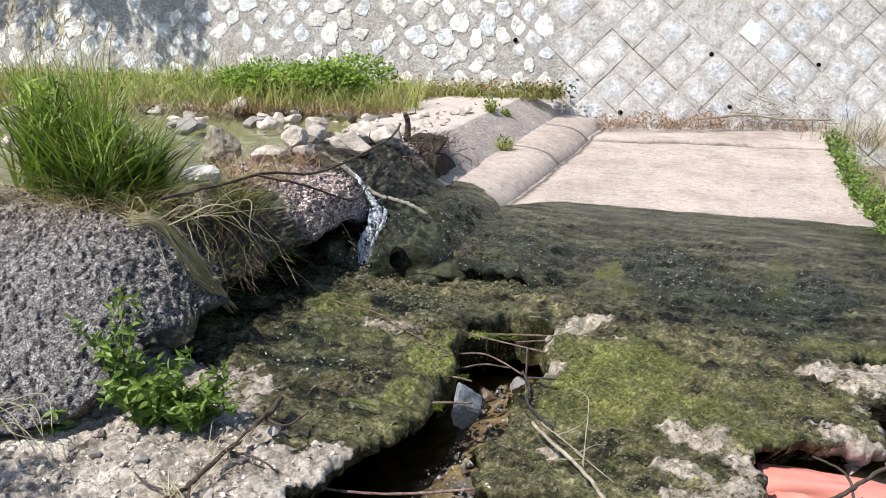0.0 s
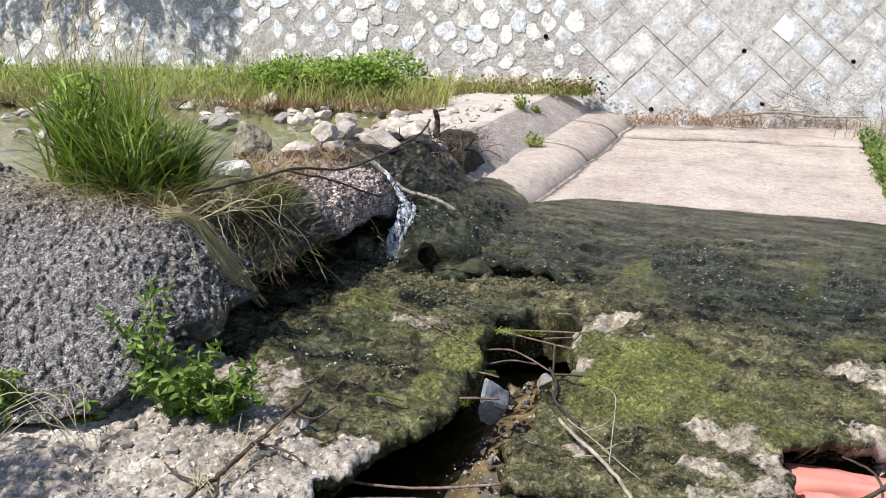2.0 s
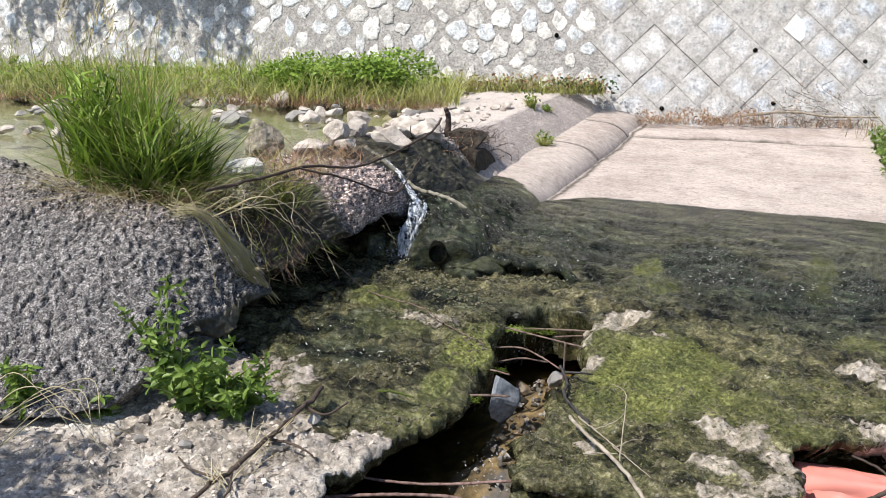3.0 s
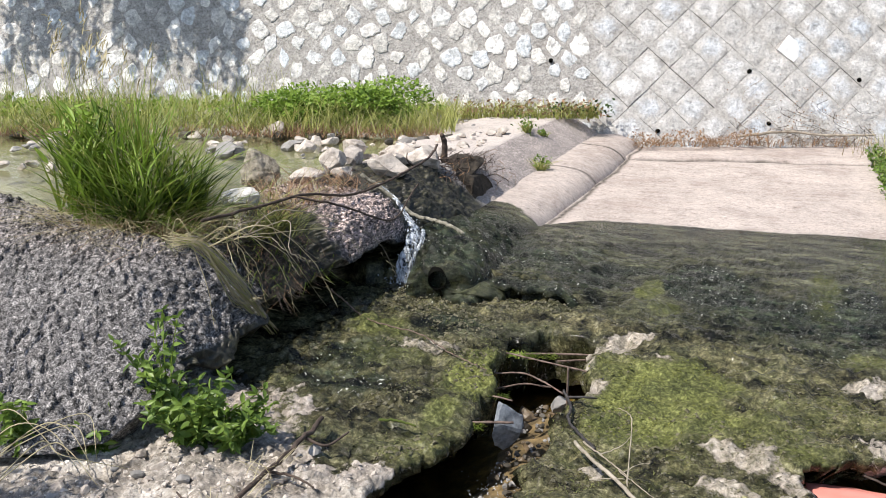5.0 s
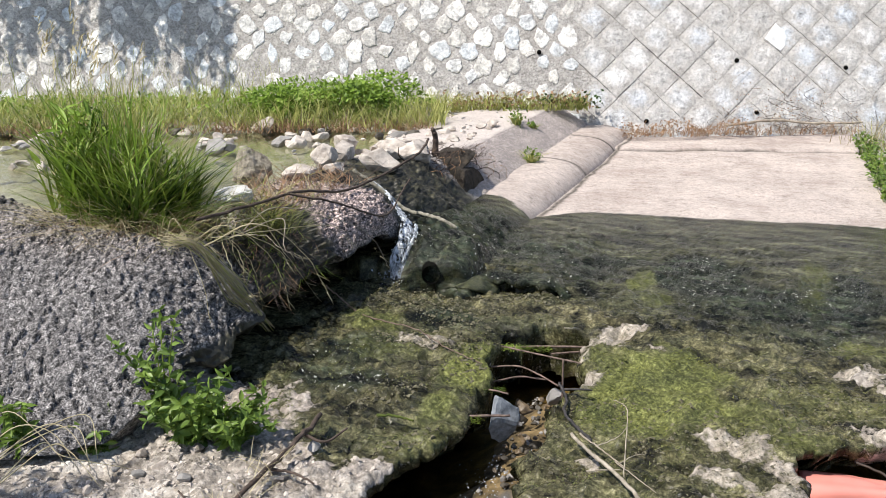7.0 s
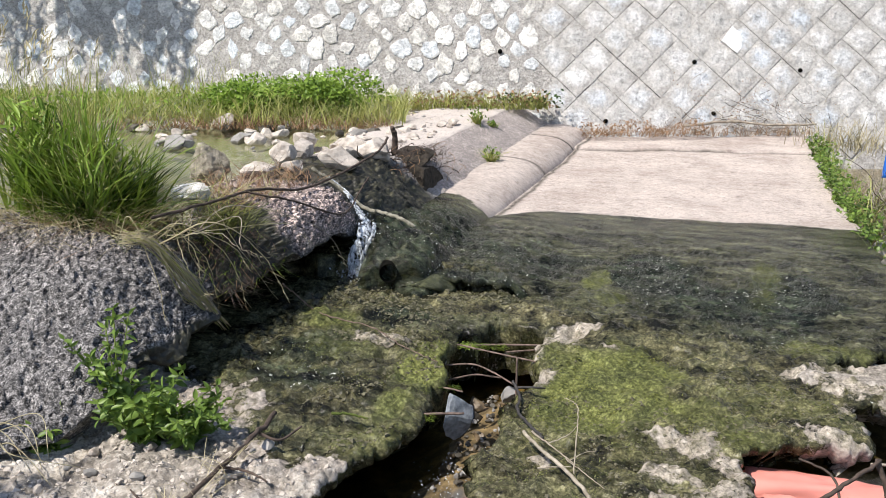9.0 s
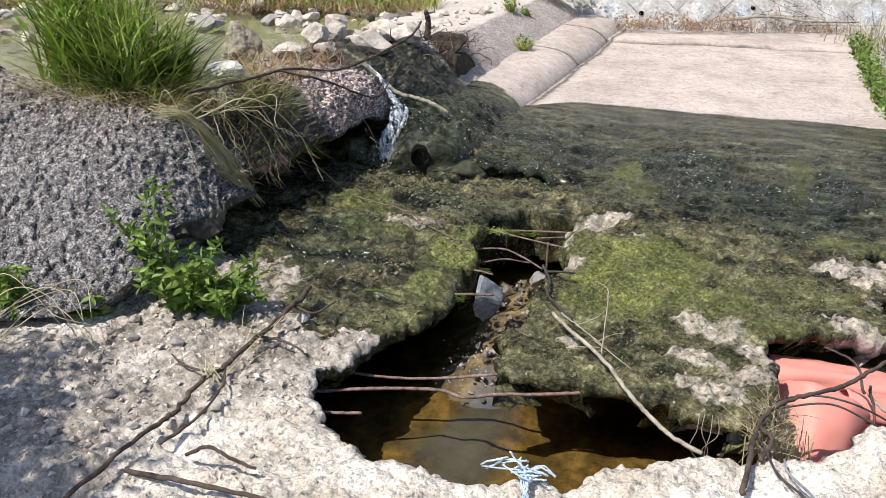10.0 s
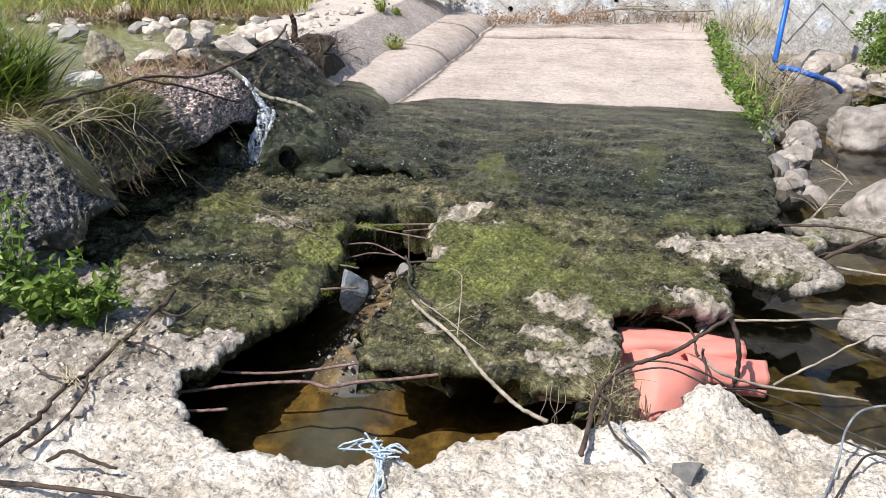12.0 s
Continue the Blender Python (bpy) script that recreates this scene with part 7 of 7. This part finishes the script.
CABLES = ((0.0026, M_WIRE, "thin black cable trailing over the plastic pipe", [(-0.04, 2.24, 0.03), (0.04, 2.28, 0.045), (0.13, 2.28, 0.05), (0.23, 2.30, 0.01), (0.34, 2.29, -0.05), (0.44, 2.12, 0.02), (0.53, 2.01, 0.04), (0.75, 1.90, 0.035)]),
          (0.0026, M_WIRE, "thin black cable trailing over the plastic pipe", [(-0.03, 2.21, 0.03), (0.10, 2.25, 0.05), (0.23, 2.25, 0.01), (0.34, 2.33, -0.03), (0.45, 2.18, 0.02), (0.54, 2.05, 0.045), (0.75, 1.94, 0.035)]),
          (0.003, M_WIRE, "thin black cable lying on the pale concrete", [(-0.05, 2.02, 0.04), (-0.01, 1.93, 0.025), (0.05, 1.86, 0.025), (0.09, 1.78, 0.025), (0.16, 1.68, 0.025)]),
          (0.003, M_GREYWIRE, "thin grey wire lying on the pale concrete", [(0.0, 1.98, 0.035), (0.01, 1.93, 0.035), (0.06, 1.87, 0.03), (0.10, 1.80, 0.025), (0.20, 1.70, 0.025)]),
          (0.003, M_GREYWIRE, "springy grey wire loop standing up from the concrete", [(0.44, 1.76, 0.02), (0.49, 1.90, 0.05), (0.51, 1.97, 0.10), (0.56, 2.04, 0.12), (0.66, 2.07, 0.11), (0.8, 2.0, 0.03)]),
          (0.003, M_WIRE, "thin black cable lying on the pale concrete", [(0.46, 1.76, 0.025), (0.53, 1.91, 0.035), (0.58, 1.97, 0.045), (0.70, 2.0, 0.02)]))
for r, m, lab, pts in CABLES:
    bar("cable", pts, r, m, label=lab, category="cable", group="cables", sides=6)
for k in range(4):
    rng = random.Random(120 + k)
    x = -0.18 + rng.gauss(0, 0.018)
    bar("root_thread", [(x, 2.16, 0.005), (x + rng.gauss(0, 0.01), 2.145, -0.04), (x + rng.gauss(0, 0.015), 2.15, -0.10), (x + rng.gauss(0, 0.02), 2.15, -0.15)], 0.0014, M_GREYWOOD, label="thin pale root hanging from the slab's edge", category="root", group="hanging roots", taper=0.5, sides=4)

# ---- downstream side ----
def slab_piece(outline, z, thick, seed, label, tilt=(0.0, 0.0), moss=0.0, dirt=0.75):
    """A flat broken piece of concrete: rough top, ragged sides, undercut below."""
    pl = np.array(outline, float)
    seg = np.roll(pl, -1, 0) - pl
    ln = np.linalg.norm(seg, axis=1)
    at = np.concatenate([[0], np.cumsum(ln)])
    m = int(at[-1] / 0.014)
    t = np.linspace(0, at[-1], m, endpoint=False)
    k = np.clip(np.searchsorted(at, t, "right") - 1, 0, len(pl) - 1)
    ring = pl[k] + seg[k] * ((t - at[k]) / ln[k])[:, None]
    q = np3(ring[:, 0], ring[:, 1])
    c = pl.mean(0)
    d = ring - c
    d /= np.linalg.norm(d, axis=1, keepdims=True)
    ring = ring + d * (0.028 * fbm(q, 9, 4, seed, 0.6) + 0.012 * fbm(q, 40, 3, seed + 1))[:, None]
    rows = []
    for f in list(np.linspace(0.02, 0.90, 16)) + [0.95, 1.0]:
        r = c + (ring - c) * f
        v = np3(r[:, 0], r[:, 1])
        v[:, 2] = z + tilt[0] * (r[:, 0] - c[0]) + tilt[1] * (r[:, 1] - c[1]) + 0.016 * fbm(v, 7, 4, seed + 2) + 0.004 * (0.5 - cells(v, 38, seed + 3)) + 0.003 * fbm(v, 70, 2, seed + 4) - 0.012 * (f > 0.99)
        rows.append(v)
    rim = rows[-1]
    for a, inset in ((0.2, -0.008), (0.4, 0.012), (0.7, 0.05), (1.0, 0.10)):
        v = rim.copy()
        v[:, :2] -= d * (inset + 0.012 * fbm(rim + a, 22, 3, seed + 5))[:, None]
        v[:, 2] -= thick * a
        rows.append(v)
    n = len(rows)
    F = []
    for a in range(n - 1):
        for b in range(m):
            e = (b + 1) % m
            F.append((a * m + b, (a + 1) * m + b, (a + 1) * m + e, a * m + e))
    F += [tuple(range(m)), tuple(reversed(range((n - 1) * m, n * m)))]
    V = np.concatenate(rows)
    ob = make("broken_slab", V, F, M_APRON)
    side = np.arange(len(V)) >= 18 * m
    wet = np.where(side, 0.45, moss * (0.6 + fbm(V, 9, 3, seed + 6)))
    for nm, v in (("wet", wet), ("moss", 0.7 * wet * ~side), ("scoured", 0.0), ("soiled", np.where(side, 1.0, dirt)), ("slime", 0.3), ("flow", 0.0), ("joint", 0.0), ("rough_broken", 1.0)):
        attribute(ob, nm, np.zeros(len(V)) + v)
    return tagged(ob, label, "rubble", "broken slab pieces")


slab_piece([(0.10, 3.27), (0.22, 3.33), (0.36, 3.38), (0.49, 3.42), (0.60, 3.37), (0.655, 3.25), (0.645, 3.13), (0.62, 3.06), (0.54, 3.01), (0.42, 3.05), (0.345, 3.10), (0.20, 3.18), (0.12, 3.21)], 0.014, 0.085, 810, "pale broken concrete slab end jutting over the stream")
slab_piece([(0.66, 3.02), (0.72, 3.14), (0.82, 3.20), (1.15, 3.22), (1.22, 3.04), (1.0, 2.96), (0.80, 2.93)], -0.10, 0.10, 820, "pale broken concrete slab piece lying beside the apron", (0.03, 0.05))
slab_piece([(0.58, 3.86), (0.66, 3.96), (0.85, 4.02), (1.15, 4.06), (1.2, 3.88), (0.95, 3.80), (0.72, 3.80)], -0.085, 0.09, 830, "grey broken concrete slab piece behind the apron's end", (0.0, 0.04), 0.35, 1.1)
slab_piece([(0.24, 3.47), (0.30, 3.56), (0.44, 3.62), (0.62, 3.64), (0.70, 3.56), (0.52, 3.48), (0.38, 3.45)], -0.05, 0.09, 840, "dark mossy broken concrete piece in the gap", (0.0, 0.02), 0.75)
BOULDERS = ((0.80, 5.78, 0.26, 0.24, 0.24, M_BOULDER), (1.20, 5.95, 0.52, 0.45, 0.36, M_BOULDER), (1.15, 8.15, 0.7, 0.25, 0.22, M_BOULDER), (1.3, 7.75, 0.36, 0.2, 0.16, M_ROCK), (1.16, 8.3, 0.5, 0.4, 0.26, M_BOULDER),
            (1.24, 4.55, 0.7, 0.7, 0.40, M_BOULDER), (0.68, 5.3, 0.26, 0.2, 0.2, M_BOULDER), (1.35, 7.5, 0.3, 0.25, 0.22, M_BOULDER), (1.6, 7.7, 0.3, 0.24, 0.2, M_BOULDER),
            (1.0, 7.6, 0.24, 0.2, 0.18, M_ROCK), (1.75, 7.2, 0.4, 0.3, 0.25, M_ROCK), (1.9, 5.6, 0.6, 0.5, 0.4, M_ROCK), (1.8, 6.5, 0.5, 0.4, 0.3, M_BOULDER), (1.35, 3.8, 0.45, 0.4, 0.25, M_ROCK), (1.45, 8.1, 0.28, 0.22, 0.2, M_BOULDER))
for k, (x, y, a, b, c, m) in enumerate(BOULDERS):
    rock("boulder", (x, y, -0.33 + c * 0.38), (a, b, c), 720 + k, m, k * 0.7, 2, 5, "rounded pale boulder standing in the shallow stream" if m is M_BOULDER else "grey boulder standing in the shallow stream", "boulders in the stream", "boulder", sharp=0.62, smooth=True)
rock("boulder", (1.03, 6.20, -0.17), (0.52, 0.42, 0.50), 735, M_DARKROCK, 0.5, 9, 4, "dark grey angular boulder beside the dry shrub", "boulders in the stream", "boulder", sharp=0.30)
rs = np.random.RandomState(19)
for k in range(30):
    x, y = rs.uniform(0.54, 0.80), rs.uniform(4.35, 5.9)
    a = rs.uniform(0.08, 0.22)
    m = (M_BOULDER, M_BOULDER, M_ROCK, M_DARKROCK)[k % 4]
    rock("rock", (x, y, -0.22 + rs.uniform(-0.06, 0.10) * (x < 0.7)), (a, a * 0.85, a * 0.75), 760 + k, m, rs.uniform(0, 6), 4, 3, "grey-brown stone at the broken edge of the apron", "stones along the apron")
rs = np.random.RandomState(23)
n = 3000
y = rs.uniform(5.15, 8.1, n)
y = y + 0.11 * np.sin(y * 17) + 0.05 * np.sin(y * 41)
edge_x = np.interp(y, [5.1, 6.2, 7.85, 8.4], [0.47, 0.37, 0.29, 0.27])
p = np.stack([edge_x + np.abs(rs.normal(0.0, 0.055, n) * (1 + 0.6 * np.sin(y * 11))) - 0.05 * rs.uniform(0, 1, n) ** 3, y, np.zeros(n)], -1)
p[:, 2] = rs.uniform(-0.22, 0.13, n) + 0.02 - 0.5 * np.abs(p[:, 0] - edge_x - 0.04)
verge = thing("verge_plants", (0.42, 6.5, -0.1), "green leafy weeds along the broken edge of the apron", "weed")
leaves("foliage", local(p, verge), rs.uniform(0.016, 0.04, n), M_LEAF, verge, 24, (0, -0.2, 0.9), 0.6)
b = p[:260] + np.array([0.05, 0, -0.1])
blades("stem_mass", local(b, verge), rs.uniform(0.12, 0.34, 260), M_DRYGRASS, verge, 0.006, 0.4, 0.3, 25)["kind"] = "stuff"
dry = thing("dry_shrub", (0.66, 6.35, -0.15), "dry grey-brown shrub of tangled bare stalks beside the apron", "shrub")
b = rs.normal(0, 1, (300, 3)) * np.array([0.07, 0.28, 0.02])
blades("stalk_mass", b, rs.uniform(0.10, 0.40, 300), M_GREYSTRAW, dry, 0.004, 1.0, 0.8, 26)
b = rs.normal(0, 1, (220, 3)) * np.array([0.08, 0.26, 0.02])
blades("brown_stalk_mass", b, rs.uniform(0.10, 0.36, 220), M_BROWNLEAF, dry, 0.004, 1.0, 0.8, 27)
b = rs.normal(0, 1, (260, 3)) * np.array([0.05, 0.24, 0.02]) + np.array([-0.08, 0, 0])
blades("green_blade_mass", b, rs.uniform(0.08, 0.26, 260), M_GRASS, dry, 0.006, 0.8, 0.6, 29)
for part_ob in dry.children:
    part_ob["kind"] = "stuff"
rng = random.Random(77)
for k in range(130):
    p0 = Vector((rng.gauss(0.03, 0.07), rng.gauss(-0.08, 0.26), rng.uniform(-0.08, 0.18)))
    a, L = rng.uniform(0, 2 * math.pi), rng.uniform(0.10, 0.30)
    d = Vector((0.7 * math.cos(a), math.sin(a), rng.uniform(-0.1, 1.0))).normalized() * L
    bend = Vector((rng.gauss(0, 0.03), rng.gauss(0, 0.03), rng.uniform(-0.01, 0.05)))
    bar("twig", [p0, p0 + d * 0.55 + bend, p0 + d], 0.0030, M_GREYWOOD if k % 3 else M_BARK, dry, taper=0.5, n=4, sides=4)
top = thing("dry_shrub", (0.55, 8.15, 0.0), "dry brown weeds between apron and wall", "shrub")
b = rs.normal(0, 1, (260, 3)) * np.array([0.16, 0.14, 0.02])
blades("stalk_mass", b, rs.uniform(0.12, 0.35, 260), M_STRAW, top, 0.006, 0.5, 0.5, 28)
bb = bush("bush", (1.80, 7.9, -0.2), (0.36, 0.42, 0.46), 4200, 33, M_LEAF, 0.032, "dark green leafy bush by the wall", 9)
leaves("bright_leaves", np.random.RandomState(5).normal(0, 0.16, (260, 3)) + np.array([0, -0.05, 0.33]), np.random.RandomState(6).uniform(0.03, 0.06, 260), M_LEAF, bb, 34)
bar("blue_pipe", [(0.78, 7.55, -0.1), (0.80, 7.62, 0.12), (0.83, 7.75, 0.35), (0.88, 7.95, 0.9), (0.9, 8.1, 1.5)], 0.020, M_BLUE, label="bright blue plastic pipe standing against the wall", category="pipe", sides=12)
bar("blue_hose", [(0.72, 6.55, 0.05), (0.80, 6.50, 0.055), (0.92, 6.46, 0.03), (1.06, 6.62, -0.04), (1.15, 6.76, -0.12), (1.2, 6.9, -0.25)], 0.018, M_BLUE, label="bright blue plastic hose bent down into the stream", category="hose", sides=12)
STICKS = ((0.006, M_GREYWOOD, [(0.29, 2.78, -0.04), (0.48, 2.85, -0.05), (0.63, 2.90, -0.05), (0.78, 2.92, -0.05), (1.2, 3.0, -0.1)]), (0.007, M_GREYWOOD, [(0.20, 2.44, 0.0), (0.25, 2.41, -0.03), (0.38, 2.49, -0.10), (0.51, 2.52, -0.12), (0.69, 2.57, -0.15)]),
          (0.006, M_GREYWOOD, [(0.41, 2.65, -0.2), (0.52, 2.71, -0.15), (0.69, 2.77, -0.05)]), (0.008, M_BARK, [(0.50, 3.74, -0.05), (0.69, 3.73, -0.03), (0.83, 3.61, 0.0), (1.1, 3.45, 0.0)]),
          (0.014, M_BARK, [(0.64, 3.56, -0.12), (0.78, 3.59, -0.05), (0.9, 3.61, 0.0), (1.15, 3.7, 0.02)]), (0.007, M_GREYWOOD, [(0.66, 3.62, -0.15), (0.91, 3.56, -0.15), (1.3, 3.5, -0.15)]))
for k, (r, m, pts) in enumerate(STICKS):
    bar("stick", pts, r * 0.75, m, label="pale thin driftwood stick over the stream" if m is M_GREYWOOD else "dark driftwood stick over the broken slab", category="stick", group="driftwood", wob=0.0012, taper=0.7, seed=k)
tw = thing("dead_twigs", (0.72, 4.70, -0.3), "bare branching dead twig lying over the stream edge", "branch")
rng = random.Random(61)
limb = [Vector((-0.03, -0.42, 0.06)), Vector((0.09, -0.16, 0.10)), Vector((0.23, 0.14, 0.14))]
fork = [Vector((0.12, 0.36, 0.16)), Vector((0.20, 0.24, 0.14)), Vector((0.24, 0.10, 0.12))]
bar("limb", limb, 0.0065, M_GREYWOOD, tw, taper=0.6, n=5, sides=6, wob=0.001)
bar("limb", fork, 0.005, M_GREYWOOD, tw, taper=0.8, n=5, sides=6, wob=0.001)
for k in range(11):
    f = rng.random()
    s0 = limb[0].lerp(limb[2], f) if k % 3 else fork[0].lerp(fork[2], f)
    a, L = rng.uniform(-0.5, 2.9), rng.uniform(0.08, 0.24)
    d = Vector((math.cos(a), math.sin(a), rng.uniform(-0.3, 0.4))) * L
    bar("twig", [s0, s0 + d * 0.5 + Vector((0, 0, 0.02)), s0 + d], 0.0022, M_GREYWOOD, tw, taper=0.4, n=4, sides=4)

# ---- foot of the wall ----
litter = thing("withered_weeds", (-1.2, 8.05, 0.04), "withered reddish-brown weeds at the foot of the wall", "weed")
rs = np.random.RandomState(41)
p = strip_bases(900, 0.15, 1.2, 0.02, 0.24, 0.045, 42)
p[:, 2] += rs.uniform(0, 0.10, 900) * (0.35 + np.abs(np.sin(p[:, 0] * 7)))
leaves("foliage", local(p, litter), rs.uniform(0.010, 0.028, 900), M_BROWNLEAF, litter, 43, (0, -0.3, 0.8), 0.8)
b = strip_bases(420, 0.1, 2.1, 0.0, 0.2, 0.04, 44)
blades("stem_mass", local(b, litter), rs.uniform(0.04, 0.14, 420), M_BROWNLEAF, litter, 0.005, 0.7, 0.5, 45)["kind"] = "stuff"
vine = thing("dead_vine", tuple(on_wall(1.55, 0.2, 0.03)), "dead grey-brown creeper hanging on the wall stones", "vine")
rng = random.Random(46)
for k in range(60):
    u, h = rng.gauss(1.55, 0.33), abs(rng.gauss(0.16, 0.12))
    p0 = on_wall(u, h, 0.04)
    p1 = on_wall(u + rng.gauss(0, 0.09), h - rng.uniform(0.02, 0.14), 0.06)
    p2 = on_wall(u + rng.gauss(0, 0.16), h - rng.uniform(0.02, 0.2), 0.03)
    o = Vector(vine.location)
    bar("tendril", [p0 - o, p1 - o, p2 - o], 0.0022, M_BARK if k % 3 else M_GREYWOOD, vine, taper=0.5, n=4, sides=4)
leaves("withered_leaves", local([on_wall(rng.gauss(1.55, 0.35), abs(rng.gauss(0.2, 0.14)), 0.02) for _ in range(420)], vine), rs.uniform(0.008, 0.020, 420), M_BROWNLEAF, vine, 47)
bar("stick", [on_wall(1.0, 0.06, 0.12), on_wall(1.4, 0.09, 0.14), on_wall(1.7, 0.06, 0.16), on_wall(2.1, 0.055, 0.18)], 0.012, M_GREYWOOD, label="long dry stick lying at the foot of the wall", category="stick", wob=0.002, taper=0.7)
for k, (u, h) in enumerate(((-0.51, 0.69), (0.375, 0.13), (1.16, 0.605), (2.07, 0.535), (1.30, 0.19))):
    ob = thing("weep_hole", tuple(on_wall(u, h, 0.03)), "small dark weep hole in the stone wall", "drain", "weep holes")
    ob.matrix_basis = wall_frame(u, h, 0.026)
    n = 10
    # a black cap stands for the dark inside the weep hole
    make("pipe", [(0.019 * math.cos(2 * math.pi * i / n), 0.019 * math.sin(2 * math.pi * i / n), z) for z in (-0.02, -0.006) for i in range(n)], [tuple(n + i for i in range(n))] + [(i, (i + 1) % n, n + (i + 1) % n, n + i) for i in range(n)], M_BLACK, ob)


# ---- tree over the wall: its shade falls on the stones ----
def overhanging_tree():
    at = on_wall(-6.0, 3.6, -0.5)
    ob = thing("tree", tuple(at), "broad-leaved tree leaning over the wall, drooping leafy twigs", "tree")
    rs4 = np.random.RandomState(6)
    bar("trunk", [(0, 0, -0.6), (0.1, -0.3, 0.6), (0.4, -0.9, 1.6)], 0.13, M_BARK, ob, taper=0.6, wob=0.01, sides=10)
    pts = []
    o = Vector(ob.location)
    hang = (WALL_OUT * WALL_BATTER - Vector((0, 0, 1))).normalized()
    for k in range(48):
        u = rs4.uniform(-4.2, -3.26) if k % 3 else rs4.uniform(-5.05, -4.55)
        h = rs4.uniform(1.05, 1.9)
        tip = on_wall(u, h, 0.0) + SUN_DIR * rs4.uniform(2.3, 2.9) - o
        root = Vector((0.4, -0.9, 1.6))
        mid = (root + tip) * 0.5 + Vector((0, 0, 0.35))
        bar("limb", [root, mid, tip], 0.02, M_BARK, ob, taper=0.25, n=6, sides=5)
        for s in range(7):
            q = tip + Vector(rs4.normal(0, 0.09, 3))
            drop = rs4.choice([0.15, 0.25, 0.45, 0.75] if k % 3 else [0.12, 0.2, 0.4]) * rs4.uniform(0.75, 1.1)
            for _ in range(int(90 * drop) + 10):
                t = rs4.uniform(0, 1)
                pts.append(q + hang * (drop * t) + Vector(rs4.normal(0, 0.013, 3)))
    leaves("crown", [tuple(q) for q in pts], rs4.uniform(0.045, 0.08, len(pts)), M_DARKLEAF, ob, 48, tuple(SUN_DIR), 0.6, outward=np.tile(tuple(1.5 * hang), (len(pts), 1)), narrow=0.6)


overhanging_tree()


# out of view, added only to throw dappled shade on the near slab
def shade_tree():
    ob = thing("tree", (-4.6, -0.9, 0.2), "unseen broad-leaved tree added to shade the near concrete", "tree")
    rs4 = np.random.RandomState(16)
    o = Vector(ob.location)
    fork = Vector((0.5, 0.3, 1.7))
    bar("trunk", [(0, 0, -0.8), (0.15, 0.1, 0.7), fork], 0.07, M_BARK, ob, taper=0.6, wob=0.006, sides=10)
    pts = []
    for k in range(20):
        t = rs4.uniform(-1, 1)
        # each leafy limb sits sunward of the spot it has to shade
        aim = Vector((-1.82 - 0.24 * t + rs4.normal(0, 0.08), 1.36 + 0.24 * t + rs4.normal(0, 0.08), 0.0))
        tip = aim + SUN_DIR * rs4.uniform(2.3, 2.7) - o
        bar("limb", [fork, (fork + tip) * 0.5 + Vector((0, 0, 0.2)), tip], 0.018, M_BARK, ob, taper=0.25, n=6, sides=5)
        for _ in range(170):
            pts.append(tip + Vector(rs4.normal(0, 0.10, 3)))
    leaves("crown", [tuple(q) for q in pts], rs4.uniform(0.03, 0.06, len(pts)), M_BUSH, ob, 49, (0, 0, 0.6), 0.7)


shade_tree()

# ---- the stones of the wall, last ----
lay_stones()
